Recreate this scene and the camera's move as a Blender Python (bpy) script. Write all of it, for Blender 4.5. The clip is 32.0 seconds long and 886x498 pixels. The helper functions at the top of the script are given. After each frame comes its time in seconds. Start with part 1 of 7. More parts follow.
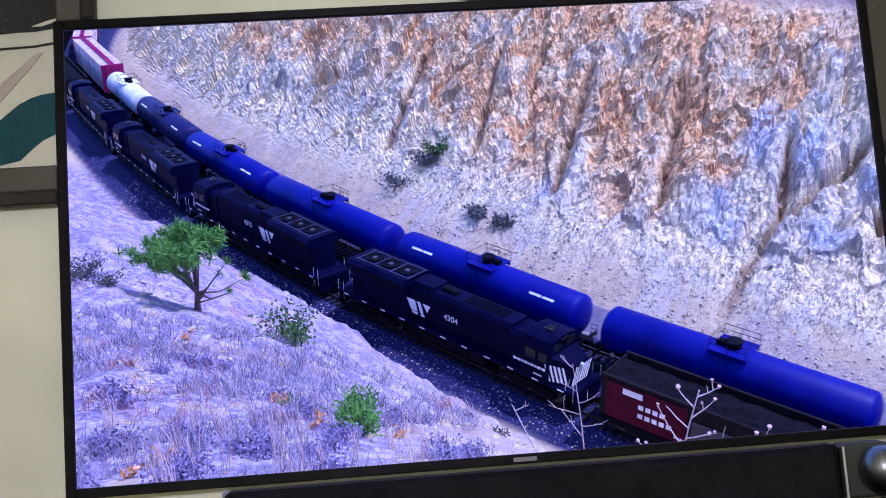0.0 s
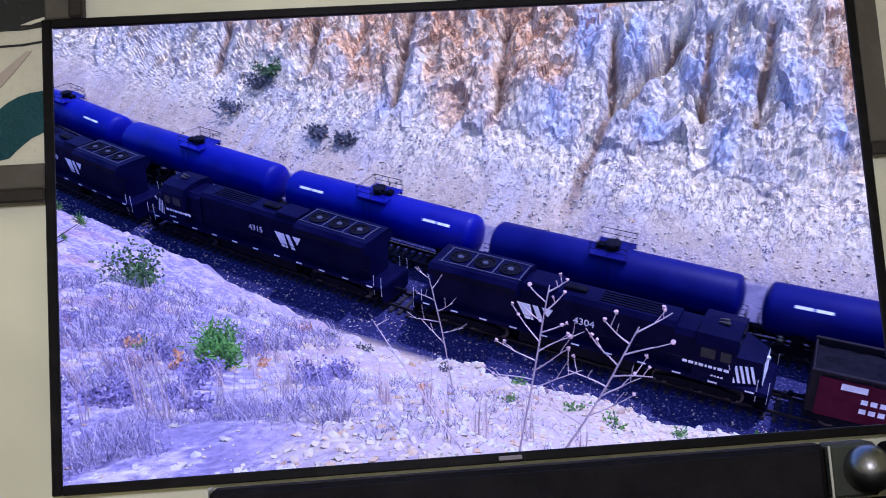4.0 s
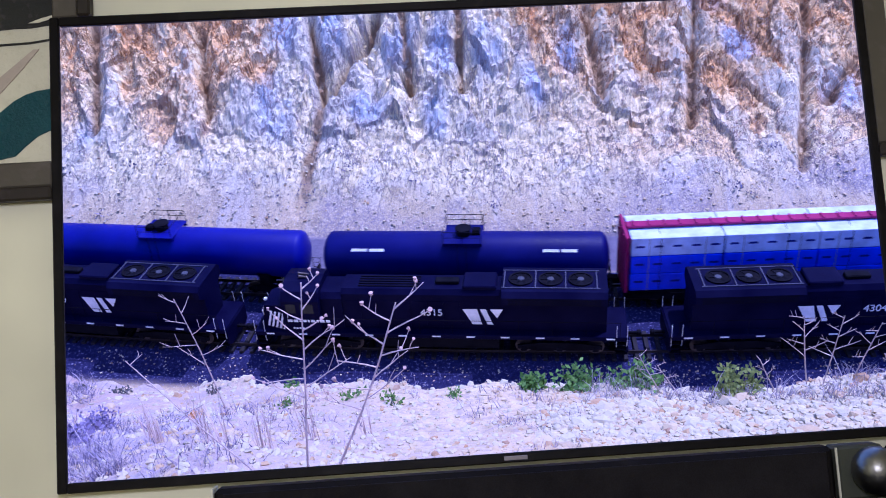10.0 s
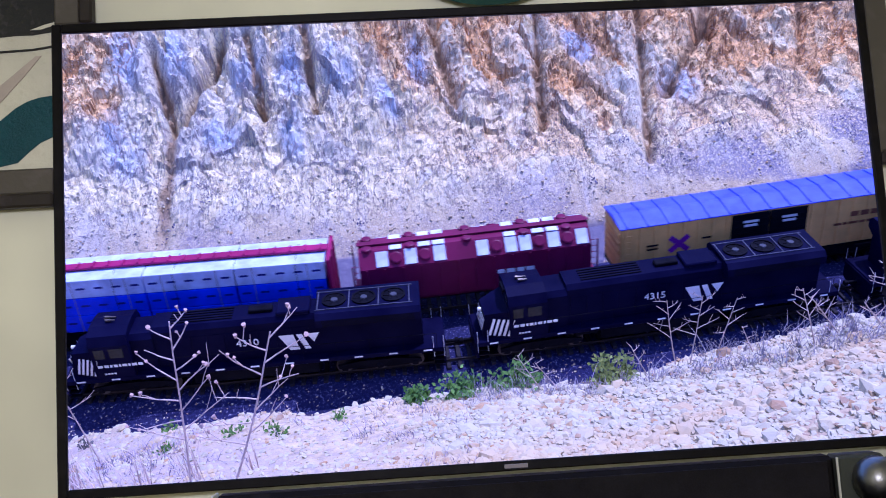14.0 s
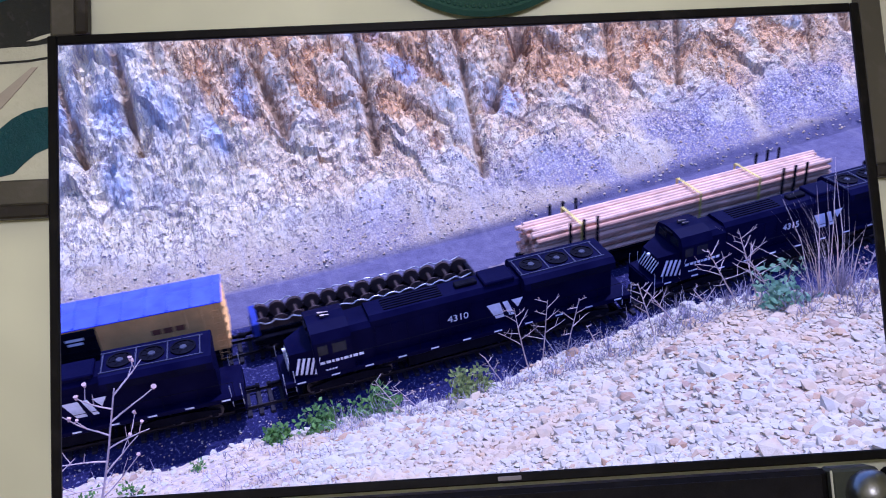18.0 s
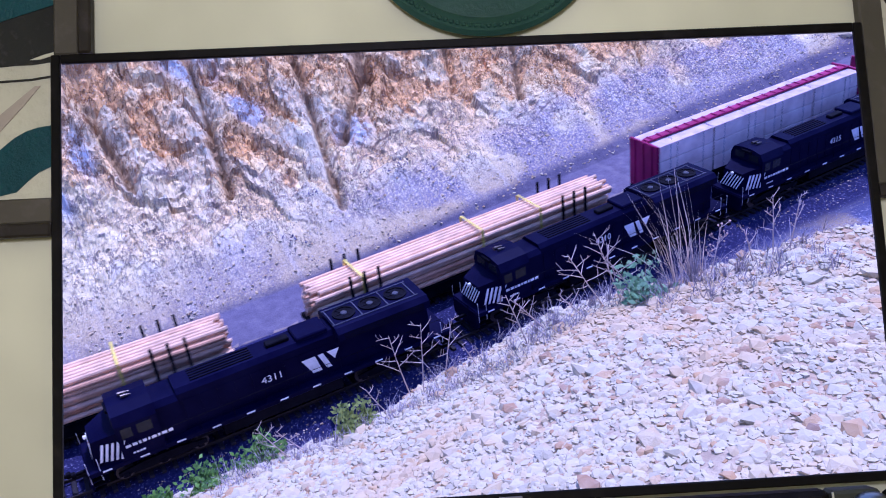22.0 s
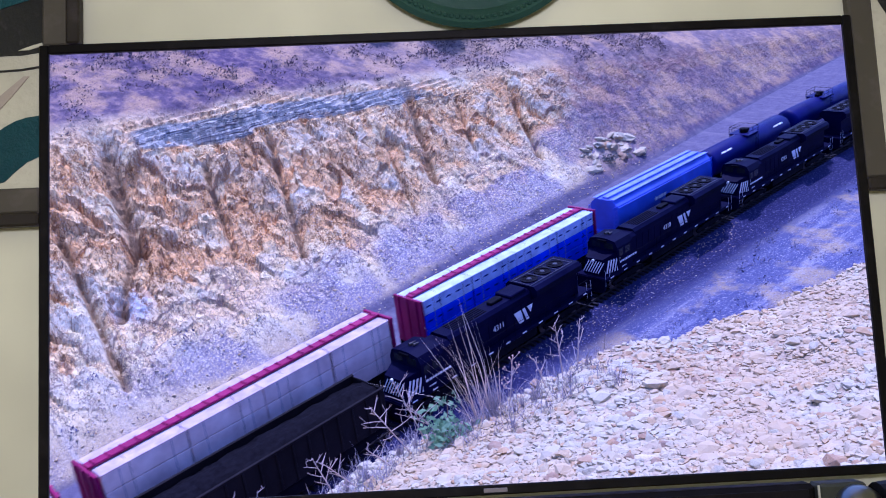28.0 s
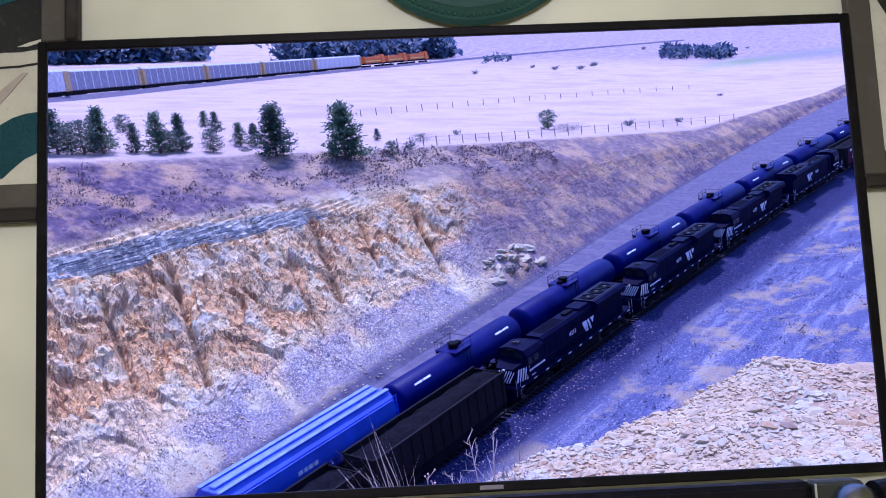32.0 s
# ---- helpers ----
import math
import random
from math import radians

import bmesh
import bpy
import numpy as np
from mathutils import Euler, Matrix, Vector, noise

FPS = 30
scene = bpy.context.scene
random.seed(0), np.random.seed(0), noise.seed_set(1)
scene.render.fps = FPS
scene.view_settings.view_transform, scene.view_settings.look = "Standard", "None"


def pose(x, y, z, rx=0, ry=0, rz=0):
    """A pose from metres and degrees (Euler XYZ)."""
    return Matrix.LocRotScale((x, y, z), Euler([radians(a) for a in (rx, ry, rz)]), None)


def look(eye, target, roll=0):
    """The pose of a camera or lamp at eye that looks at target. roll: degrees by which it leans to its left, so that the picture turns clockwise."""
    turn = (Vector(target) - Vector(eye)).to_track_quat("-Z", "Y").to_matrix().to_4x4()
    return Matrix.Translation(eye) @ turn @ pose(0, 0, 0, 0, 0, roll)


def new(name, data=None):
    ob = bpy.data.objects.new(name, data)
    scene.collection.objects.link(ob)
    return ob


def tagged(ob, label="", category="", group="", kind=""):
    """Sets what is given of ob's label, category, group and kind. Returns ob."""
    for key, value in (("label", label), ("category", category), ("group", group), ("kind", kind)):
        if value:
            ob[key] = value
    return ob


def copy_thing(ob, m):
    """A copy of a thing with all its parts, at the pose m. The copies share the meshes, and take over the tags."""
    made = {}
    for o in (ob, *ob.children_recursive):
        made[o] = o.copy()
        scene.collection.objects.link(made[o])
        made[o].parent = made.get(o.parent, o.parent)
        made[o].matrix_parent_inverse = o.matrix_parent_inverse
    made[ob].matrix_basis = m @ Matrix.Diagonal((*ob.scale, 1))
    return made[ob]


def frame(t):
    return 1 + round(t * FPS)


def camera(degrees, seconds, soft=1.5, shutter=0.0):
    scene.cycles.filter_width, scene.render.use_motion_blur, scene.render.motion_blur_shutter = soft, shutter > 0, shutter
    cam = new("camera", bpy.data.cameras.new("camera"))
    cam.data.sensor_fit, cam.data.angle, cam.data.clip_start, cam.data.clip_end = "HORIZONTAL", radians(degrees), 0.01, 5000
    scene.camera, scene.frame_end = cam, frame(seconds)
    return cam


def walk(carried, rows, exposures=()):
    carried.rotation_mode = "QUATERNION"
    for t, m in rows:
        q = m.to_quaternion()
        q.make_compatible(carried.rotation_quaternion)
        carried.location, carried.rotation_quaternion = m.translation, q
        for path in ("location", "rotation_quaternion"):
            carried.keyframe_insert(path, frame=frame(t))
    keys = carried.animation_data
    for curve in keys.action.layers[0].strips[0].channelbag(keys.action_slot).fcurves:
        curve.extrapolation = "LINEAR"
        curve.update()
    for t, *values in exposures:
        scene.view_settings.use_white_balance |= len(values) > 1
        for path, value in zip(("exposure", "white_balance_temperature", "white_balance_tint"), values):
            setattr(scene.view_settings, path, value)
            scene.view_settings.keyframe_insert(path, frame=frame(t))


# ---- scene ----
import itertools

EYE = (0.0, 0.0, 30.47)
cam = camera(52.78, 32.0, soft=1.0, shutter=0.5)


def aim(yaw, pitch, lean):
    """A camera pose at the eye: degrees to the right of +y, above the level, and of lean to its right."""
    return pose(*EYE, 0, 0, -yaw) @ pose(0, 0, 0, 90 + pitch) @ pose(0, 0, 0, 0, 0, lean)


# seconds, yaw, pitch, lean; then the place of the television before the eye, right and up
PAN = (
    (0.0, -26.354, -24.045, -0.265, 0.0694, 0.0351),
    (0.5, -25.402, -24.446, -0.673, 0.0667, 0.0296),
    (1.0, -23.955, -24.838, -0.571, 0.0627, 0.0320),
    (1.5, -21.855, -25.118, -0.437, 0.0550, 0.0371),
    (2.0, -20.549, -25.817, -0.331, 0.0510, 0.0395),
    (2.5, -19.926, -27.031, -0.522, 0.0508, 0.0368),
    (4.5, -13.936, -29.803, -1.301, 0.0498, 0.0337),
    (5.0, -12.443, -29.912, -1.595, 0.0533, 0.0297),
    (5.5, -11.013, -29.892, -2.230, 0.0592, 0.0245),
    (6.0, -9.086, -30.114, -2.615, 0.0627, 0.0205),
    (6.5, -6.954, -30.189, -2.659, 0.0624, 0.0191),
    (7.0, -5.448, -30.438, -2.958, 0.0623, 0.0267),
    (7.5, -3.928, -30.673, -3.250, 0.0609, 0.0330),
    (8.0, -2.767, -30.736, -3.723, 0.0657, 0.0329),
    (8.5, -1.529, -30.580, -4.129, 0.0692, 0.0277),
    (9.0, 0.000, -30.530, -4.510, 0.0627, 0.0301),
    (9.5, 1.447, -30.704, -4.072, 0.0575, 0.0364),
    (10.0, 3.086, -30.680, -4.084, 0.0586, 0.0376),
    (10.5, 3.668, -30.567, -4.438, 0.0633, 0.0336),
    (11.0, 4.200, -30.358, -5.001, 0.0705, 0.0258),
    (11.5, 5.505, -30.323, -5.246, 0.0715, 0.0243),
    (12.0, 7.201, -30.490, -5.138, 0.0663, 0.0307),
    (12.5, 8.902, -30.508, -4.704, 0.0624, 0.0331),
    (13.0, 10.742, -30.489, -4.606, 0.0596, 0.0317),
    (13.5, 11.841, -30.357, -4.919, 0.0606, 0.0265),
    (15.5, 16.697, -30.098, -4.244, 0.0533, 0.0260),
    (16.0, 18.286, -30.044, -4.356, 0.0542, 0.0233),
    (16.5, 19.584, -29.902, -4.848, 0.0603, 0.0180),
    (17.0, 21.223, -29.709, -5.194, 0.0599, 0.0128),
    (17.5, 22.854, -29.620, -5.185, 0.0547, 0.0113),
    (18.0, 24.350, -29.563, -5.163, 0.0518, 0.0086),
    (18.5, 25.415, -29.441, -5.232, 0.0490, 0.0033),
    (19.0, 26.215, -29.351, -5.761, 0.0537, -0.0020),
    (19.5, 27.519, -29.312, -6.140, 0.0547, -0.0046),
    (20.0, 29.276, -29.367, -6.210, 0.0494, -0.0048),
    (20.5, 30.705, -29.384, -6.253, 0.0454, -0.0049),
    (21.0, 32.173, -29.423, -6.406, 0.0452, -0.0050),
    (21.5, 33.308, -29.295, -6.693, 0.0473, -0.0104),
    (22.0, 34.358, -28.658, -7.252, 0.0544, -0.0208),
    (22.5, 35.668, -27.883, -7.681, 0.0542, -0.0222),
    (23.0, 37.377, -26.900, -7.303, 0.0478, -0.0159),
    (23.5, 39.137, -26.173, -7.172, 0.0426, -0.0121),
    (24.0, 40.583, -25.456, -7.247, 0.0398, -0.0122),
    (24.5, 41.679, -24.477, -7.569, 0.0445, -0.0188),
    (25.0, 42.883, -23.996, -7.774, 0.0467, -0.0228),
    (25.5, 43.900, -24.268, -7.538, 0.0416, -0.0139),
    (27.5, 48.568, -21.406, -7.744, 0.0419, -0.0130),
    (28.0, 50.161, -20.557, -7.449, 0.0342, -0.0080),
    (28.5, 51.485, -19.754, -7.374, 0.0290, -0.0029),
    (29.0, 52.349, -18.819, -7.612, 0.0288, -0.0018),
    (29.5, 53.217, -17.658, -7.819, 0.0310, -0.0032),
    (30.0, 54.151, -16.638, -7.946, 0.0320, -0.0059),
    (30.5, 55.261, -15.837, -7.789, 0.0255, -0.0034),
    (31.0, 56.193, -15.159, -7.698, 0.0215, 0.0003),
    (31.5, 56.940, -14.545, -7.912, 0.0250, -0.0011),
    (32.0, 57.437, -13.992, -8.242, 0.0298, -0.0037),
)
walk(cam, [(t, aim(a, b, c)) for t, a, b, c, _, _ in PAN])


def screen_rows():
    """The rows of all that stands in the room: it keeps before the eye, and drifts a little with the holder."""
    made = []
    for t, a, b, c, x, y in PAN:
        axis = Vector((-0.1028 - 0.00037 * t, 0.0564 - 0.00094 * t, 0.0722 - 0.00072 * t))
        turn = Matrix.Rotation(axis.length, 4, axis)
        made.append((t, aim(a, b, c) @ Matrix.Translation((x, y, -1.331)) @ turn @ pose(0, 0, 0, -90, 0, 0) @ pose(-0.006, 0, -0.0035, 0, 0.25, 0)))
    return made


# ---- world and sun ----
SUN_UP, SUN_SIDE = 67.0, 62.0          # degrees above the level; from +y towards +x
world = bpy.data.worlds.new("world")
scene.world = world
world.use_nodes = True
_n = world.node_tree.nodes
_sky = _n.new("ShaderNodeTexSky")
_sky.sky_type, _sky.sun_disc = "NISHITA", False
_sky.sun_elevation, _sky.sun_rotation = radians(SUN_UP), radians(SUN_SIDE)
_n["Background"].inputs[1].default_value = 0.15
world.node_tree.links.new(_sky.outputs[0], _n["Background"].inputs[0])
sun = new("sun", bpy.data.lights.new("sun", "SUN"))
sun.data.energy, sun.data.angle, sun.data.color = 3.1, radians(0.6), (1.0, 0.92, 0.76)
_d = Vector((math.sin(radians(SUN_SIDE)) * math.cos(radians(SUN_UP)), math.cos(radians(SUN_SIDE)) * math.cos(radians(SUN_UP)), math.sin(radians(SUN_UP))))
sun.matrix_world = look(_d * 50, (0, 0, 0))
scene.view_settings.exposure = 0.48
scene.view_settings.use_white_balance = True
scene.view_settings.white_balance_temperature = 4420
scene.view_settings.white_balance_tint = 50

# unseen fill light, added over the viewer's head to brighten the room
lamp = new("room_fill", bpy.data.lights.new("room_fill", "POINT"))
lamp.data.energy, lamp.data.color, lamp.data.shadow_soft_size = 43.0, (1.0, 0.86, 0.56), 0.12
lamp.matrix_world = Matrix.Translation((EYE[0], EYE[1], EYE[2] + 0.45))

# ---- materials ----
MATS = {}


def tree_of(name):
    m = bpy.data.materials.new(name)
    m.use_nodes = True
    t = m.node_tree
    return m, t, t.nodes["Principled BSDF"]


def add(t, kind, **inputs):
    n = t.nodes.new(kind)
    for key, value in inputs.items():
        n.inputs[key].default_value = value
    return n


def ramp(t, src, stops):
    r = t.nodes.new("ShaderNodeValToRGB")
    el = r.color_ramp.elements
    while len(el) < len(stops):
        el.new(0.5)
    for e, (p, c) in zip(el, stops):
        e.position = p
        e.color = (*c, 1) if len(c) == 3 else c
    t.links.new(src, r.inputs[0])
    return r


def mix(t, fac, a, b, how="MIX"):
    n = t.nodes.new("ShaderNodeMix")
    n.data_type, n.blend_type = "RGBA", how
    for slot, v in ((0, fac), (6, a), (7, b)):
        if hasattr(v, "default_value"):
            t.links.new(v, n.inputs[slot])
        else:
            n.inputs[slot].default_value = (*v, 1) if isinstance(v, tuple) else v
    return n.outputs[2]


def noise_node(t, vec, scale, detail=4, rough=0.6):
    n = add(t, "ShaderNodeTexNoise", Scale=scale, Detail=detail, Roughness=rough)
    t.links.new(vec, n.inputs["Vector"])
    return n.outputs["Fac"]


def bump(t, bsdf, height, strength=0.3, distance=0.02):
    b = add(t, "ShaderNodeBump", Strength=strength, Distance=distance)
    t.links.new(height, b.inputs["Height"])
    t.links.new(b.outputs[0], bsdf.inputs["Normal"])


def paint(name, colour, rough=0.5, metal=0.0, wear=0.25, scale=3.0, dirt=(0.2, 0.17, 0.14), grain=0.15, shine=0.2):
    """A painted or plain surface: two scales of tone, some dirt, fine relief."""
    if name in MATS:
        return MATS[name]
    m, t, b = tree_of(name)
    co = t.nodes.new("ShaderNodeTexCoord").outputs["Object"]
    big, fine = noise_node(t, co, scale * 0.35, 3), noise_node(t, co, scale * 9, 5)
    dark = tuple(c * 0.72 for c in colour)
    light = tuple(min(1, c * 1.18 + 0.004) for c in colour)
    base = ramp(t, big, [(0.3, dark), (0.7, light)]).outputs[0]
    spots = ramp(t, fine, [(0.55, (0, 0, 0)), (0.8, (wear, wear, wear))]).outputs[0]
    t.links.new(mix(t, spots, base, dirt), b.inputs["Base Color"])
    rr = ramp(t, fine, [(0.3, (rough * 0.8,) * 3), (0.7, (min(1, rough * 1.2),) * 3)]).outputs[0]
    t.links.new(rr, b.inputs["Roughness"])
    b.inputs["Metallic"].default_value = metal
    b.inputs["Specular IOR Level"].default_value = shine
    bump(t, b, fine, grain, 0.01)
    MATS[name] = m
    return m


def leaf_mat(name, dark, light):
    if name in MATS:
        return MATS[name]
    m, t, b = tree_of(name)
    geo = t.nodes.new("ShaderNodeNewGeometry")
    t.links.new(ramp(t, geo.outputs["Random Per Island"], [(0.0, dark), (1.0, light)]).outputs[0], b.inputs["Base Color"])
    b.inputs["Roughness"].default_value = 0.6
    MATS[name] = m
    return m


def stone_mat(name):
    if name in MATS:
        return MATS[name]
    m, t, b = tree_of(name)
    geo, info = t.nodes.new("ShaderNodeNewGeometry"), t.nodes.new("ShaderNodeObjectInfo")
    co = t.nodes.new("ShaderNodeTexCoord").outputs["Object"]
    r = t.nodes.new("ShaderNodeMath")
    r.operation = "FRACT"
    s = t.nodes.new("ShaderNodeMath")
    t.links.new(geo.outputs["Random Per Island"], s.inputs[0])
    t.links.new(info.outputs["Random"], s.inputs[1])
    t.links.new(s.outputs[0], r.inputs[0])
    tone = ramp(t, r.outputs[0], [(0.0, (0.32, 0.29, 0.20)), (0.2, (0.48, 0.43, 0.28)), (0.5, (0.45, 0.41, 0.30)), (0.75, (0.52, 0.45, 0.29)), (0.90, (0.45, 0.35, 0.19)), (0.965, (0.38, 0.22, 0.09)), (1.0, (0.22, 0.14, 0.09))]).outputs[0]
    n = noise_node(t, co, 9.0, 5)
    stain = noise_node(t, co, 0.55, 4, 0.65)
    # more of the rusty gravel where the brow runs out
    east = t.nodes.new("ShaderNodeSeparateXYZ")
    t.links.new(co, east.inputs[0])
    lean = t.nodes.new("ShaderNodeMapRange")
    t.links.new(east.outputs[0], lean.inputs[0])
    for slot, v in ((1, 5.0), (2, 11.0), (3, 0.0), (4, 0.13)):
        lean.inputs[slot].default_value = v
    more = t.nodes.new("ShaderNodeMath")
    t.links.new(stain, more.inputs[0])
    t.links.new(lean.outputs[0], more.inputs[1])
    stain = more.outputs[0]
    tone = mix(t, ramp(t, stain, [(0.50, (0, 0, 0)), (0.62, (0.56, 0.56, 0.56))]).outputs[0], tone, (0.49, 0.32, 0.14))
    t.links.new(mix(t, ramp(t, n, [(0.35, (0, 0, 0)), (0.75, (0.35, 0.35, 0.35))]).outputs[0], tone, (0.46, 0.38, 0.28)), b.inputs["Base Color"])
    b.inputs["Roughness"].default_value = 0.85
    bump(t, b, n, 0.4, 0.03)
    MATS[name] = m
    return m


def ground_mat():
    """Earth and rock. The corners keep the kind of ground (rock, ballast, plain, dull) and the place in the cut's own
    layers (metres along, metres up the slope), so that seams and washes follow the slope."""
    m, t, b = tree_of("cutting ground")
    co = t.nodes.new("ShaderNodeTexCoord").outputs["Object"]
    w = t.nodes.new("ShaderNodeVertexColor")
    w.layer_name = "kind"
    sep = t.nodes.new("ShaderNodeSeparateColor")
    t.links.new(w.outputs[0], sep.inputs[0])

    def kept(name, out):
        n = t.nodes.new("ShaderNodeAttribute")
        n.attribute_name = name
        return n.outputs[out]

    def span(src, a, c, top=1.0):
        return ramp(t, src, [(a, (0, 0, 0)), (c, (top,) * 3)]).outputs[0]

    def less(src, a, c, top=1.0):
        return ramp(t, src, [(a, (top,) * 3), (c, (0, 0, 0))]).outputs[0]

    def both(x, y):
        return mix(t, 1.0, x, y, "MULTIPLY")

    def place(scale, turn=0.0):
        mp = add(t, "ShaderNodeMapping", Scale=(scale[0], scale[1], 0))
        mp.inputs["Rotation"].default_value = (0, 0, radians(turn))
        t.links.new(warped, mp.inputs[0])
        return mp.outputs[0]

    lay = kept("lay", "Vector")
    wob = add(t, "ShaderNodeTexNoise", Scale=0.5, Detail=3)
    t.links.new(co, wob.inputs["Vector"])
    va = t.nodes.new("ShaderNodeVectorMath")
    va.operation = "MULTIPLY_ADD"
    va.inputs[1].default_value = (0.9, 0.9, 0.9)
    t.links.new(wob.outputs["Color"], va.inputs[0])
    t.links.new(lay, va.inputs[2])
    warped = va.outputs[0]
    huge, big, mid, fine = (noise_node(t, co, s, d, r) for s, d, r in ((0.045, 4, 0.6), (0.22, 5, 0.62), (1.1, 6, 0.65), (6.0, 5, 0.7)))
    grit = noise_node(t, co, 24.0, 4, 0.7)
    # rock: cream and white, ochre and rust high up, a few bluish faces
    patch = noise_node(t, place((0.75, 1.15, 1), 20), 0.26, 7, 0.7)
    patch2 = noise_node(t, place((1, 0.9, 1), -18), 0.19, 6, 0.68)
    face, edge = kept("face", "Fac"), kept("edge", "Fac")
    rock = ramp(t, mid, [(0.30, (0.694, 0.550, 0.307)), (0.45, (0.806, 0.682, 0.371)), (0.62, (0.851, 0.737, 0.445)), (0.75, (0.829, 0.660, 0.339))]).outputs[0]
    rock = mix(t, span(face, 0.56, 0.66, 0.55), rock, (0.62, 0.58, 0.48))
    ochre = kept("ochre", "Fac")
    rock = mix(t, both(ochre, span(patch, 0.40, 0.56, 0.85)), rock, (0.90, 0.60, 0.25))
    rock = mix(t, both(ochre, less(face, 0.30, 0.46, 0.8)), rock, (0.80, 0.45, 0.16))
    rock = mix(t, both(ochre, span(patch, 0.58, 0.68, 0.7)), rock, (0.60, 0.28, 0.09))
    high = ochre
    tint = kept("blue", "Fac")
    rock = mix(t, both(span(tint, 0.25, 0.75, 0.9), span(patch2, 0.36, 0.50)), rock, (0.50, 0.55, 0.62))
    # clefts and cracks, thin and dark
    def lines(scale, turn, size, width, top, rough=0.6):
        n = noise_node(t, place(scale, turn), size, 6, rough)
        return n, ramp(t, n, [(0.5 - width, (0, 0, 0)), (0.5 - width * 0.35, (top,) * 3), (0.5 + width * 0.35, (top,) * 3), (0.5 + width, (0, 0, 0))]).outputs[0]
    n1, c1 = lines((1, 0.62, 1), 24, 0.5, 0.011, 0.9, 0.64)
    n2, c2 = lines((1, 0.75, 1), -35, 1.2, 0.016, 0.9, 0.62)
    n3, c3 = lines((1, 0.7, 1), 30, 2.6, 0.022, 0.7, 0.6)
    vor = add(t, "ShaderNodeTexVoronoi", Scale=2.2)
    t.links.new(place((1, 0.7, 1), 25), vor.inputs["Vector"])
    chip = t.nodes.new("ShaderNodeSeparateColor")
    t.links.new(vor.outputs["Color"], chip.inputs[0])
    rock = mix(t, 0.45, rock, ramp(t, chip.outputs[0], [(0.0, (0.62, 0.58, 0.56)), (0.25, (0.95, 0.93, 0.9)), (1.0, (1, 1, 1))]).outputs[0], "MULTIPLY")
    crack = mix(t, 1.0, both(c1, span(patch, 0.34, 0.5)), both(c2, span(patch, 0.38, 0.54)), "LIGHTEN")
    crack = mix(t, 1.0, crack, less(edge, 0.10, 0.42, 0.8), "LIGHTEN")
    rust = mix(t, high, (0.33, 0.27, 0.25), (0.27, 0.12, 0.045))
    rock = mix(t, c3, rock, mix(t, high, (0.40, 0.33, 0.29), (0.42, 0.22, 0.10)))
    rock = mix(t, crack, rock, rust)
    rock = mix(t, less(fine, 0.37, 0.43, 0.6), rock, (0.77, 0.72, 0.57))
    # gully hollows browned: rust, and their shade put into the rock colour
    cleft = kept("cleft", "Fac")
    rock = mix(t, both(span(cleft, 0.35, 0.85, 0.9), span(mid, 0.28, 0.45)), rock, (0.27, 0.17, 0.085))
    # thin blue-grey beds under the brow of the cut
    beds = kept("beds", "Fac")
    flat = add(t, "ShaderNodeMapping", Scale=(0.07, 0, 2.4))
    t.links.new(lay, flat.inputs[0])
    bed = noise_node(t, flat.outputs[0], 1.0, 4, 0.6)
    bed = ramp(t, bed, [(0.36, (0.08, 0.07, 0.08)), (0.42, (0.44, 0.42, 0.36)), (0.47, (0.50, 0.47, 0.38)), (0.50, (0.08, 0.07, 0.08)), (0.53, (0.44, 0.42, 0.38)), (0.60, (0.56, 0.51, 0.40)), (0.64, (0.12, 0.10, 0.10))]).outputs[0]
    rock = mix(t, both(span(beds, 0.3, 0.6), span(mid, 0.30, 0.42)), rock, bed)
    # scree: pale gravel with dark specks, violet patches and pale washes
    scree = ramp(t, mid, [(0.3, (0.408, 0.315, 0.189)), (0.5, (0.551, 0.423, 0.249)), (0.72, (0.627, 0.504, 0.310))]).outputs[0]
    wash = noise_node(t, place((1, 0.16, 1), 4), 0.45, 6, 0.65)
    scree = mix(t, span(wash, 0.53, 0.66, 0.6), scree, (0.62, 0.55, 0.48))
    scree = mix(t, less(wash, 0.32, 0.40, 0.65), scree, (0.36, 0.29, 0.24))
    scree = mix(t, span(fine, 0.52, 0.60, 0.55), scree, (0.25, 0.21, 0.22))
    scree = mix(t, less(fine, 0.36, 0.44, 0.6), scree, (0.64, 0.59, 0.54))
    scree = mix(t, less(grit, 0.30, 0.45, 0.65), scree, (0.20, 0.17, 0.17))
    # trodden earth between the stones of the brow
    under = ramp(t, mid, [(0.3, (0.34, 0.26, 0.17)), (0.5, (0.50, 0.42, 0.28)), (0.7, (0.62, 0.54, 0.36))]).outputs[0]
    under = mix(t, span(big, 0.50, 0.60, 0.8), under, (0.36, 0.22, 0.12))
    under = mix(t, span(fine, 0.52, 0.62, 0.7), under, (0.26, 0.19, 0.13))
    scree = mix(t, kept("brow", "Fac"), scree, under)
    # ballast, with the trains' deep blue shadow put into its colour
    bal_shaded = ramp(t, fine, [(0.35, (0.008, 0.008, 0.040)), (0.58, (0.020, 0.019, 0.080)), (0.68, (0.22, 0.21, 0.30))]).outputs[0]
    # dry grass of the plain
    grass = ramp(t, huge, [(0.35, (0.42, 0.31, 0.27)), (0.55, (0.52, 0.39, 0.34)), (0.75, (0.38, 0.30, 0.27))]).outputs[0]
    grass = mix(t, span(mid, 0.52, 0.7, 0.5), grass, (0.30, 0.24, 0.20))
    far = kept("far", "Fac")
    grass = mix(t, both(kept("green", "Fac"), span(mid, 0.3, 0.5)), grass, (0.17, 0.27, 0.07))
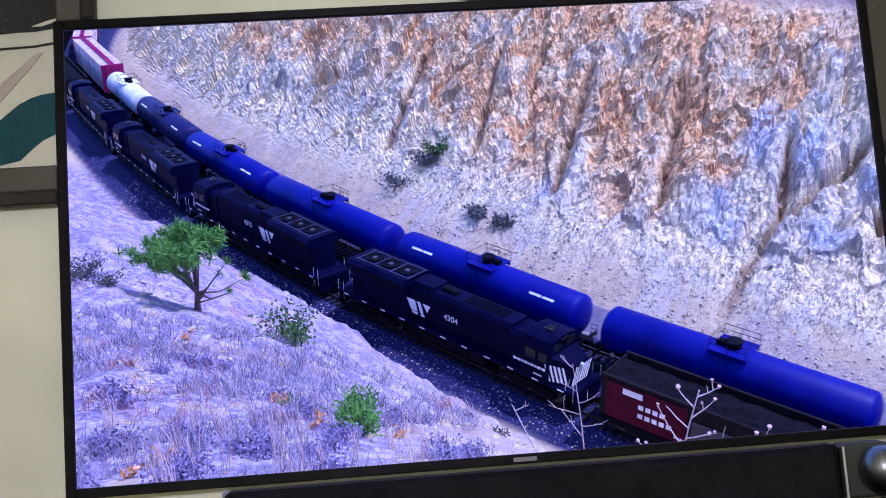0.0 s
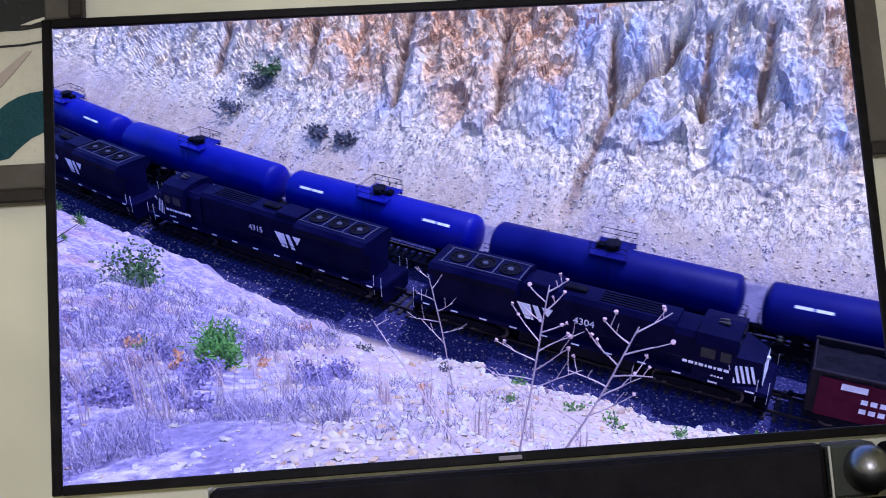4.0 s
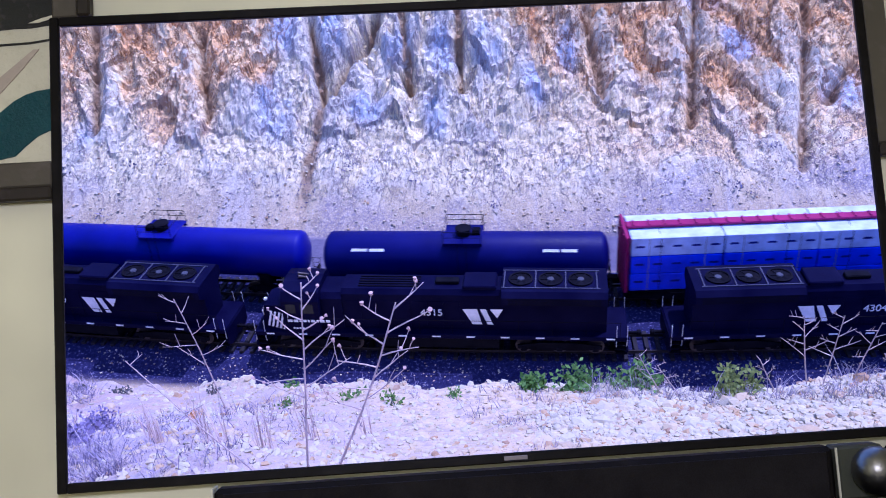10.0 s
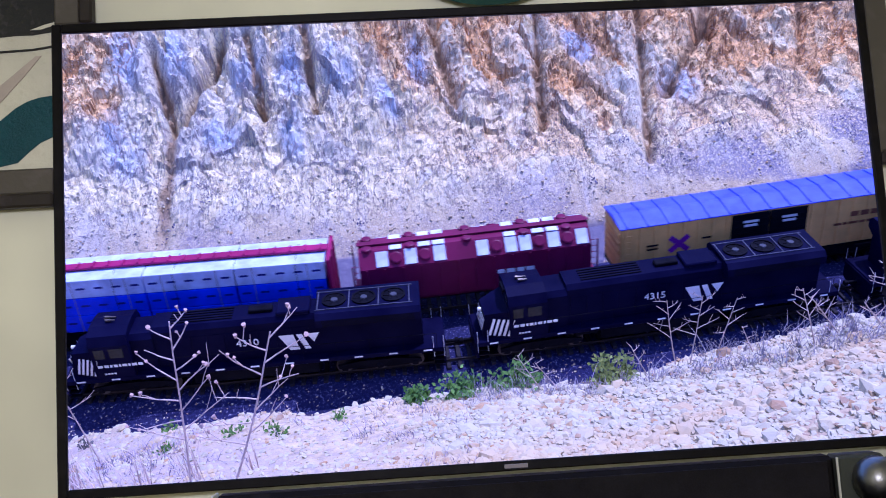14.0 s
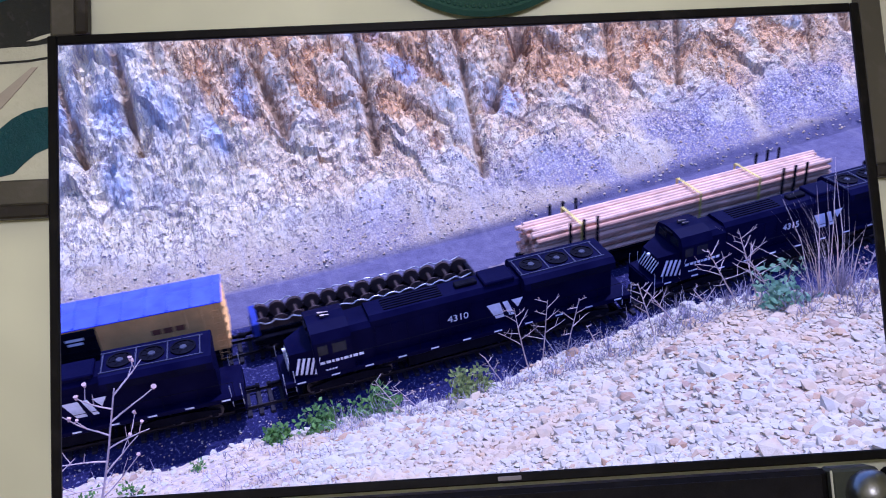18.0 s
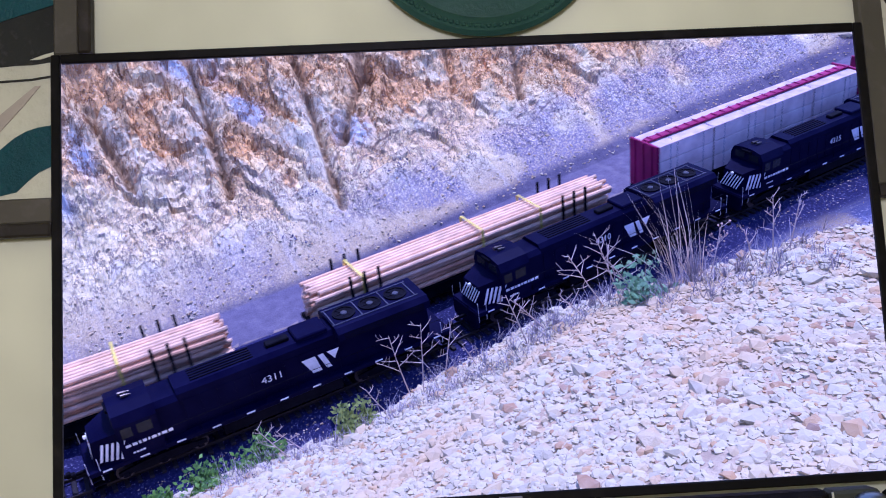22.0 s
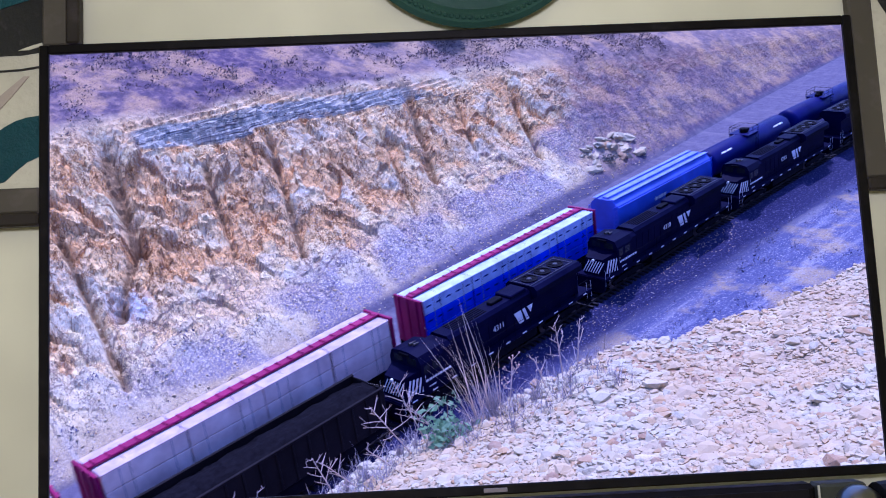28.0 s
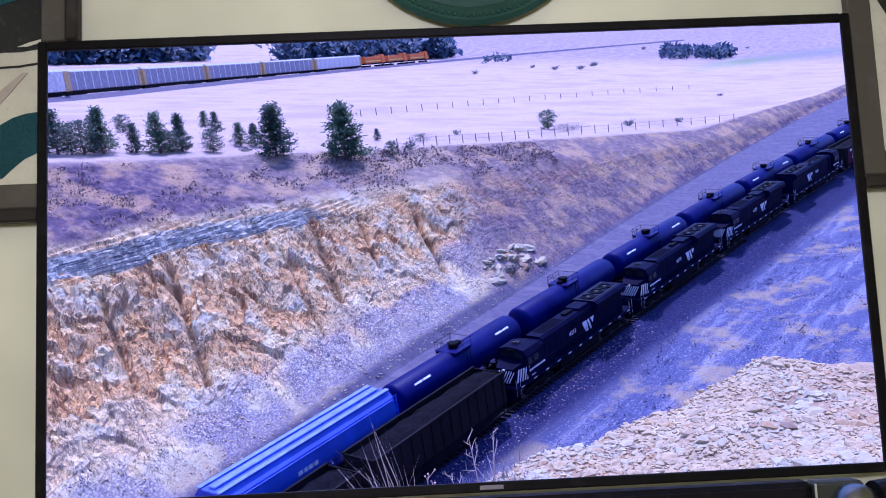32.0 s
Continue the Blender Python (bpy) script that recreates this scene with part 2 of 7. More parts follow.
    # beyond 520 m, right of bearing 50, the grass turns darker violet
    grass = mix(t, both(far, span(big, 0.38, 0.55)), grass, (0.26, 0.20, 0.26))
    # scrubby upper slope, the level service way, the lower hillside, the dry heath
    scrub = ramp(t, mid, [(0.33, (0.056, 0.038, 0.081)), (0.5, (0.128, 0.083, 0.128)), (0.66, (0.288, 0.188, 0.169))]).outputs[0]
    scrub = mix(t, both(span(big, 0.47, 0.60, 0.85), span(fine, 0.36, 0.5)), scrub, (0.52, 0.33, 0.17))
    scrub = mix(t, span(fine, 0.52, 0.64, 0.7), scrub, (0.09, 0.065, 0.085))
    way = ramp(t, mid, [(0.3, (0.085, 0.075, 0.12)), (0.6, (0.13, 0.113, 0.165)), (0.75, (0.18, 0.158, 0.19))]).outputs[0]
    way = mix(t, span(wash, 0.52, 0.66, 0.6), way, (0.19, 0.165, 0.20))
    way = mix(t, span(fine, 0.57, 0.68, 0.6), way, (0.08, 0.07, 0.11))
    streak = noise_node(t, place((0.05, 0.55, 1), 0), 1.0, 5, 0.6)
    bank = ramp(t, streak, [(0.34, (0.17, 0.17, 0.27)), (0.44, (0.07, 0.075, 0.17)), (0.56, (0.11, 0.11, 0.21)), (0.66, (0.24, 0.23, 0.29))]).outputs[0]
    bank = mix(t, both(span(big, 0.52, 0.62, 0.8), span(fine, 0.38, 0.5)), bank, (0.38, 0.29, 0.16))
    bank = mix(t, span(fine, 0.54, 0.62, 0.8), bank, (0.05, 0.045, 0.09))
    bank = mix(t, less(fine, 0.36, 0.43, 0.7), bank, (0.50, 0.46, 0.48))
    heath = ramp(t, fine, [(0.36, (0.05, 0.04, 0.10)), (0.46, (0.18, 0.15, 0.28)), (0.54, (0.34, 0.29, 0.42)), (0.62, (0.62, 0.55, 0.52))]).outputs[0]
    heath = mix(t, span(big, 0.52, 0.64, 0.65), heath, (0.17, 0.13, 0.27))
    heath = mix(t, both(less(big, 0.38, 0.45, 0.8), span(fine, 0.4, 0.55)), heath, (0.34, 0.17, 0.14))
    heath = mix(t, span(mid, 0.50, 0.60, 0.6), heath, (0.13, 0.10, 0.19))
    heath = mix(t, less(mid, 0.36, 0.44, 0.6), heath, (0.56, 0.50, 0.42))
    heath = mix(t, span(grit, 0.55, 0.65, 0.7), heath, (0.20, 0.16, 0.20))
    c = mix(t, sep.outputs[0], scree, rock)
    c = mix(t, both(kept("purple", "Fac"), span(fine, 0.38, 0.54, 0.85)), c, (0.20, 0.18, 0.28))
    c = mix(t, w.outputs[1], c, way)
    c = mix(t, kept("scrub", "Fac"), c, scrub)
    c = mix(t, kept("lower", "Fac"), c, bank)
    c = mix(t, both(kept("heath", "Fac"), span(mid, 0.34, 0.50)), c, heath)
    c = mix(t, sep.outputs[1], c, bal_shaded)
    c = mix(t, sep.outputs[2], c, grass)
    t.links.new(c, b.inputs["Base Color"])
    b.inputs["Roughness"].default_value = 0.95
    b.inputs["Specular IOR Level"].default_value = 0.2
    rocky = mix(t, 0.5, mix(t, 0.5, n1, n2), mix(t, 0.6, n3, crack, "SUBTRACT"))
    rocky = mix(t, 0.25, rocky, vor.outputs["Distance"])
    pebble = add(t, "ShaderNodeTexVoronoi", Scale=9.0)
    t.links.new(co, pebble.inputs["Vector"])
    loose = mix(t, 0.2, mix(t, 0.5, fine, mid), pebble.outputs["Distance"])
    bump(t, b, mix(t, sep.outputs[0], mix(t, 0.65, loose, (0.5, 0.5, 0.5)), rocky), 0.9, 0.30)
    return m


GROUND = ground_mat()
STONE = stone_mat("pale loose stone")

# ---- mesh helpers ----
def _box_faces():
    """Faces of a box with cut edges: corner n holds three points, one on each side of the box."""
    at = {q: 3 * n for n, q in enumerate(itertools.product((-1, 1), repeat=3))}
    made = [(n, n + 1, n + 2) for n in at.values()]
    for ax in range(3):
        u, v = [n for n in range(3) if n != ax]
        for side in (-1, 1):
            ring_ = []
            for a, b in ((-1, -1), (1, -1), (1, 1), (-1, 1)):
                q = [0, 0, 0]
                q[ax], q[u], q[v] = side, a, b
                ring_.append(at[tuple(q)] + ax)
            made.append(tuple(ring_))
        for a, b in itertools.product((-1, 1), repeat=2):
            lo, hi = [0, 0, 0], [0, 0, 0]
            lo[ax], hi[ax] = -1, 1
            lo[u] = hi[u] = a
            lo[v] = hi[v] = b
            made.append((at[tuple(lo)] + u, at[tuple(lo)] + v, at[tuple(hi)] + v, at[tuple(hi)] + u))
    return made


BOX_FACES = _box_faces()


class Geo:
    """Gathers vertices and faces of one mesh."""

    def __init__(self):
        self.v, self.f = [], []

    def put(self, verts, faces, m=None):
        k = len(self.v)
        self.v += [tuple(m @ Vector(p)) for p in verts] if m else [tuple(p) for p in verts]
        self.f += [tuple(i + k for i in f) for f in faces]
        return self

    def box(self, c, s, e=0.0, m=None):
        """A box of size s at c with its edges cut by e."""
        h = [x / 2 for x in s]
        if e <= 0:
            vs = [(c[0] + i * h[0], c[1] + j * h[1], c[2] + k * h[2]) for i in (-1, 1) for j in (-1, 1) for k in (-1, 1)]
            return self.put(vs, [(0, 1, 3, 2), (4, 6, 7, 5), (0, 4, 5, 1), (2, 3, 7, 6), (0, 2, 6, 4), (1, 5, 7, 3)], m)
        e = min(e, *(x * 0.45 for x in h)) if min(h) > 0 else e
        vs = []
        for i in (-1, 1):
            for j in (-1, 1):
                for k in (-1, 1):
                    q = (i, j, k)
                    for ax in range(3):
                        vs.append(tuple(c[n] + q[n] * (h[n] - (0 if n == ax else e)) for n in range(3)))
        return self.put(vs, BOX_FACES, m)

    def tube(self, path, radii, n=8, caps=True, m=None):
        """A round bar along a path of points, with a radius for each."""
        path = [Vector(p) for p in path]
        if not hasattr(radii, "__len__"):
            radii = [radii] * len(path)
        vs, fs = [], []
        side = None
        for i, p in enumerate(path):
            d = (path[min(i + 1, len(path) - 1)] - path[max(i - 1, 0)]).normalized()
            if side is None:
                side = d.orthogonal().normalized()
            side = (side - d * side.dot(d)).normalized()
            up = d.cross(side)
            for k in range(n):
                a = 2 * math.pi * k / n
                vs.append(p + (side * math.cos(a) + up * math.sin(a)) * radii[i])
        for i in range(len(path) - 1):
            for k in range(n):
                fs.append((i * n + k, i * n + (k + 1) % n, (i + 1) * n + (k + 1) % n, (i + 1) * n + k))
        if caps:
            fs += [tuple(range(n))[::-1], tuple(range((len(path) - 1) * n, len(path) * n))]
        return self.put(vs, fs, m)

    def prism(self, outline, a, b, axis="x", m=None):
        """An outline drawn out from a to b along an axis; outline points are the two other coordinates in order."""
        n = len(outline)
        order = {"x": lambda t, p: (t, p[0], p[1]), "y": lambda t, p: (p[0], t, p[1]), "z": lambda t, p: (p[0], p[1], t)}[axis]
        vs = [order(a, p) for p in outline] + [order(b, p) for p in outline]
        fs = [tuple(range(n)), tuple(range(n, 2 * n))[::-1]] + [(i, i + n, (i + 1) % n + n, (i + 1) % n) for i in range(n)]
        return self.put(vs, fs, m)

    def lathe(self, prof, n=24, axis="x", m=None):
        """A turned body: prof is (along, radius) pairs."""
        vs, fs = [], []
        for t, r in prof:
            for k in range(n):
                a = 2 * math.pi * k / n
                p = (math.cos(a) * r, math.sin(a) * r)
                vs.append((t, *p) if axis == "x" else (p[0], t, p[1]) if axis == "y" else (*p, t))
        for i in range(len(prof) - 1):
            for k in range(n):
                fs.append((i * n + k, (i + 1) * n + k, (i + 1) * n + (k + 1) % n, i * n + (k + 1) % n))
        fs += [tuple(range(n)), tuple(range((len(prof) - 1) * n, len(prof) * n))[::-1]]
        return self.put(vs, fs, m)

    def mesh(self, name, mat, smooth=False):
        me = bpy.data.meshes.new(name)
        me.from_pydata(self.v, [], self.f)
        bm = bmesh.new()
        bm.from_mesh(me)
        bmesh.ops.recalc_face_normals(bm, faces=bm.faces)
        bm.to_mesh(me)
        bm.free()
        me.materials.append(mat)
        if smooth:
            me.polygons.foreach_set("use_smooth", [True] * len(me.polygons))
            me.set_sharp_from_angle(angle=radians(35))
        return me


def part(name, geo, mat, parent, label="", smooth=False):
    ob = new(name, geo.mesh(name, mat, smooth) if isinstance(geo, Geo) else geo)
    ob.parent = parent
    if label:
        ob["label"] = label
    return ob


def thing(name, label, category, group="", at=None):
    ob = new(name)
    ob.empty_display_size = 0.3
    if at is not None:
        ob.matrix_basis = at
    return tagged(ob, label, category, group)


def words(text, size, mat, parent, m, name="lettering", depth=0.01):
    """Raised writing in the built-in font, as a mesh."""
    cu = bpy.data.curves.new("text", "FONT")
    cu.body, cu.size, cu.extrude, cu.align_x, cu.align_y = text, size, depth, "CENTER", "CENTER"
    tmp = bpy.data.objects.new("text", cu)
    scene.collection.objects.link(tmp)
    me = bpy.data.meshes.new_from_object(tmp.evaluated_get(bpy.context.evaluated_depsgraph_get()))
    bpy.data.objects.remove(tmp)
    me.transform(m)
    me.materials.clear()
    me.materials.append(mat)
    ob = new(name, me)
    ob.parent = parent
    return ob


# smooth noise on arrays
def _hash(ix, iy, seed):
    h = (ix.astype(np.int64) * 374761393 + iy.astype(np.int64) * 668265263 + seed * 1442695041) & 0xFFFFFFFF
    h = ((h ^ (h >> 13)) * 1274126177) & 0xFFFFFFFF
    return ((h ^ (h >> 16)) & 0xFFFF) / 65535.0


def vnoise(x, y, seed=0):
    ix, iy = np.floor(x), np.floor(y)
    fx, fy = x - ix, y - iy
    fx, fy = fx * fx * (3 - 2 * fx), fy * fy * (3 - 2 * fy)
    a, b, c, d = (_hash(ix + i, iy + j, seed) for i, j in ((0, 0), (1, 0), (0, 1), (1, 1)))
    return (a * (1 - fx) + b * fx) * (1 - fy) + (c * (1 - fx) + d * fx) * fy


def fbm(x, y, octaves=4, seed=0, gain=0.5):
    v, amp, tot = 0, 1.0, 0
    for k in range(octaves):
        v = v + amp * (vnoise(x * 2 ** k, y * 2 ** k, seed + k) * 2 - 1)
        tot += amp
        amp *= gain
    return v / tot


def ridge(x, y, octaves=4, seed=0, gain=0.55):
    v, amp, tot = 0, 1.0, 0
    for k in range(octaves):
        v = v + amp * (1 - np.abs(vnoise(x * 2 ** k, y * 2 ** k, seed + k) * 2 - 1))
        tot += amp
        amp *= gain
    return v / tot



def facets(x, y, seed):
    """Broken faces on a unit grid: each cell a tilted plane. Gives its height, its own random value and the nearness of its edge."""
    ix, iy = np.floor(x), np.floor(y)
    best, second = np.full_like(x, 9.0), np.full_like(x, 9.0)
    cx, cy, ox, oy = ix.copy(), iy.copy(), 0 * x, 0 * x
    for i in (-1, 0, 1):
        for j in (-1, 0, 1):
            gx, gy = ix + i, iy + j
            dx, dy = x - gx - _hash(gx, gy, seed), y - gy - _hash(gx, gy, seed + 1)
            q = dx * dx + dy * dy
            near = q < best
            second = np.where(near, best, np.minimum(second, q))
            best = np.where(near, q, best)
            cx, cy, ox, oy = np.where(near, gx, cx), np.where(near, gy, cy), np.where(near, dx, ox), np.where(near, dy, oy)
    own = _hash(cx, cy, seed + 2)
    lift = (own - 0.5) + (_hash(cx, cy, seed + 3) - 0.5) * 2.2 * ox + (_hash(cx, cy, seed + 4) - 0.5) * 2.2 * oy
    return lift, own, np.sqrt(second) - np.sqrt(best)


# ---- the tracks' line ----
def _slope(x):
    s = np.where(x > 30, -0.10 - 0.0007 * (x - 30), -0.10 - 0.0037 * (30 - x))
    return np.maximum(s - np.where(x < -55, 0.00012 * (x + 55) ** 2, 0), -2.5)


LX = np.arange(-260, 420.1, 0.5)
LY = np.concatenate([[0], np.cumsum((_slope(LX[1:]) + _slope(LX[:-1])) / 2 * 0.5)])
LY += 40.4 - np.interp(10, LX, LY)
# the bend to the left tightens early and then runs out straight
_bend = np.interp(LX, [-260, -130, -112, -98, -88, -76, -58, -46, -30], [-34.0, -4.6, -1.2, 1.9, 2.6, 2.5, 0.9, 0.2, 0.0])
LY += np.convolve(np.pad(_bend, 20, mode="edge"), np.hanning(41) / np.hanning(41).sum(), "valid")
LS = np.concatenate([[0], np.cumsum(np.hypot(np.diff(LX), np.diff(LY)))])
LS -= np.interp(10, LX, LS)
LA = np.arctan(np.gradient(LY, LX))
NEAR, FAR, RAIL = -0.85, 4.3, 0.0


def toe_at(x):
    """Metres from the line to the foot of the far slope."""
    return np.interp(x, [-160, -110, -85, -60, 30, 50, 90, 120, 200, 420], [7.8, 8.2, 9.6, 11.6, 12.6, 13.6, 16.5, 19.5, 27, 45])


def on_line(s, off=0.0, z=0.0, turn=0.0):
    """The pose at s metres along the line, off metres to its far side, its x axis along the line."""
    a = float(np.interp(s, LS, LA))
    x, y = float(np.interp(s, LS, LX)), float(np.interp(s, LS, LY))
    return pose(x - math.sin(a) * off, y + math.cos(a) * off, z, 0, 0, math.degrees(a) + turn)


def across(x, y):
    """Metres along the near track and to its far side, for arrays of places."""
    xs = x.copy()
    for _ in range(6):
        yy, a = np.interp(xs, LX, LY), np.interp(xs, LX, LA)
        dx, dy = x - xs, y - yy
        xs = np.clip(xs + (dx * np.cos(a) + dy * np.sin(a)) * np.cos(a), LX[0], LX[-1])
    yy, a = np.interp(xs, LX, LY), np.interp(xs, LX, LA)
    return np.interp(xs, LX, LS), -(x - xs) * np.sin(a) + (y - yy) * np.cos(a), xs


# gullies in the rock: along, up the slope at the top; the same at the foot; half width; depth
GULLIES = ((-22.4, 14.0, -20.3, 9.3, 0.55, 1.9), (-16.9, 15.0, -20.3, 9.3, 0.65, 2.3), (-20.3, 9.3, -21.0, 1.5, 0.8, 0.5), (-9.6, 15, -8.9, 9.2, 0.5, 1.1),
           (-14.5, 15, -13.2, 10, 0.4, 0.9), (1.0, 16, 2.4, 9.0, 0.6, 1.0), (10.5, 16, 9.0, 7.0, 0.5, 0.9), (19.6, 15, 16.8, 4.0, 0.5, 1.0), (26.8, 19, 24.4, 12.5, 0.9, 1.7),
           (24.4, 12.5, 19.8, 8.5, 0.6, 1.2), (33.5, 15, 31.0, 9.0, 0.35, 0.7), (41, 15.5, 36.5, 7.0, 0.4, 0.8), (53, 13, 50, 6, 0.3, 0.6), (60.5, 16, 55, 8, 0.6, 1.1), (66, 14, 63, 9, 0.35, 0.7),
           (-33, 15, -30, 8, 0.6, 1.0), (-44, 16, -40, 7, 0.7, 1.1), (-56, 16, -51, 8, 0.6, 1.0), (-68, 15, -63, 6, 0.7, 1.0), (74, 12, 70.5, 6, 0.5, 0.9))


# along, up the slope, half widths
BLUE_FACES = ((-24.3, 8.2, 1.7, 2.6), (-20.5, 13.6, 1.3, 1.8), (-24.5, 13.5, 1.4, 2.0), (-40.9, 6.5, 1.2, 1.2), (-10.9, 7.8, 1.1, 2.0), (-10.8, 11.6, 1.6, 1.6), (-6.8, 11.6, 1.4, 1.8), (-16.8, 8.3, 1.8, 1.2),
              (-14.6, 12.4, 1.6, 1.4), (-3.0, 9.4, 1.0, 1.3), (-0.5, 12.2, 1.0, 1.6), (10.6, 16.2, 3.0, 2.0), (13.5, 12.0, 1.6, 1.2), (21.0, 8.5, 1.8, 1.5))


def lerp(a, b, t):
    return a + (b - a) * t


def smooth01(t):
    t = np.clip(t, 0, 1)
    return t * t * (3 - 2 * t)


def land(x, y, detail=True):
    """Height of the ground and its kinds (rock, ballast, grass) at arrays of places."""
    s, d, xs = across(x, y)
    r = np.hypot(x, y)
    az = np.degrees(np.arctan2(x, y))
    # the bed of the cut
    toe = toe_at(xs)
    z = np.full_like(x, -0.35) + 0.12 * fbm(x * 0.6, y * 0.6, 3, 5)
    z = np.where(d > 6.6, -0.35 - 0.5 * smooth01((d - 6.6) / 1.4), z)
    z = np.where(d < -2.2, -0.35 - 0.6 * smooth01((-2.2 - d) / 1.6), z)
    # the far cutting
    top = np.interp(xs, [-260, -60, 0, 50, 70, 110, 165, 230, 420], [24, 26, 27, 23.5, 20, 13.4, 5, 2, 1])
    k = top / 22.0
    up0 = d - toe
    rough = smooth01((up0 - 1) / np.interp(s, [-95, -55], [5, 11])) * k
    rough = rough * (1 - 0.8 * smooth01((up0 - 15.5 * k) / (4.5 * k)))
    if detail:
        rib = ridge(s / 11.0, up0 / 26.0, 2, 11) * 1.9 + ridge(s / 4.3 + 0.18 * up0 + 0.4 * fbm(s * 0.2, up0 * 0.2, 2, 25), up0 / 9.0, 3, 23) * 0.8
        up1 = up0 - rough * (rib - 1.35) + (0.12 + 0.5 * rough) * fbm(s * 0.5, up0 * 0.4, 5, 31, 0.62)
    else:
        up1 = up0
    prof_x = np.array([-1.0, 0.0, 5.0, 9.0, 15.5, 19.5, 30.0])
    prof_z = np.array([0.0, 0.0, 4.0, 7.6, 13.8, 16.6, 22.0])
    cut = np.interp(up1 / np.maximum(k, 0.08), prof_x, prof_z) * k
    if detail:
        cut = cut + rough * smooth01((30 * k - up0) / 4) * (0.42 * (ridge(s / 3.4 + 0.22 * cut + 0.5 * fbm(s * 0.3, cut * 0.3, 2, 45), cut / 2.3, 3, 41) - 0.55) + 0.35 * (vnoise(np.floor(s / 1.1 + 0.6 * fbm(s * 0.4, cut * 0.5, 2, 47)) + 0.5, np.floor(cut / 1.3) + 0.5, 43) - 0.5))
    face, edge = np.full_like(x, 0.5), np.ones_like(x)
    if detail and np.any((d > 8) & (up0 > 0)):
        on = np.flatnonzero((d > 8) & (up0 > -1) & (up0 < 34 * k))
        fs, fu, fr = s[on], up0[on], rough[on]
        bend = fbm(fs * 0.35, fu * 0.35, 3, 101)
        l1, o1, e1 = facets(fs / 2.9 + 0.22 * fu + 0.7 * bend, fu / 3.3 + 0.4 * bend, 111)
        l2, o2, e2 = facets(fs / 1.15 - 0.25 * fu + 0.8 * bend, fu / 1.15 + 0.2 * fs + 0.6 * bend, 121)
        l3, o3, e3 = facets(fs / 0.46 + 0.5 * fu, fu / 0.46 + 0.5 * bend, 131)
        cut[on] += fr * (0.60 * l1 + 0.34 * l2 + 0.16 * l3) + 0.035 * l3
        face[on] = 0.55 * o1 + 0.45 * o2
        edge[on] = np.minimum(np.minimum(e1 / 0.10, e2 / 0.16), 0.40 + e3 / 0.4) + 0.9 * (1 - smooth01(fr / 0.4))
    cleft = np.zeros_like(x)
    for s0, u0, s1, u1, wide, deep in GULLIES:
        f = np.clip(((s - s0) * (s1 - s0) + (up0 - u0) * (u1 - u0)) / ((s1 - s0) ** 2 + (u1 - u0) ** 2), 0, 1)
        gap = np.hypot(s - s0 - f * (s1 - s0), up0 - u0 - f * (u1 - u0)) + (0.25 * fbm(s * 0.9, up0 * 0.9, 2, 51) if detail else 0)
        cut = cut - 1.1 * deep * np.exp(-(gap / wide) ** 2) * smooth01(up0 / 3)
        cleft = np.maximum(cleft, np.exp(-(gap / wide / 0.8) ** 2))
    if detail:      # ledges of the thin beds
        ledge = cut / 0.42 + 0.5 * fbm(s * 0.12, up0 * 0.1, 2, 141)
        inbed = smooth01((cut / np.maximum(k, 0.08) - 13.0) / 0.6) * smooth01((16.2 - cut / np.maximum(k, 0.08)) / 0.6) * smooth01((s - 26) / 6) * smooth01((70 - s) / 6)
        cut = cut + inbed * 0.42 * (smooth01((ledge % 1.0 - 0.5) / 0.5) - ledge % 1.0)
    far = np.where(up1 > 0, cut - 0.85, -0.85)
    z = np.where(d > 8, np.maximum(z, far), z)
    # the plain beyond
    rim = up0 - 30 * k
    e_rim = np.interp(az, [20, 35, 48, 62, 76, 84, 95], [-2.5, -4.3, -6.5, -7.9, -8.3, -7.4, -6.0])
    e_far = np.interp(az, [20, 35, 82, 95], [3.0, 1.9, -4.3, -4.5])
    lr = np.log(np.maximum(r, 60.0))
    base_r = np.interp(az, [20, 35, 48, 62, 76, 84, 95], [90, 92, 100, 128, 182, 260, 420])
    f = np.clip((lr - np.log(base_r)) / (np.log(900.0) - np.log(base_r)), 0, 1.6)
    el = e_rim + (e_far - e_rim) * np.minimum(f, 1) ** 0.8 + np.maximum(f - 1, 0) * 3.6
    plain = EYE[2] + r * np.tan(np.radians(el))
    z = np.where((rim > 0) & (y > -40), lerp(z, plain, smooth01(rim / 10)), z)
    # the near hill, from the brow below the eye down to the tracks
    e_b = np.interp(az, [-60, -50, -35, -27, -18, -9, 1, 14, 24, 37, 42, 53, 61, 72, 77, 84, 100],
                    [-16, -18.5, -28, -33, -36.6, -37.6, -39.4, -39.6, -39.2, -35.6, -33.4, -31, -28, -25.2, -22.9, -23, -24])
    r_b = np.interp(az, [-60, -40, -27, -18, -9, 0, 60, 72, 84, 100], [100, 62, 44, 26, 15, 11, 11, 13, 15, 15])
    e_n = np.interp(az, [-60, -35, -17, 0, 28, 60, 82, 100], [-37, -38.5, -40, -46.5, -46, -41.5, -29.5, -29])
    r_n = np.interp(az, [-60, -35, 0, 60, 82], [8, 7, 5, 5, 8])
    g = np.clip((np.log(np.maximum(r, 0.3)) - np.log(r_n)) / (np.log(r_b) - np.log(r_n)), 0, 1)
    ez = e_n + (e_b - e_n) * g
    hill = EYE[2] + r * np.tan(np.radians(ez))
    z_n = EYE[2] + r_n * np.tan(np.radians(e_n))
    hill = np.where(r < r_n, lerp(EYE[2] - 2.5, z_n, np.clip(r / r_n, 0, 1)), hill)
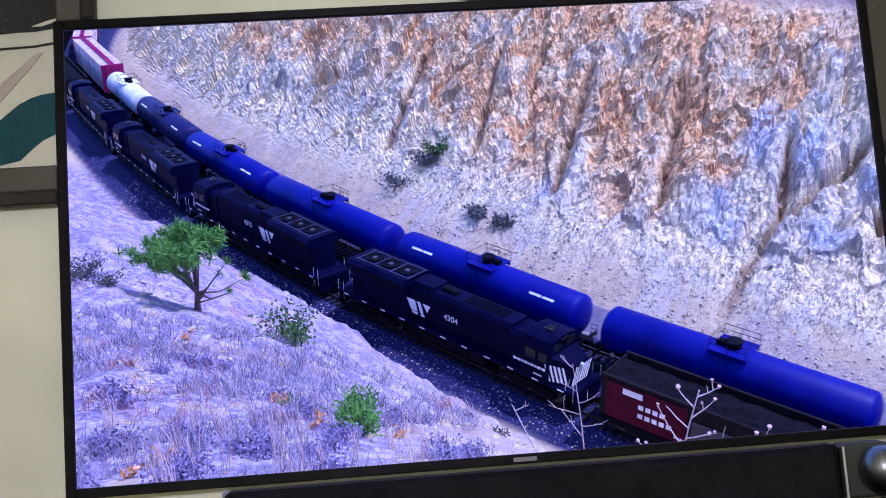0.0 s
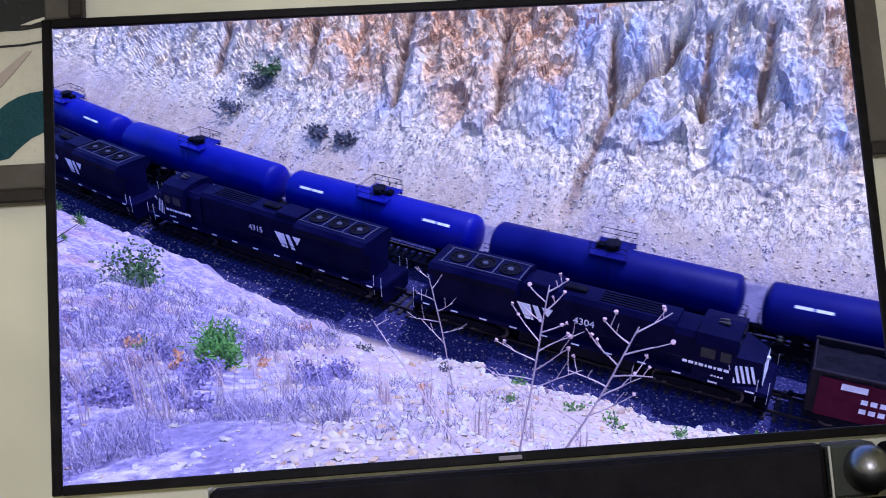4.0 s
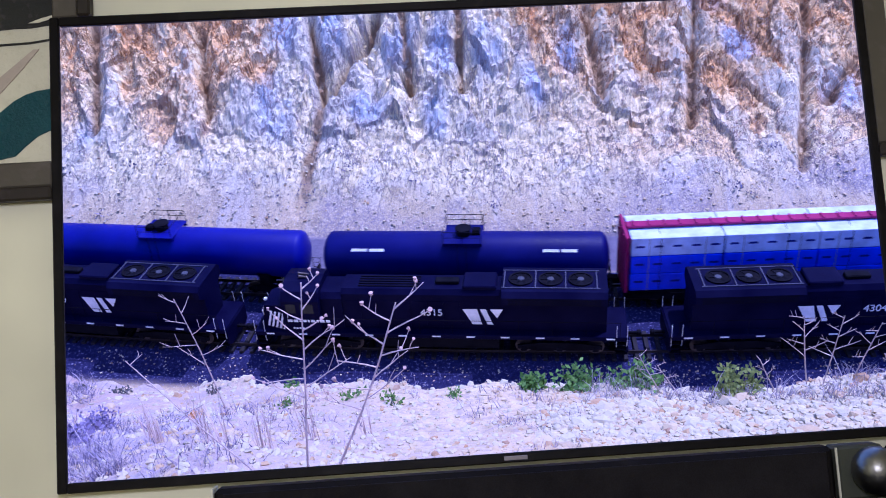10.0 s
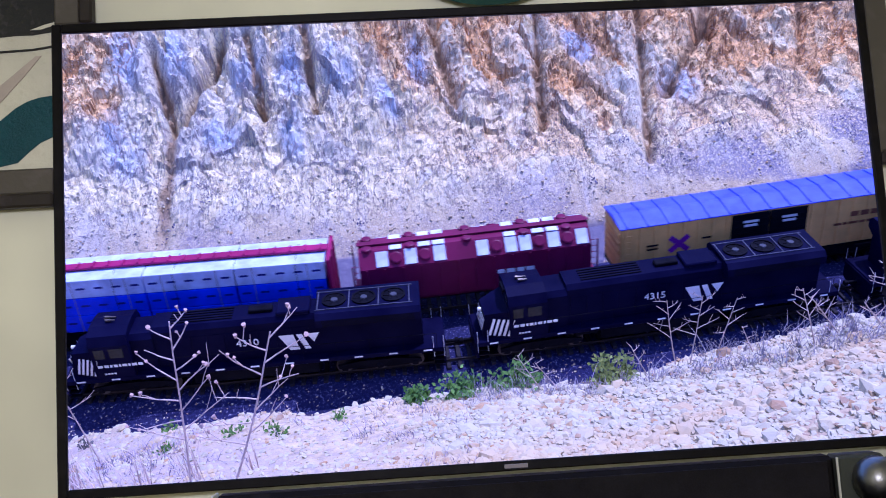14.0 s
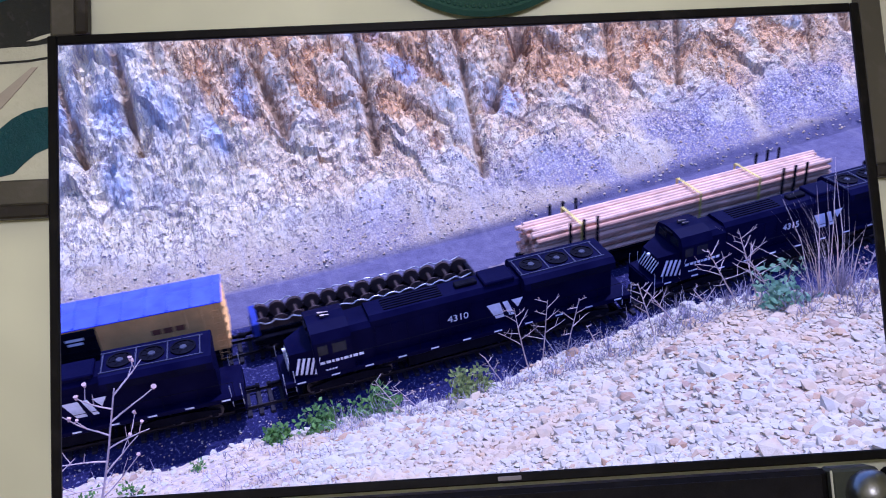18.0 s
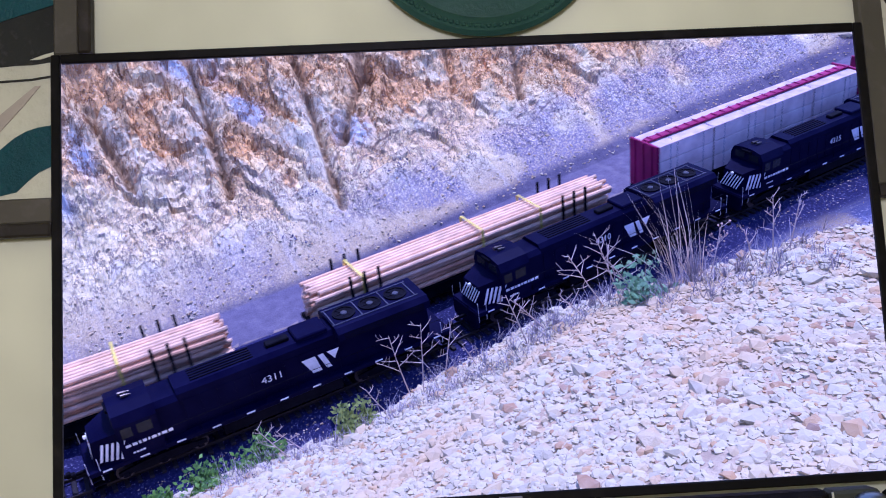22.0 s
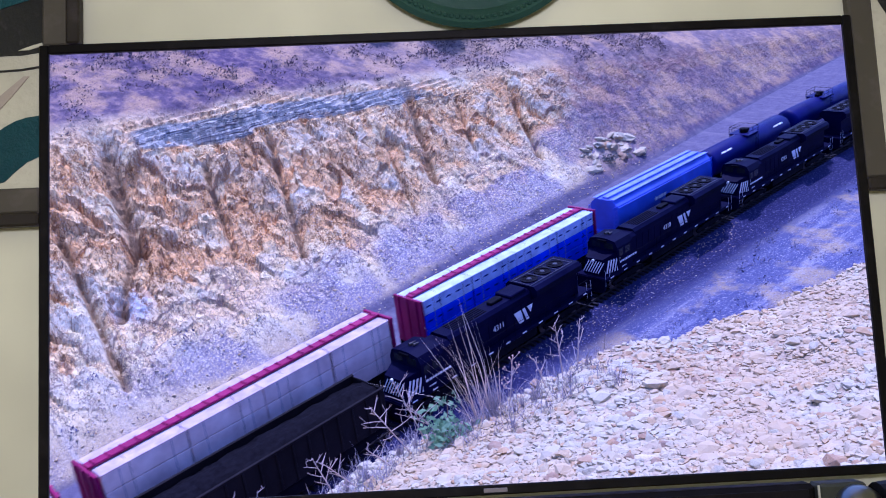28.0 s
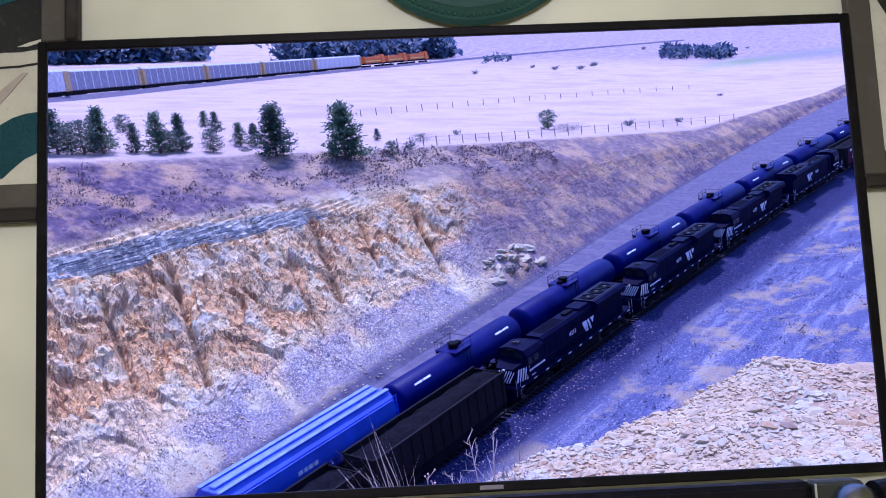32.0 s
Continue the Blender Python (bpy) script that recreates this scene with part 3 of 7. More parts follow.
    hill = np.where(r > r_b, hill - (r - r_b) * np.interp(az, [-40, -20, 0], [0.1, 0.35, 0.75]), hill)
    behind = np.abs(az) > 105
    hill = np.where(behind | (az < -75), EYE[2] - 2.5 - 0.12 * np.maximum(r - 2, 0), hill)
    if detail:
        hill = hill + np.clip(r / 40, 0.02, 1) * 0.9 * fbm(x * 0.35, y * 0.35, 4, 61) + 0.10 * np.clip(r / 8, 0, 1) * fbm(x * 1.6, y * 1.6, 4, 71)
    near = d < -3.2
    zz = np.maximum(hill, -0.95 + np.clip(-d - 12, 0, 60) * 0.05)
    z = np.where(near, lerp(z, zz, smooth01((-3.2 - d) / 2.0)), z)
    rock = smooth01((up0 - 0.5 * k + 1.2 * fbm(s * 0.3, up0 * 0.2, 3, 95)) / (3.6 * k)) * smooth01((20 * k - up0) / 3) * (d > 8)
    # dark belt painted out to 9 m on the near side, as train shadow
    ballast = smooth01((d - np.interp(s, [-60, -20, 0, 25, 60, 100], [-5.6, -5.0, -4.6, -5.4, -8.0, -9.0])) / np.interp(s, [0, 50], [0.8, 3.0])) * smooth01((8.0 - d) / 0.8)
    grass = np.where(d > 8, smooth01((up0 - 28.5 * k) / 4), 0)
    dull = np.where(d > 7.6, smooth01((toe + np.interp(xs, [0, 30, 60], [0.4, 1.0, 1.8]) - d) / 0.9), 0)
    if not detail:
        return z, rock, ballast, grass, dull
    un = up0 / np.maximum(k, 0.08)
    wav = 1.3 * fbm(s * 0.11, un * 0.1, 3, 81)
    scrub = np.where(d > 8, smooth01((un - 18.4 + wav) / 1.6) * np.interp(s, [-200, 20, 45, 62, 90, 120], [0.6, 0.9, 1.0, 0.8, 0.55, 0.8]), 0) * (1 - grass)
    scrub = np.maximum(scrub, np.where(d > 8, 0.8 * smooth01((s - 68 - up0 * 0.6) / 14) * smooth01(un / 2) * (1 - grass), 0))
    hn = cut / np.maximum(k, 0.08)
    beds = np.where(d > 8, smooth01((hn - 13.5 + wav * 0.5) / 0.5) * smooth01((15.6 - hn - wav * 0.4) / 0.5) * smooth01((s - 27 - 2 * wav) / 6) * smooth01((66 - s + 3 * wav) / 8), 0)
    beds = beds * smooth01((fbm(s * 0.16, un * 0.12, 3, 87) + 0.42) / 0.3)
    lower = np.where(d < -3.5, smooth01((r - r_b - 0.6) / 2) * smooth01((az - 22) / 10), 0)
    heath = np.where(d < -4, np.interp(az, [-60, -34, -24, -8, 6, 20], [0.95, 0.9, 0.55, 0.35, 0.2, 0.0]) * smooth01((np.interp(az, [-60, -45, -30, -15, 0], [120, 95, 60, 22, 9]) - r) / 6 + 0.35), 0)
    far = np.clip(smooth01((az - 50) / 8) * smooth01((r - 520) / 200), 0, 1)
    # bluish bare faces and ochre weathering, by their place along and up the slope
    blue = np.zeros_like(x)
    for q0, q1, w0, w1 in BLUE_FACES:
        blue = np.maximum(blue, np.exp(-((s - q0 + 0.25 * (up0 - q1)) / w0) ** 2 - ((up0 - q1) / w1) ** 2))
    low = np.interp(s, [-70, -45, -30, -25, -21, -12, -4, 3, 12, 20, 30, 40, 55, 70], [7.5, 5.5, 4.6, 7.5, 15, 16, 9.5, 6.4, 5.2, 5.0, 5.0, 5.0, 6.0, 7.5])
    ochre = np.where(d > 8, smooth01((un - low + 2.6 * fbm(s * 0.22, un * 0.2, 3, 151)) / 3.0), 0)
    ochre = np.maximum(ochre, np.where(d > 8, 0.45 * smooth01((s + 6) / 14) * smooth01((un - 1.5) / 4), 0))
    purple = np.where(d > 8, np.interp(s, [-60, -34, 0, 18, 26, 60, 100], [0.25, 0.6, 0.5, 0.65, 1.0, 1.0, 0.9]) * smooth01((fbm(s * 0.17, un * 0.3, 3, 161) + np.interp(s, [0, 24, 40], [-0.02, 0.16, 0.3])) / 0.3) * smooth01((np.interp(s, [0, 24, 60, 90], [4.2, 5.0, 7.5, 14]) - un) / 2.0), 0)
    brow = np.where(d < -4, smooth01((az - 8) / 8) * smooth01((r_b + 1.5 - r) / 1.2), 0)
    green = np.where(rim > 0, smooth01((az - 73) / 5) * np.exp(-((el + 4.62) / 0.22) ** 2), 0)
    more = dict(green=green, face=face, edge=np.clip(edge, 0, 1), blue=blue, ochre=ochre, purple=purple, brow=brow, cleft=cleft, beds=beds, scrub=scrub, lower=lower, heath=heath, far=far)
    return z, rock, ballast, grass, dull, s, np.where(d < -3.5, d, 0.54 * (un + hn)), cut, more


def build_ground():
    az = np.concatenate([np.linspace(-180, -80, 34)[:-1], np.linspace(-80, -62, 40)[:-1], np.linspace(-62, 92, 1150), np.linspace(92, 180, 34)[1:]])
    # on each bearing the rows crowd on the far slope, from its foot to its rim
    probe = np.arange(30.0, 420, 1.0)
    foot, brim = np.full(len(az), 150.0), np.full(len(az), 240.0)
    for i, a in enumerate(np.radians(az)):
        if -1.2 < a < 1.65:
            _, d, xs = across(probe * math.sin(a), probe * math.cos(a))
            top = np.interp(xs, [-260, -60, 0, 50, 70, 110, 165, 230, 420], [24, 26, 27, 23.5, 20, 13.4, 5, 2, 1]) / 22 * 30
            up = d - toe_at(xs)
            foot[i] = probe[np.argmax(up > -0.6)] - 1 if (up > -0.6).any() else 150
            brim[i] = probe[np.argmax(up > top)] if (up > top).any() else foot[i] + 90
    foot = np.clip(foot, 46, 200)
    brim = np.clip(np.maximum(brim, foot + 12), 60, 300)
    foot, brim = (np.convolve(np.pad(v, 4, mode="edge"), np.ones(9) / 9, "valid") for v in (foot, brim))
    part_near = np.concatenate([np.geomspace(0.4, 3.0, 14)[:-1], np.geomspace(3.0, 17, 115)[:-1]])
    t_bed, t_cut, t_out = np.linspace(0, 1, 110)[None, :-1], np.linspace(0, 1, 330)[None, :-1] ** 1.05, np.linspace(0, 1, 80)[None]
    f, b = foot[:, None], brim[:, None]
    Rr = np.concatenate([np.repeat(part_near[None], len(az), 0), 17 * (f / 17) ** t_bed, f + (b - f) * t_cut, b * (4000 / b) ** t_out], 1)
    r = Rr[0]
    A = np.radians(az)[:, None] + 0 * Rr
    x, y = Rr * np.sin(A), Rr * np.cos(A)
    z, rock, ballast, grass, dull, along, rise, tall, more = land(x.ravel(), y.ravel())
    na, nr = len(az), len(r)
    co = np.stack([x.ravel(), y.ravel(), z], 1)
    i = np.arange((na - 1))[:, None] * nr + np.arange(nr - 1)[None]
    quads = np.stack([i, i + 1, i + nr + 1, i + nr], -1).reshape(-1, 4)
    me = bpy.data.meshes.new("ground")
    me.vertices.add(len(co))
    me.vertices.foreach_set("co", co.ravel())
    me.loops.add(quads.size)
    me.loops.foreach_set("vertex_index", quads.ravel().astype(np.int32))
    me.polygons.add(len(quads))
    me.polygons.foreach_set("loop_start", np.arange(0, quads.size, 4, dtype=np.int32))
    me.polygons.foreach_set("use_smooth", (rock[quads[:, 0]] < 0.35) | (more["scrub"][quads[:, 0]] > 0.5))
    me.update()
    col = me.color_attributes.new("kind", "FLOAT_COLOR", "POINT")
    col.data.foreach_set("color", np.stack([rock, ballast, grass, dull], 1).astype(np.float32).ravel())
    me.attributes.new("lay", "FLOAT_VECTOR", "POINT").data.foreach_set("vector", np.stack([along, rise, tall], 1).astype(np.float32).ravel())
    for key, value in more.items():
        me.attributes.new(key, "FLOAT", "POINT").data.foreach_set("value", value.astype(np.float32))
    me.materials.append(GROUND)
    ob = new("ground", me)
    return tagged(ob, "pale limestone railway cutting with scree, ballast bed and dry plain", "ground", kind="structure")


def height(x, y):
    return float(land(np.array([float(x)]), np.array([float(y)]))[0][0])


GROUND_OB = build_ground()


# ---- rails and sleepers ----
def build_tracks():
    rust = paint("rail steel", (0.03, 0.025, 0.03), 0.5, 0.5)
    wood = paint("grey-brown sleeper wood", (0.016, 0.014, 0.022), 0.85, wear=0.3, scale=4)
    tie = Geo().box((0, 0, -0.26), (0.24, 2.6, 0.18), 0.02).mesh("sleeper", wood)
    for name, off in (("near_track", NEAR), ("far_track", FAR)):
        tr = tagged(new(name), "two steel rails on sleepers in dark ballast", "track", kind="structure")
        for sy in (-1, 1):
            g = Geo()
            prof = [(-0.07, -0.17), (0.07, -0.17), (0.07, -0.15), (0.012, -0.13), (0.012, -0.05), (0.035, -0.04), (0.035, 0.0), (-0.035, 0.0), (-0.035, -0.04), (-0.012, -0.05), (-0.012, -0.13), (-0.07, -0.15)]
            ss = np.arange(-190, 260, 2.5)
            vs = []
            for s in ss:
                m = on_line(s, off)
                vs += [m @ Vector((0, sy * 0.7525 + a, b)) for a, b in prof]
            n = len(prof)
            fs = [(i * n + k, i * n + (k + 1) % n, (i + 1) * n + (k + 1) % n, (i + 1) * n + k) for i in range(len(ss) - 1) for k in range(n)]
            part("rail", Geo().put(vs, fs), rust, tr)
        for s in np.arange(-60, 100, 0.62):
            o = new("sleeper", tie)
            o.parent = tr
            o.matrix_basis = on_line(float(s), off)


build_tracks()

# ---- the trains: x along the track, the viewer's side at -y, z from the rail's top ----
NAVY = paint("navy locomotive paint", (0.0013, 0.0007, 0.019), 0.5, wear=0.08, scale=1.2, dirt=(0.003, 0.003, 0.012), shine=0.03)
SOOT = paint("sooty black steel", (0.0022, 0.0018, 0.006), 0.7, wear=0.2, dirt=(0.005, 0.0045, 0.006), shine=0.05)
WHITE = paint("white markings", (0.80, 0.80, 0.80), 0.5, wear=0.12)
RAILS = paint("white handrail paint", (0.55, 0.55, 0.56), 0.5)
STEEL = paint("worn wheel steel", (0.10, 0.085, 0.08), 0.45, 0.8)
GLASS = paint("dark cab glass", (0.01, 0.011, 0.014), 0.08, wear=0.0)
CARS = []            # (thing, which train, place along it, half turn)


def wheelset_geo(r=0.46, width=0.13):
    return Geo().lathe([(-width / 2, r * 0.5), (-width / 2, r * 0.94), (-width * 0.3, r), (width * 0.2, r), (width * 0.3, r * 1.06), (width / 2, r * 1.06), (width / 2, r * 0.5)], 18, "y")


WHEEL = wheelset_geo().mesh("wheel", STEEL, True)


def bogie(parent, x, axles, base, side_y=1.02):
    g = Geo()
    half = base / 2
    for sy in (-1, 1):
        y = sy * side_y
        g.prism([(-half - 0.35, 0.50), (-half - 0.35, 0.72), (-half * 0.5, 0.92), (half * 0.5, 0.92), (half + 0.35, 0.72), (half + 0.35, 0.50), (half * 0.4, 0.42), (-half * 0.4, 0.42)],
                y - 0.07, y + 0.07, "y", pose(x, 0, 0))
        for i in range(axles):
            ax = x - half + base * i / (axles - 1)
            g.box((ax, y, 0.5), (0.34, 0.24, 0.34), 0.05)
    g.box((x, 0, 0.78), (0.5, 2 * side_y, 0.24), 0.03)
    for i in range(axles):
        ax = x - half + base * i / (axles - 1)
        g.tube([(ax, -0.75, 0.47), (ax, 0.75, 0.47)], 0.08)
    b = part("truck", g, SOOT, parent)
    for i in range(axles):
        for sy in (-1, 1):
            w = new("wheel", WHEEL)
            w.parent = b
            w.matrix_basis = pose(x - half + base * i / (axles - 1), sy * 0.76, 0.47, 0, 0, 0 if sy > 0 else 180)
    return b


def coupler(parent, x, side):
    g = Geo().box((x + side * 0.35, 0, 0.86), (0.75, 0.16, 0.18), 0.03).box((x + side * 0.72, 0, 0.86), (0.24, 0.30, 0.30), 0.05)
    g.tube([(x, 0.35, 0.8), (x + side * 0.3, 0.36, 0.55), (x + side * 0.6, 0.3, 0.62)], 0.03, 6)
    part("coupler", g, SOOT, parent)


def grab(g, x, y, z0, z1, out):
    g.tube([(x, y, z0), (x, y + out, z0 + 0.06), (x, y + out, z1 - 0.06), (x, y, z1)], 0.018, 6)


def ladder(parent, x, y, z0, z1, w=0.45, mat=None, n=4):
    g = Geo()
    for s in (-1, 1):
        g.tube([(x + s * w / 2, y, z0), (x + s * w / 2, y, z1)], 0.02, 6)
    for i in range(n):
        z = lerp(z0 + 0.08, z1 - 0.05, i / (n - 1))
        g.tube([(x - w / 2, y, z), (x + w / 2, y, z)], 0.018, 6)
    part("ladder", g, mat or RAILS, parent)


def bars(parent, x, y, z, widths, h, mat, facing=-1, name="marking"):
    """Writing too small to read, as bars."""
    g, at = Geo(), x
    for w in widths:
        g.box((at + w / 2, y, z), (w, 0.012, h))
        at += w + h * 0.45
    return part(name, g, mat, parent)


def locomotive(number):
    ob = thing("diesel_locomotive", "navy blue six-axle diesel locomotive with white slashed emblem", "locomotive", "locomotives of the near train")
    # deck and underframe
    g = Geo().box((0, 0, 1.45), (20.6, 2.9, 0.30), 0.03).box((0, 0, 1.15), (19.0, 1.2, 0.5), 0.05)
    part("underframe", g, NAVY, ob)
    part("fuel_tank", Geo().prism([(-1.35, 1.25), (-1.35, 0.62), (-1.0, 0.32), (1.0, 0.32), (1.35, 0.62), (1.35, 1.25)], -3.4, 3.4), SOOT, ob)
    for x in (-6.7, 6.7):
        bogie(ob, x, 3, 3.9, 1.12)
    for x, s in ((-10.3, -1), (10.3, 1)):
        coupler(ob, x, s)
        part("pilot_plate", Geo().prism([(-1.35, 1.5), (1.35, 1.5), (1.35, 0.5), (1.0, 0.28), (-1.0, 0.28), (-1.35, 0.5)], x - 0.06, x + 0.06), NAVY, ob)
    # hood in its three lengths
    part("engine_hood", Geo().prism([(-0.92, 1.6), (-0.92, 3.95), (-0.70, 4.22), (0.70, 4.22), (0.92, 3.95), (0.92, 1.6)], -5.2, 3.6), NAVY, ob)
    part("inverter_cabinet", Geo().prism([(-1.05, 1.6), (-1.05, 3.7), (-0.8, 4.0), (0.8, 4.0), (1.05, 3.7), (1.05, 1.6)], -6.4, -5.2), NAVY, ob)
    rad = part("radiator_hood", Geo().prism([(-0.95, 1.6), (-0.95, 3.35), (-1.48, 3.72), (-1.48, 4.18), (-1.2, 4.45), (1.2, 4.45), (1.48, 4.18), (1.48, 3.72), (0.95, 3.35), (0.95, 1.6)], 3.6, 9.2), NAVY, ob)
    for i, x in enumerate((4.6, 6.2, 7.8)):
        f = Geo().lathe([(4.44, 0.66), (4.54, 0.66), (4.54, 0.56), (4.48, 0.56), (4.48, 0.05)], 24, "z", pose(x, 0, 0))
        blades = []
        for k in range(6):
            a = k * math.pi / 3
            blades.append(Geo().box((0, 0, 0), (0.56, 0.12, 0.02), 0, pose(x, 0, 4.49, 0, 0, math.degrees(a)) @ pose(0.3, 0, 0, 18)))
        part("fan_ring", f, SOOT, rad)
        for bl in blades:
            part("fan_blade", bl, SOOT, rad)
        part("fan_hub", Geo().lathe([(4.49, 0.20), (4.55, 0.17), (4.56, 0.05)], 14, "z", pose(x, 0, 0)), paint("grey fan hub", (0.05, 0.05, 0.07), 0.5), rad)
    fr = Geo()
    for sy in (-1, 1):
        fr.box((6.2, sy * 0.86, 4.47), (5.2, 0.06, 0.06))
    for x in (3.72, 5.4, 7.0, 8.65):
        fr.box((x, 0, 4.47), (0.06, 1.72, 0.06))
    part("roof_frame", fr, paint("dull roof edging", (0.05, 0.05, 0.08), 0.6), rad)
    rib = Geo()
    for k in range(5):
        rib.box((-2.6 + 0.0 * k, -0.48 + 0.24 * k, 4.25), (3.4, 0.07, 0.07), 0.01)
    part("roof_vent", rib, SOOT, ob)
    part("exhaust", Geo().box((0.6, 0, 4.32), (1.3, 0.5, 0.24), 0.05), SOOT, ob)
    part("dynamic_brake_box", Geo().box((2.4, 0, 4.32), (1.8, 1.5, 0.28), 0.06), NAVY, ob)
    # doors and grilles along the hood
    for sy in (-1, 1):
        for k in range(9):
            d = Geo().box((-4.6 + k * 0.92, sy * 0.93, 2.65), (0.80, 0.03, 1.75), 0.012)
            part("hood_door", d, NAVY, ob)
        gr = Geo()
        for k in range(9):
            gr.box((6.4, sy * 1.47, 3.74 + k * 0.05), (4.9, 0.03, 0.022))
        part("radiator_grille", gr, SOOT, rad)
    # cab and nose
    cab = part("cab", Geo().prism([(-1.45, 1.6), (-1.45, 3.75), (-1.2, 4.28), (-0.4, 4.45), (0.4, 4.45), (1.2, 4.28), (1.45, 3.75), (1.45, 1.6)], -8.5, -6.4), NAVY, ob)
    nose = Geo().put([(-8.5, -1.40, 1.6), (-8.5, 1.40, 1.6), (-8.5, 1.30, 3.35), (-8.5, -1.30, 3.35), (-9.9, -0.95, 1.6), (-9.9, 0.95, 1.6), (-9.75, 0.80, 3.0), (-9.75, -0.80, 3.0)],
                     [(0, 1, 2, 3), (4, 7, 6, 5), (0, 4, 5, 1), (1, 5, 6, 2), (2, 6, 7, 3), (3, 7, 4, 0)])
    nose = part("nose", nose, NAVY, ob)
    for sy in (-1, 1):
        w = part("side_window", Geo().box((-7.1, sy * 1.452, 3.25), (0.75, 0.03, 0.62), 0.03), GLASS, cab)
        part("side_window", Geo().box((-8.0, sy * 1.452, 3.25), (0.55, 0.03, 0.62), 0.03), GLASS, cab)
        part("windscreen", Geo().box((-8.51, sy * 0.62, 3.82), (0.03, 0.85, 0.52), 0.03), GLASS, cab)
        # slanted white stripes over the nose sides
        st = Geo()
        for k in range(5):
            x0 = -9.62 + k * 0.25
            y0, y1 = [lerp(0.965, 1.41, (x + 9.85) / 1.35) for x in (x0, x0 + 0.30)]
            st.put([(x0, sy * y0, 1.75), (x0 + 0.13, sy * (y0 + 0.035), 1.75), (x0 + 0.43, sy * (y1 + 0.0), 2.85), (x0 + 0.30, sy * (y1 - 0.06), 2.85)], [(0, 1, 2, 3)])
        part("nose_stripes", st, WHITE, nose)
    fs = Geo()
    for k in range(7):
        fs.box((0, 0, 0), (0.02, 0.085, 1.2), 0, pose(-9.86, -0.72 + k * 0.24, 2.3, 28, 5, 0))
    part("front_stripes", fs, WHITE, nose)
    part("headlight", Geo().lathe([(-9.95, 0.06), (-9.98, 0.11), (-9.8, 0.11)], 12, "x", pose(0, 0, 2.9)), paint("lamp glass", (0.7, 0.7, 0.66), 0.2), nose)
    part("number_board", Geo().box((-8.55, 0, 4.20), (0.16, 0.9, 0.22), 0.03), SOOT, cab)
    part("horn", Geo().tube([(-7.2, 0.2, 4.55), (-7.8, 0.2, 4.58)], [0.04, 0.11]).tube([(-7.2, -0.1, 4.55), (-7.7, -0.1, 4.58)], [0.04, 0.09]), STEEL, cab)
    # markings on both sides
    for sy in (-1, 1):
        turn = pose(0, 0, 0, 90, 0, 0) if sy < 0 else pose(0, 0, 0, 90, 0, 180)
        y = sy * 0.955
        flip = 1 if sy < 0 else -1
        e = Geo()
        for a, b, c, d in ((-1.15, -0.35, -0.10, -0.62), (-0.20, 0.12, 0.50, 0.20)):
            pts = [(2.6 + a * flip, y, 3.05), (2.6 + b * flip, y, 3.05), (2.6 + c * flip, y, 2.0), (2.6 + d * flip, y, 2.0)]
            e.put(pts + [(p[0], p[1] + sy * 0.012, p[2]) for p in pts], [(0, 1, 2, 3), (4, 7, 6, 5), (0, 4, 5, 1), (1, 5, 6, 2), (2, 6, 7, 3), (3, 7, 4, 0)])
        pts = [(2.6 + q * flip, y, zz) for q, zz in ((0.35, 3.05), (1.05, 3.05), (0.72, 2.45), (0.62, 2.62))]
        e.put(pts + [(p[0], p[1] + sy * 0.012, p[2]) for p in pts], [(0, 1, 2, 3), (4, 7, 6, 5), (0, 4, 5, 1), (1, 5, 6, 2), (2, 6, 7, 3), (3, 7, 4, 0)])
        part("emblem", e, WHITE, ob, "white slashed emblem")
        words(number, 0.62, WHITE, ob, Matrix.Translation((-0.25, sy * 0.955, 2.75)) @ turn, "road_number")
        bars(ob, -8.25 if sy < 0 else -8.25, sy * 1.465, 2.42, (0.26, 0.24, 0.12, 0.2, 0.1, 0.24, 0.12, 0.26, 0.24), 0.17, WHITE)
        bars(ob, -8.0, sy * 1.465, 1.9, (0.12, 0.12, 0.12, 0.12), 0.10, WHITE)
        # reflectors on the sill, one by one
        for k in range(11):
            part("sill_reflector", Geo().box((-9.4 + 1.88 * k, sy * 1.46, 1.47), (0.46, 0.02, 0.09)), WHITE, ob)
        # handrails
        hr = Geo().tube([(-6.3, sy * 1.40, 2.55), (3.3, sy * 1.40, 2.55), (9.9, sy * 1.40, 2.55)], 0.018, 5)
        for k in range(10):
            hr.tube([(-6.3 + 1.8 * k, sy * 1.40, 1.6), (-6.3 + 1.8 * k, sy * 1.40, 2.55)], 0.015, 5)
        part("handrail", hr, SOOT, ob)
        for x in (-10.0, 10.0):
            g = Geo()
            grab(g, x - 0.28, sy * 1.36, 0.9, 2.35, sy * 0.06)
            grab(g, x + 0.28, sy * 1.36, 0.9, 2.35, sy * 0.06)
            part("grab_rail", g, RAILS, ob)
            st = Geo()
            for k in range(4):
                st.box((x, sy * 1.25, 0.40 + 0.32 * k), (0.62, 0.28, 0.035))
            part("steps", st, SOOT, ob)
    part("air_reservoir", Geo().tube([(-4.8, -1.0, 1.05), (-3.5, -1.0, 1.05)], 0.2, 12), SOOT, ob)
    return ob


def dished(l, r, cap=0.55):
    """Profile of a tank with rounded ends."""
    half = l / 2
    ends = [(half - cap + cap * math.sin(a), r * math.cos(a) if a < 1.5 else 0.02) for a in (0.0, 0.3, 0.6, 0.9, 1.15, 1.35, 1.57)]
    return [(-x, y) for x, y in reversed(ends)] + ends


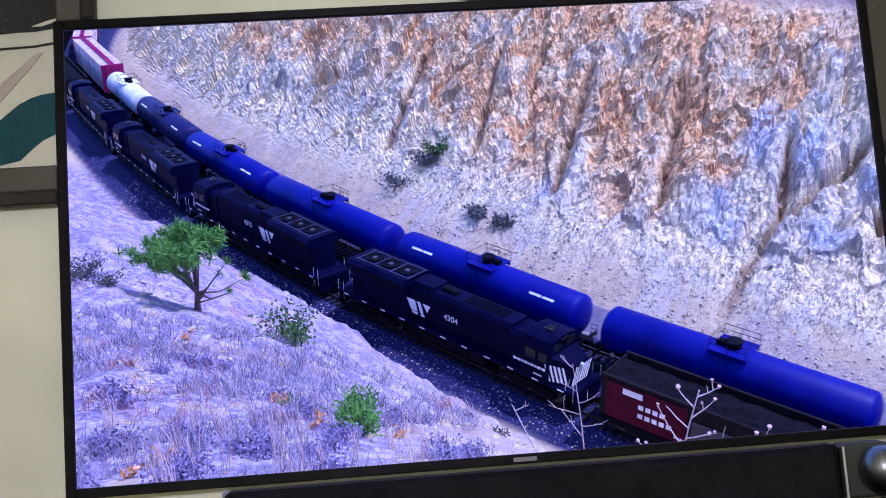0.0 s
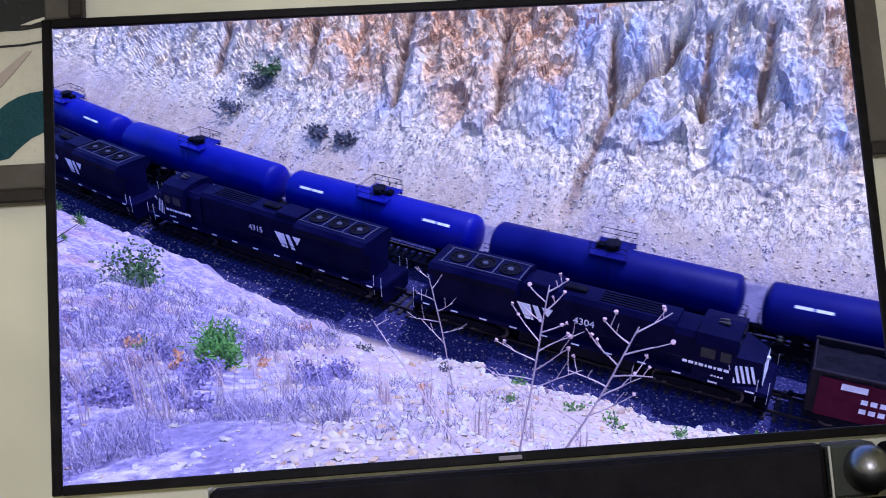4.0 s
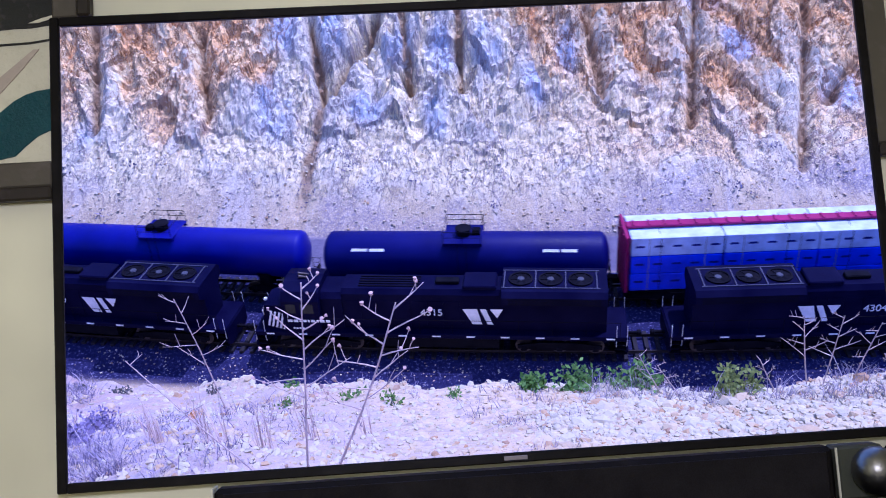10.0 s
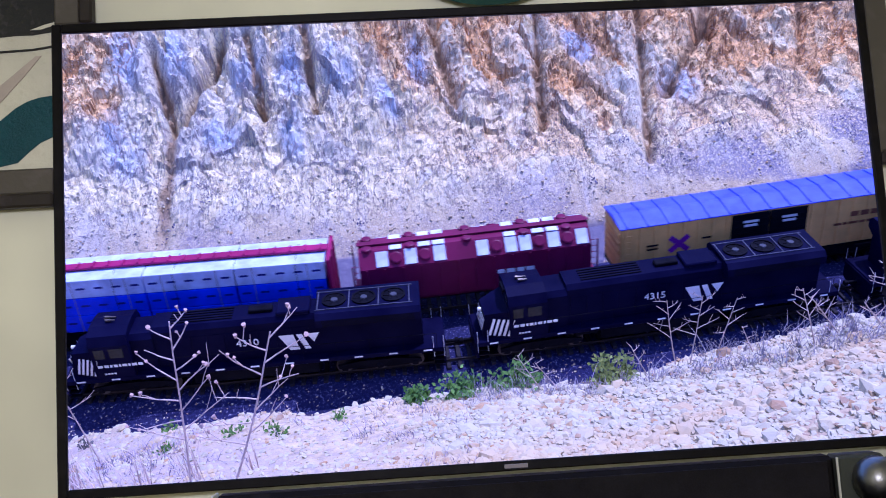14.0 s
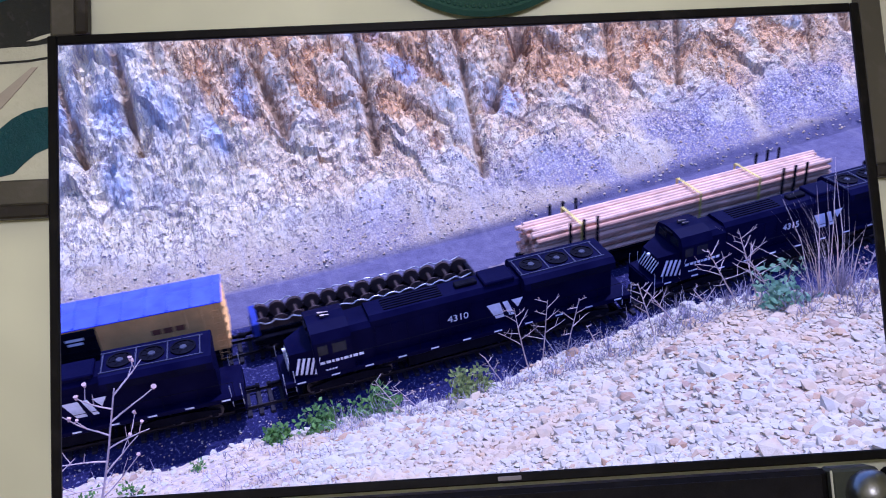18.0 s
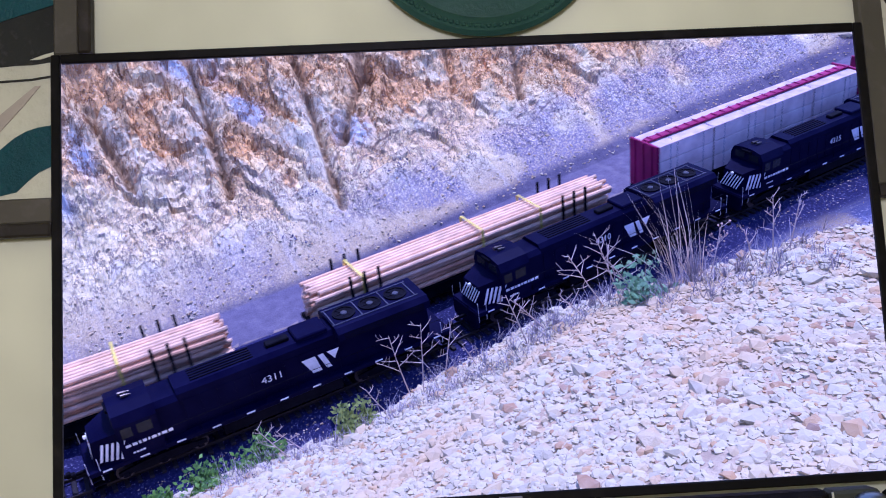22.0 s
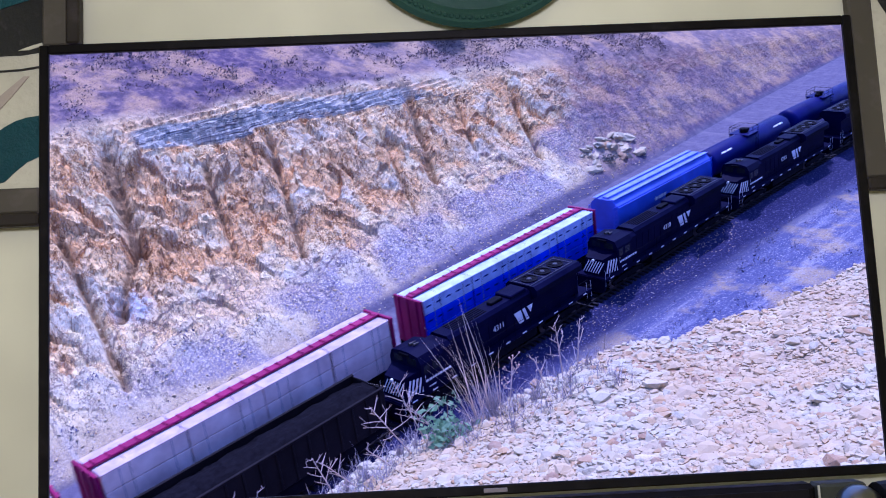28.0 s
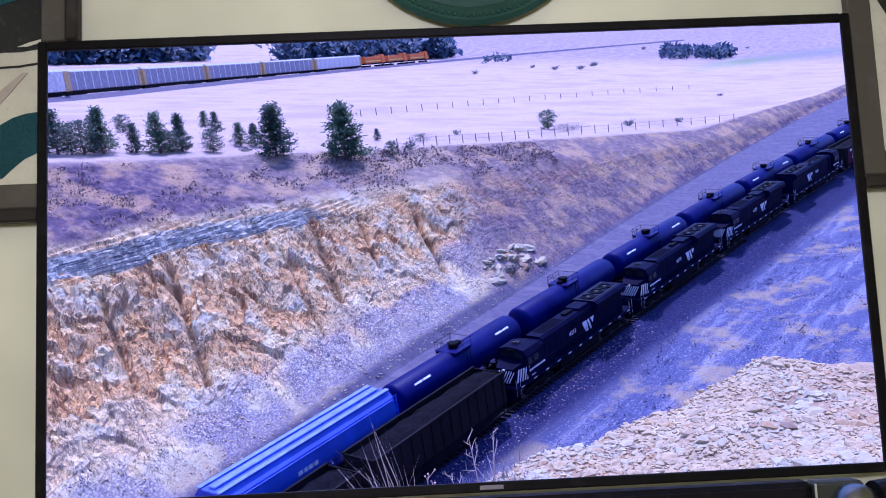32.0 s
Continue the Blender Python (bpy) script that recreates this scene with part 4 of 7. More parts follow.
def tank_car(name, label, shell, length=16.6, radius=1.46):
    ob = thing(name, label, "tank car", "tank cars of the far train")
    tank = part("tank", Geo().lathe(dished(length, radius), 40, "x", pose(0, 0, 2.62)), shell, ob, smooth=True)
    for x in (-length * 0.36, length * 0.36):
        bogie(ob, x, 2, 1.78)
        part("saddle", Geo().prism([(-1.2, 0.95), (-1.45, 2.0), (-1.2, 1.75), (0, 1.32), (1.2, 1.75), (1.45, 2.0), (1.2, 0.95)], x - 0.35, x + 0.35), SOOT, ob)
    for s in (-1, 1):
        part("stub_sill", Geo().box((s * (length / 2 - 1.2), 0, 1.0), (3.6, 0.5, 0.4), 0.04).box((s * (length / 2 + 0.1), 0, 1.05), (0.12, 2.6, 0.2)), SOOT, ob)
        coupler(ob, s * (length / 2 + 0.1), s)
        for sy in (-1, 1):
            ladder(ob, s * (length / 2 - 0.1), sy * 1.3, 0.5, 1.6, mat=SOOT)
            part("end_marker", Geo().box((s * (length / 2 - 1.3), sy * 1.38, 1.55), (0.22, 0.05, 0.34), 0.02), paint("yellowed tag", (0.42, 0.38, 0.22), 0.6), ob)
        part("lettering_bar", Geo().box((0, 0, 0), (0.95, 0.012, 0.17)).box((1.05, 0, 0), (0.9, 0.012, 0.17)).put([], []), WHITE, tank).matrix_basis = \
            pose(s * length * 0.33, 0, 2.62) @ pose(0, 0, 0, -42, 0, 0) @ pose(-0.5, -radius - 0.006, 0)
    # platform round the manway
    pl = part("platform", Geo().box((0, 0, 4.06), (2.3, 2.3, 0.06), 0.02).box((0, -1.0, 3.92), (2.3, 0.06, 0.24)).box((0, 1.0, 3.92), (2.3, 0.06, 0.24)), shell, ob)
    part("manway", Geo().lathe([(4.0, 0.42), (4.42, 0.42), (4.44, 0.5), (4.52, 0.5), (4.56, 0.3)], 18, "z"), SOOT, pl)
    part("valve_box", Geo().box((0.75, 0.1, 4.22), (0.5, 0.5, 0.35), 0.06), SOOT, pl)
    rail = Geo()
    for sy in (-1, 1):
        for x in (-1.1, 0, 1.1):
            rail.tube([(x, sy * 1.1, 4.06), (x, sy * 1.1, 4.8)], 0.022, 6)
        rail.tube([(-1.1, sy * 1.1, 4.8), (1.1, sy * 1.1, 4.8)], 0.022, 6)
        rail.tube([(-1.1, sy * 1.1, 4.45), (1.1, sy * 1.1, 4.45)], 0.018, 6)
    for x in (-1.1, 1.1):
        rail.tube([(x, -1.1, 4.8), (x, 1.1, 4.8)], 0.02, 6)
    part("platform_railing", rail, SOOT, pl)
    for sy in (-1, 1):
        lad = part("side_ladder", Geo().tube([(-0.25, 0, 0), (-0.25, 0, 2.6)], 0.02, 6).tube([(0.25, 0, 0), (0.25, 0, 2.6)], 0.02, 6), SOOT, ob)
        lad.matrix_basis = pose(0, sy * 1.56, 1.7)
    part("pipe_rail", Geo().tube([(-length / 2 + 1, -1.62, 1.75), (length / 2 - 1, -1.62, 1.75)], 0.025, 6), SOOT, ob)
    return ob


def flat_base(ob, length, mat, deck=1.15, width=2.8):
    part("deck", Geo().box((0, 0, deck - 0.1), (length, width, 0.2), 0.03).box((0, 0, deck - 0.45), (length * 0.96, 0.6, 0.5), 0.05), mat, ob)
    for sy in (-1, 1):
        part("side_sill", Geo().prism([(-length / 2, deck), (length / 2, deck), (length / 2, deck - 0.35), (length * 0.3, deck - 0.75), (-length * 0.3, deck - 0.75), (-length / 2, deck - 0.35)],
                                      sy * (width / 2 - 0.06), sy * (width / 2), "y"), mat, ob)
    for x in (-length * 0.37, length * 0.37):
        bogie(ob, x, 2, 1.78)
    for s in (-1, 1):
        coupler(ob, s * length / 2, s)
        for sy in (-1, 1):
            ladder(ob, s * (length / 2 - 0.35), sy * (width / 2 + 0.03), 0.4, deck, mat=SOOT)


def centre_beam(label, top_paint, wrap, cap, length=22.2, marks=None):
    ob = thing("centerbeam_car", label, "freight car", "freight cars of the far train")
    flat_base(ob, length, SOOT, 1.0)
    for s in (-1, 1):
        bh = Geo().box((s * (length / 2 - 0.1), 0, 2.85), (0.2, 2.9, 3.7), 0.03)
        for k in range(3):
            bh.box((s * (length / 2 + 0.03), -0.9 + 0.9 * k, 2.85), (0.1, 0.14, 3.6), 0.02)
        part("bulkhead", bh, top_paint, ob)
    g = Geo().box((0, 0, 4.74), (length - 0.4, 0.62, 0.14), 0.02)
    n = 24
    for k in range(n):
        x = -length / 2 + 0.6 + (length - 1.2) * k / (n - 1)
        g.box((x, 0, 4.84), (0.10, 0.56, 0.10))
    part("top_chord", g, top_paint, ob)
    for k in range(13):
        x = -length / 2 + 0.5 + (length - 1.0) * k / 12
        part("centre_post", Geo().box((x, 0, 2.85), (0.14, 0.10, 3.6)), top_paint, ob)
    # stacked packs on both sides, one by one
    cols, tiers = 4, 3
    pl = (length - 0.6) / cols
    for sy in (-1, 1):
        for i in range(cols):
            for j in range(tiers):
                h = 1.17
                x, z = -length / 2 + 0.3 + pl * (i + 0.5), 1.04 + h * (j + 0.5)
                c = Geo().box((x, sy * 0.78, z), (pl - 0.05 - 0.03 * ((i + j) % 2), 1.16, h - 0.04), 0.04)
                pk = part("lumber_pack", c, cap if j == tiers - 1 and marks else wrap, ob)
                if marks:
                    for q in range(5):
                        mg = Geo().box((x - pl * 0.4 + pl * 0.2 * q, sy * 1.364, z + 0.05), (0.52, 0.012, 0.11))
                        mg.box((x - pl * 0.4 + pl * 0.2 * q, sy * 1.364, z + 0.105), (0.40, 0.012, 0.04))
                        part("print", mg, marks, pk)
                for q in (-0.3, 0.3):
                    part("strap", Geo().box((x + pl * q, sy * 0.78, z), (0.04, 1.18, h - 0.03)), paint("dull strap", (0.25, 0.22, 0.3), 0.5), pk)
            cp = Geo().box((-length / 2 + 0.3 + pl * (i + 0.5), sy * 0.79, 4.56), (pl - 0.06, 1.19, 0.05), 0.015)
            part("top_wrap", cp, cap, ob)
    for sy in (-1, 1):
        for k in range(6):
            x = -length / 2 + 2 + (length - 4) * k / 5
            part("tie_cable", Geo().tube([(x, sy * 1.42, 1.1), (x, sy * 1.40, 4.5), (x, sy * 0.2, 4.72)], 0.015, 5), SOOT, ob)
    return ob


def covered_hopper(label, body, hatch, length=14.6, plain=False):
    ob = thing("covered_hopper", label, "freight car", "freight cars of the far train")
    for x in (-length * 0.37, length * 0.37):
        bogie(ob, x, 2, 1.78)
    for s in (-1, 1):
        coupler(ob, s * length / 2, s)
    if plain:
        prof = [(-0.9, 1.2), (-1.45, 1.9), (-1.58, 2.8), (-1.45, 3.9), (-0.95, 4.42), (0.95, 4.42), (1.45, 3.9), (1.58, 2.8), (1.45, 1.9), (0.9, 1.2)]
    else:
        prof = [(-1.35, 1.25), (-1.5, 1.5), (-1.5, 3.7), (-0.75, 4.5), (0.75, 4.5), (1.5, 3.7), (1.5, 1.5), (1.35, 1.25)]
    shell = part("body", Geo().prism(prof, -length / 2 + 0.5, length / 2 - 0.5), body, ob, smooth=plain)
    for k in range(4):
        x = -length * 0.33 + length * 0.22 * k
        part("discharge_gate", Geo().put([(x - 1.3, -1.2, 1.3), (x + 1.3, -1.2, 1.3), (x + 1.3, 1.2, 1.3), (x - 1.3, 1.2, 1.3), (x - 0.4, -0.4, 0.55), (x + 0.4, -0.4, 0.55), (x + 0.4, 0.4, 0.55), (x - 0.4, 0.4, 0.55)],
                                         [(0, 3, 2, 1), (4, 5, 6, 7), (0, 1, 5, 4), (1, 2, 6, 5), (2, 3, 7, 6), (3, 0, 4, 7)]), SOOT, ob)
    if plain:
        tr = part("hatch_trough", Geo().box((0, 0, 4.52), (length - 1.6, 0.62, 0.16), 0.04), hatch, ob)
        for sy in (-1, 1):
            part("roof_walk", Geo().box((0, sy * 0.95, 4.5), (length - 1.0, 0.42, 0.05), 0.01), hatch, ob)
        for sy in (-1, 1):
            part("side_stiffener", Geo().tube([(-length / 2 + 0.6, sy * 1.5, 3.75), (length / 2 - 0.6, sy * 1.5, 3.75)], 0.06, 6), body, ob)
            bars(ob, -2.2, sy * 1.595, 2.85, (0.4, 0.3, 0.4, 0.35), 0.3, WHITE)
    else:
        for sy in (-1, 1):
            for k in range(13):
                part("side_rib", Geo().box((-length / 2 + 0.9 + (length - 1.8) * k / 12, sy * 1.53, 2.55), (0.10, 0.07, 2.2), 0.01), body, ob)
            for k, slot in enumerate(".phphp..phpphphp"):
                x = -length / 2 + 1.0 + (length - 2.0) * k / 15
                if slot == ".":
                    continue
                if slot == "h":
                    h = Geo().lathe([(0, 0.36), (0.12, 0.36), (0.16, 0.28)], 14, "z")
                    hh = part("hatch_cover", h, body, ob)
                else:
                    hh = part("roof_panel", Geo().box((0, 0, 0.03), (0.70, 0.92, 0.05), 0.015), hatch, ob)
                hh.matrix_basis = pose(x, sy * 1.13, 4.10) @ pose(0, 0, 0, -sy * 46.8, 0, 0)
            for k, slot in enumerate("h.phpp.h..phpph."):
                x = -length / 2 + 1.0 + (length - 2.0) * k / 15
                if slot == "h":
                    part("hatch_cover", Geo().lathe([(4.5, 0.30), (4.62, 0.30), (4.66, 0.22)], 14, "z", pose(x, sy * 0.60, 0)), body, ob)
                elif slot == "p":
                    part("roof_panel", Geo().box((x, sy * 0.60, 4.53), (0.70, 0.50, 0.05), 0.015), hatch, ob)
            bars(ob, 1.2, sy * 1.56, 2.6, (0.42, 0.5, 0.42, 0.5), 0.26, WHITE)
        part("running_board", Geo().box((0, 0, 4.62), (length - 0.8, 0.44, 0.05), 0.01), body, ob)
    for s in (-1, 1):
        part("end_frame", Geo().box((s * (length / 2 - 0.3), 0, 1.3), (0.5, 2.9, 0.2), 0.03).box((s * (length / 2 - 0.08), 1.3, 2.6), (0.08, 0.08, 2.6)).box((s * (length / 2 - 0.08), -1.3, 2.6), (0.08, 0.08, 2.6)), body, ob)
        ladder(ob, s * (length / 2 - 0.35), -1.42, 0.6, 4.0, mat=body, n=9)
    return ob


def box_car(label, body, roof, door, length=18.4, emblem=None, group="freight cars of the far train"):
    ob = thing("boxcar", label, "freight car", group)
    flat_base(ob, length, SOOT, 1.15, 2.9)
    part("body", Geo().box((0, 0, 2.75), (length, 2.95, 3.2), 0.04), body, ob)
    for sy in (-1, 1):
        for k in range(21):
            x = -length / 2 + 0.3 + (length - 0.6) * k / 20
            if abs(x) < 2.4:
                continue
            part("side_rib", Geo().box((x, sy * 1.49, 2.75), (0.12, 0.07, 3.1), 0.02), body, ob)
        for s in (-1, 1):
            d = part("sliding_door", Geo().box((s * 1.2, sy * 1.52, 2.75), (2.35, 0.09, 2.95), 0.02), door, ob)
            for k in range(6):
                part("door_rib", Geo().box((s * 1.2, sy * 1.575, 1.7 + 0.42 * k), (2.2, 0.04, 0.1), 0.01), door, d)
            part("door_label", Geo().box((s * 1.2, sy * 1.60, 3.75), (0.95, 0.012, 0.16)).box((s * 1.2, sy * 1.60, 3.48), (0.8, 0.012, 0.16)), WHITE, d)
        if emblem:
            e = Geo().box((0, 0, 0), (1.5, 0.02, 0.34), 0, pose(-5.6, sy * 1.535, 2.9, 0, 40, 0)).box((0, 0, 0), (1.5, 0.02, 0.34), 0, pose(-5.6, sy * 1.54, 2.9, 0, -40, 0))
            part("emblem", e, emblem, ob, "purple crossed emblem")
            bars(ob, -7.6, sy * 1.535, 3.0, (0.7,), 0.12, SOOT)
            bars(ob, -7.6, sy * 1.535, 2.75, (0.7,), 0.12, SOOT)
            bars(ob, -4.2, sy * 1.535, 3.05, (0.6,), 0.12, SOOT)
            bars(ob, 5.2, sy * 1.535, 3.2, (0.5, 0.5, 0.5), 0.34, paint("brown lettering", (0.20, 0.07, 0.03), 0.6))
            bars(ob, 4.2, sy * 1.535, 2.6, (0.5, 0.3, 0.6, 0.4, 0.5, 0.3, 0.5), 0.16, paint("brown lettering", (0.20, 0.07, 0.03), 0.6))
    rf = part("roof", Geo().prism([(-1.56, 4.33), (-1.56, 4.40), (0, 4.62), (1.56, 4.40), (1.56, 4.33)], -length / 2 - 0.06, length / 2 + 0.06), roof, ob)
    for k in range(15):
        x = -length / 2 + 0.4 + (length - 0.8) * k / 14
        part("roof_seam", Geo().prism([(-1.5, 4.41), (0, 4.63), (1.5, 4.41), (1.5, 4.47), (0, 4.69), (-1.5, 4.47)], x - 0.05, x + 0.05), roof, rf)
    for s in (-1, 1):
        for k in range(5):
            part("end_rib", Geo().box((s * (length / 2 + 0.03), 0, 1.6 + 0.55 * k), (0.09, 2.6, 0.24), 0.04), body, ob)
        ladder(ob, s * (length / 2 - 0.4), -1.52, 0.5, 3.9, mat=body, n=9)
    return ob


def wheel_flat(length=14.0):
    ob = thing("flatcar", "dark flatcar carrying a row of spare railway wheelsets", "freight car", "freight cars of the far train")
    flat_base(ob, length, SOOT, 1.15)
    rusty = paint("rusty wheelset steel", (0.09, 0.06, 0.05), 0.6, 0.4)
    w = wheelset_geo(0.50, 0.14).mesh("wheel", rusty, True)
    ax = Geo().tube([(0, -0.78, 0), (0, 0.78, 0)], 0.09, 10).mesh("axle", rusty, True)
    for k in range(13):
        x = -length / 2 + 0.7 + (length - 1.4) * k / 12
        a = new("wheelset", ax)
        a.parent = ob
        a.matrix_basis = pose(x, 0, 1.66)
        for sy in (-1, 1):
            q = new("wheel", w)
            q.parent = a
            q.matrix_basis = pose(0, sy * 0.76, 0, 0, 0, 0 if sy > 0 else 180)
    for sy in (-1, 1):
        part("rack_rail", Geo().box((0, sy * 0.95, 1.3), (length - 0.6, 0.12, 0.28), 0.02), SOOT, ob)
        part("rope", Geo().tube([(-length / 2 + 0.5 + (length - 1) * k / 40, sy * 1.12, 2.0 + 0.12 * math.cos(k * 2.05)) for k in range(41)], 0.045, 5), paint("pale edge steel", (0.5, 0.48, 0.47), 0.4, 0.5), ob)
    part("end_stop", Geo().box((-length / 2 + 0.25, 0, 1.6), (0.4, 2.2, 0.9), 0.05), paint("blue steel box", (0.03, 0.04, 0.25), 0.5), ob)
    part("end_stop", Geo().box((length / 2 - 0.25, 0, 1.5), (0.3, 2.2, 0.7), 0.05), SOOT, ob)
    return ob


def log_flat(length=22.4, seed=1):
    ob = thing("log_car", "dark flatcar stacked with long peeled poles between stakes", "freight car", "freight cars of the far train")
    flat_base(ob, length + 0.6, SOOT, 1.15)
    rnd = random.Random(seed)
    tones = [paint("peeled pole wood %s" % "abcd"[k], c, 0.75, wear=0.3, scale=2, dirt=(0.25, 0.12, 0.07)) for k, c in
             enumerate(((0.70, 0.42, 0.25), (0.78, 0.51, 0.33), (0.60, 0.33, 0.19), (0.74, 0.48, 0.31)))]
    row = 0
    z = 1.33
    while row < 8:
        n = 8 - (row % 2) - (1 if row > 6 else 0)
        for i in range(n):
            y = (i - (n - 1) / 2) * 0.335
            a, b = rnd.uniform(-0.6, 0.1), rnd.uniform(-0.1, 0.6)
            r0, r1 = rnd.uniform(0.155, 0.175), rnd.uniform(0.135, 0.16)
            if rnd.random() < 0.5:
                r0, r1 = r1, r0
            jig = lambda: rnd.uniform(-0.02, 0.02)
            g = Geo().tube([(-length / 2 + a + 0.3, y + jig(), z + jig()), (0, y + jig(), z + jig() + 0.01), (length / 2 + b - 0.3, y + jig(), z + jig())], [r0, (r0 + r1) / 2, r1], 9)
            part("pole", g, tones[rnd.randrange(4)], ob)
        z += 0.292
        row += 1
    for s in (-1, 1):
        for k in range(3):
            for sy in (-1, 1):
                part("stake", Geo().box((s * (length / 2 - 2.3 - 0.95 * k), sy * 1.44, 2.55), (0.16, 0.14, 3.0), 0.02), SOOT, ob)
        part("bolster", Geo().box((s * (length / 2 - 3.2), 0, 1.18), (2.6, 2.9, 0.1), 0.02), SOOT, ob)
    yel = paint("yellow tie strap", (0.70, 0.56, 0.10), 0.5)
    for x in (-length * 0.36, 0.6, 5.2):
        h = 3.72
        part("tie_strap", Geo().box((x, 0, h), (0.16, 2.62, 0.03)).box((x, -1.36, 2.5), (0.16, 0.03, 2.4)).box((x, 1.36, 2.5), (0.16, 0.03, 2.4)), yel, ob)
    return ob


def gondola(label, body, length=16.0, group="freight cars of the near train", blocks=None):
    ob = thing("open_hopper", label, "freight car", group)
    flat_base(ob, length, SOOT, 1.15, 2.9)
    for sy in (-1, 1):
        part("side_panel", Geo().box((0, sy * 1.42, 2.4), (length, 0.1, 2.5), 0.02).box((0, sy * 1.46, 3.68), (length + 0.1, 0.2, 0.14), 0.03), body, ob)
    for s in (-1, 1):
        part("end_panel", Geo().box((s * (length / 2 - 0.05), 0, 2.4), (0.1, 2.74, 2.5), 0.02), body, ob)
    for sy in (-1, 1):
        for k in range(14):
            part("side_rib", Geo().box((-length / 2 + 0.4 + (length - 0.8) * k / 13, sy * 1.51, 2.4), (0.14, 0.09, 2.4), 0.02), body, ob)
    ld = Geo()
    n, m = 40, 8
    vs = [(-length / 2 + 0.12 + (length - 0.24) * i / n, -1.36 + 2.72 * j / m, 3.3 + 0.18 * noise.noise((i * 0.4, j * 0.6, length)) + 0.3 * math.sin(math.pi * j / m)) for i in range(n + 1) for j in range(m + 1)]
    ld.put(vs, [(i * (m + 1) + j, (i + 1) * (m + 1) + j, (i + 1) * (m + 1) + j + 1, i * (m + 1) + j + 1) for i in range(n) for j in range(m)])
    part("load", ld, paint("dark ore load", (0.004, 0.0032, 0.006), 0.9, wear=0.4, scale=8, dirt=(0.009, 0.007, 0.009), shine=0.05), ob)
    if blocks:
        patch = paint("dark maroon hopper paint", (0.055, 0.0025, 0.014), 0.6, wear=0.25, dirt=(0.05, 0.01, 0.02), shine=0.05)
        for sy in (-1, 1):
            part("maroon_panel", Geo().box((-5.2, sy * 1.545, 2.3), (4.8, 0.04, 2.3), 0.01), patch, ob, "dark maroon painted side panel")
            part("grey_panel", Geo().box((1.0, sy * 1.545, 2.0), (7.0, 0.04, 1.7), 0.01), paint("dull grey panel", (0.05, 0.046, 0.056), 0.6), ob, "dull grey side panel")
            bars(ob, -6.6, sy * 1.57, 3.1, (1.2,), 0.36, blocks)
            bars(ob, -5.6, sy * 1.57, 2.45, (0.3, 0.3, 0.3, 0.3), 0.28, blocks)
            bars(ob, -5.6, sy * 1.57, 1.9, (0.3, 0.3, 0.3, 0.3, 0.3), 0.28, blocks)
            bars(ob, -3.4, sy * 1.57, 1.45, (0.5, 0.5), 0.12, blocks)
    return ob


TANK_BLUE = paint("blue tank paint", (0.007, 0.004, 0.17), 0.5, wear=0.10, scale=0.8, dirt=(0.02, 0.015, 0.05), shine=0.15)
TANK_NAVY = paint("navy tank paint", (0.004, 0.0025, 0.085), 0.5, wear=0.08, scale=0.8, dirt=(0.010, 0.008, 0.04), shine=0.10)
TANK_DARK = paint("dark blue tank paint", (0.010, 0.008, 0.07), 0.5, wear=0.10, scale=0.8, dirt=(0.02, 0.015, 0.03), shine=0.15)
TANK_WHITE = paint("white tank paint", (0.72, 0.72, 0.76), 0.45, wear=0.2, scale=0.8)
MAROON = paint("maroon car paint", (0.28, 0.008, 0.09), 0.5, wear=0.2, scale=1.0, dirt=(0.12, 0.02, 0.04))
RED = paint("crimson car paint", (0.14, 0.0035, 0.05), 0.5, wear=0.2, scale=1.0, dirt=(0.14, 0.02, 0.04))
WRAP_WHITE = paint("white lumber wrap", (0.93, 0.70, 0.66), 0.55, wear=0.25, scale=1.5, dirt=(0.66, 0.46, 0.45))
WRAP_BLUE = paint("blue lumber wrap", (0.07, 0.07, 0.86), 0.5, wear=0.25, scale=1.5, dirt=(0.25, 0.27, 0.9))
PALE_CAP = paint("pale top wrap", (0.52, 0.58, 0.92), 0.5, wear=0.2)
YELLOW = paint("buff yellow car paint", (0.80, 0.46, 0.12), 0.55, wear=0.25, scale=1.0, dirt=(0.25, 0.15, 0.08))
ROOF_BLUE = paint("blue steel roof", (0.10, 0.11, 0.76), 0.5, wear=0.15)
HOPPER_BLUE = paint("light blue hopper paint", (0.10, 0.13, 0.62), 0.5, wear=0.15, scale=0.8)
PALE_PANEL = paint("pale roof panel", (0.62, 0.66, 0.84), 0.5, wear=0.15)
DARK_PRINT = paint("dark blue print", (0.02, 0.02, 0.22), 0.5)
RUST = paint("dark rusty hopper steel", (0.010, 0.007, 0.009), 0.7, wear=0.3, scale=1.0, dirt=(0.022, 0.012, 0.013), shine=0.08)
GREYCAR = paint("dull grey car paint", (0.06, 0.055, 0.065), 0.6, wear=0.3, scale=1.0)


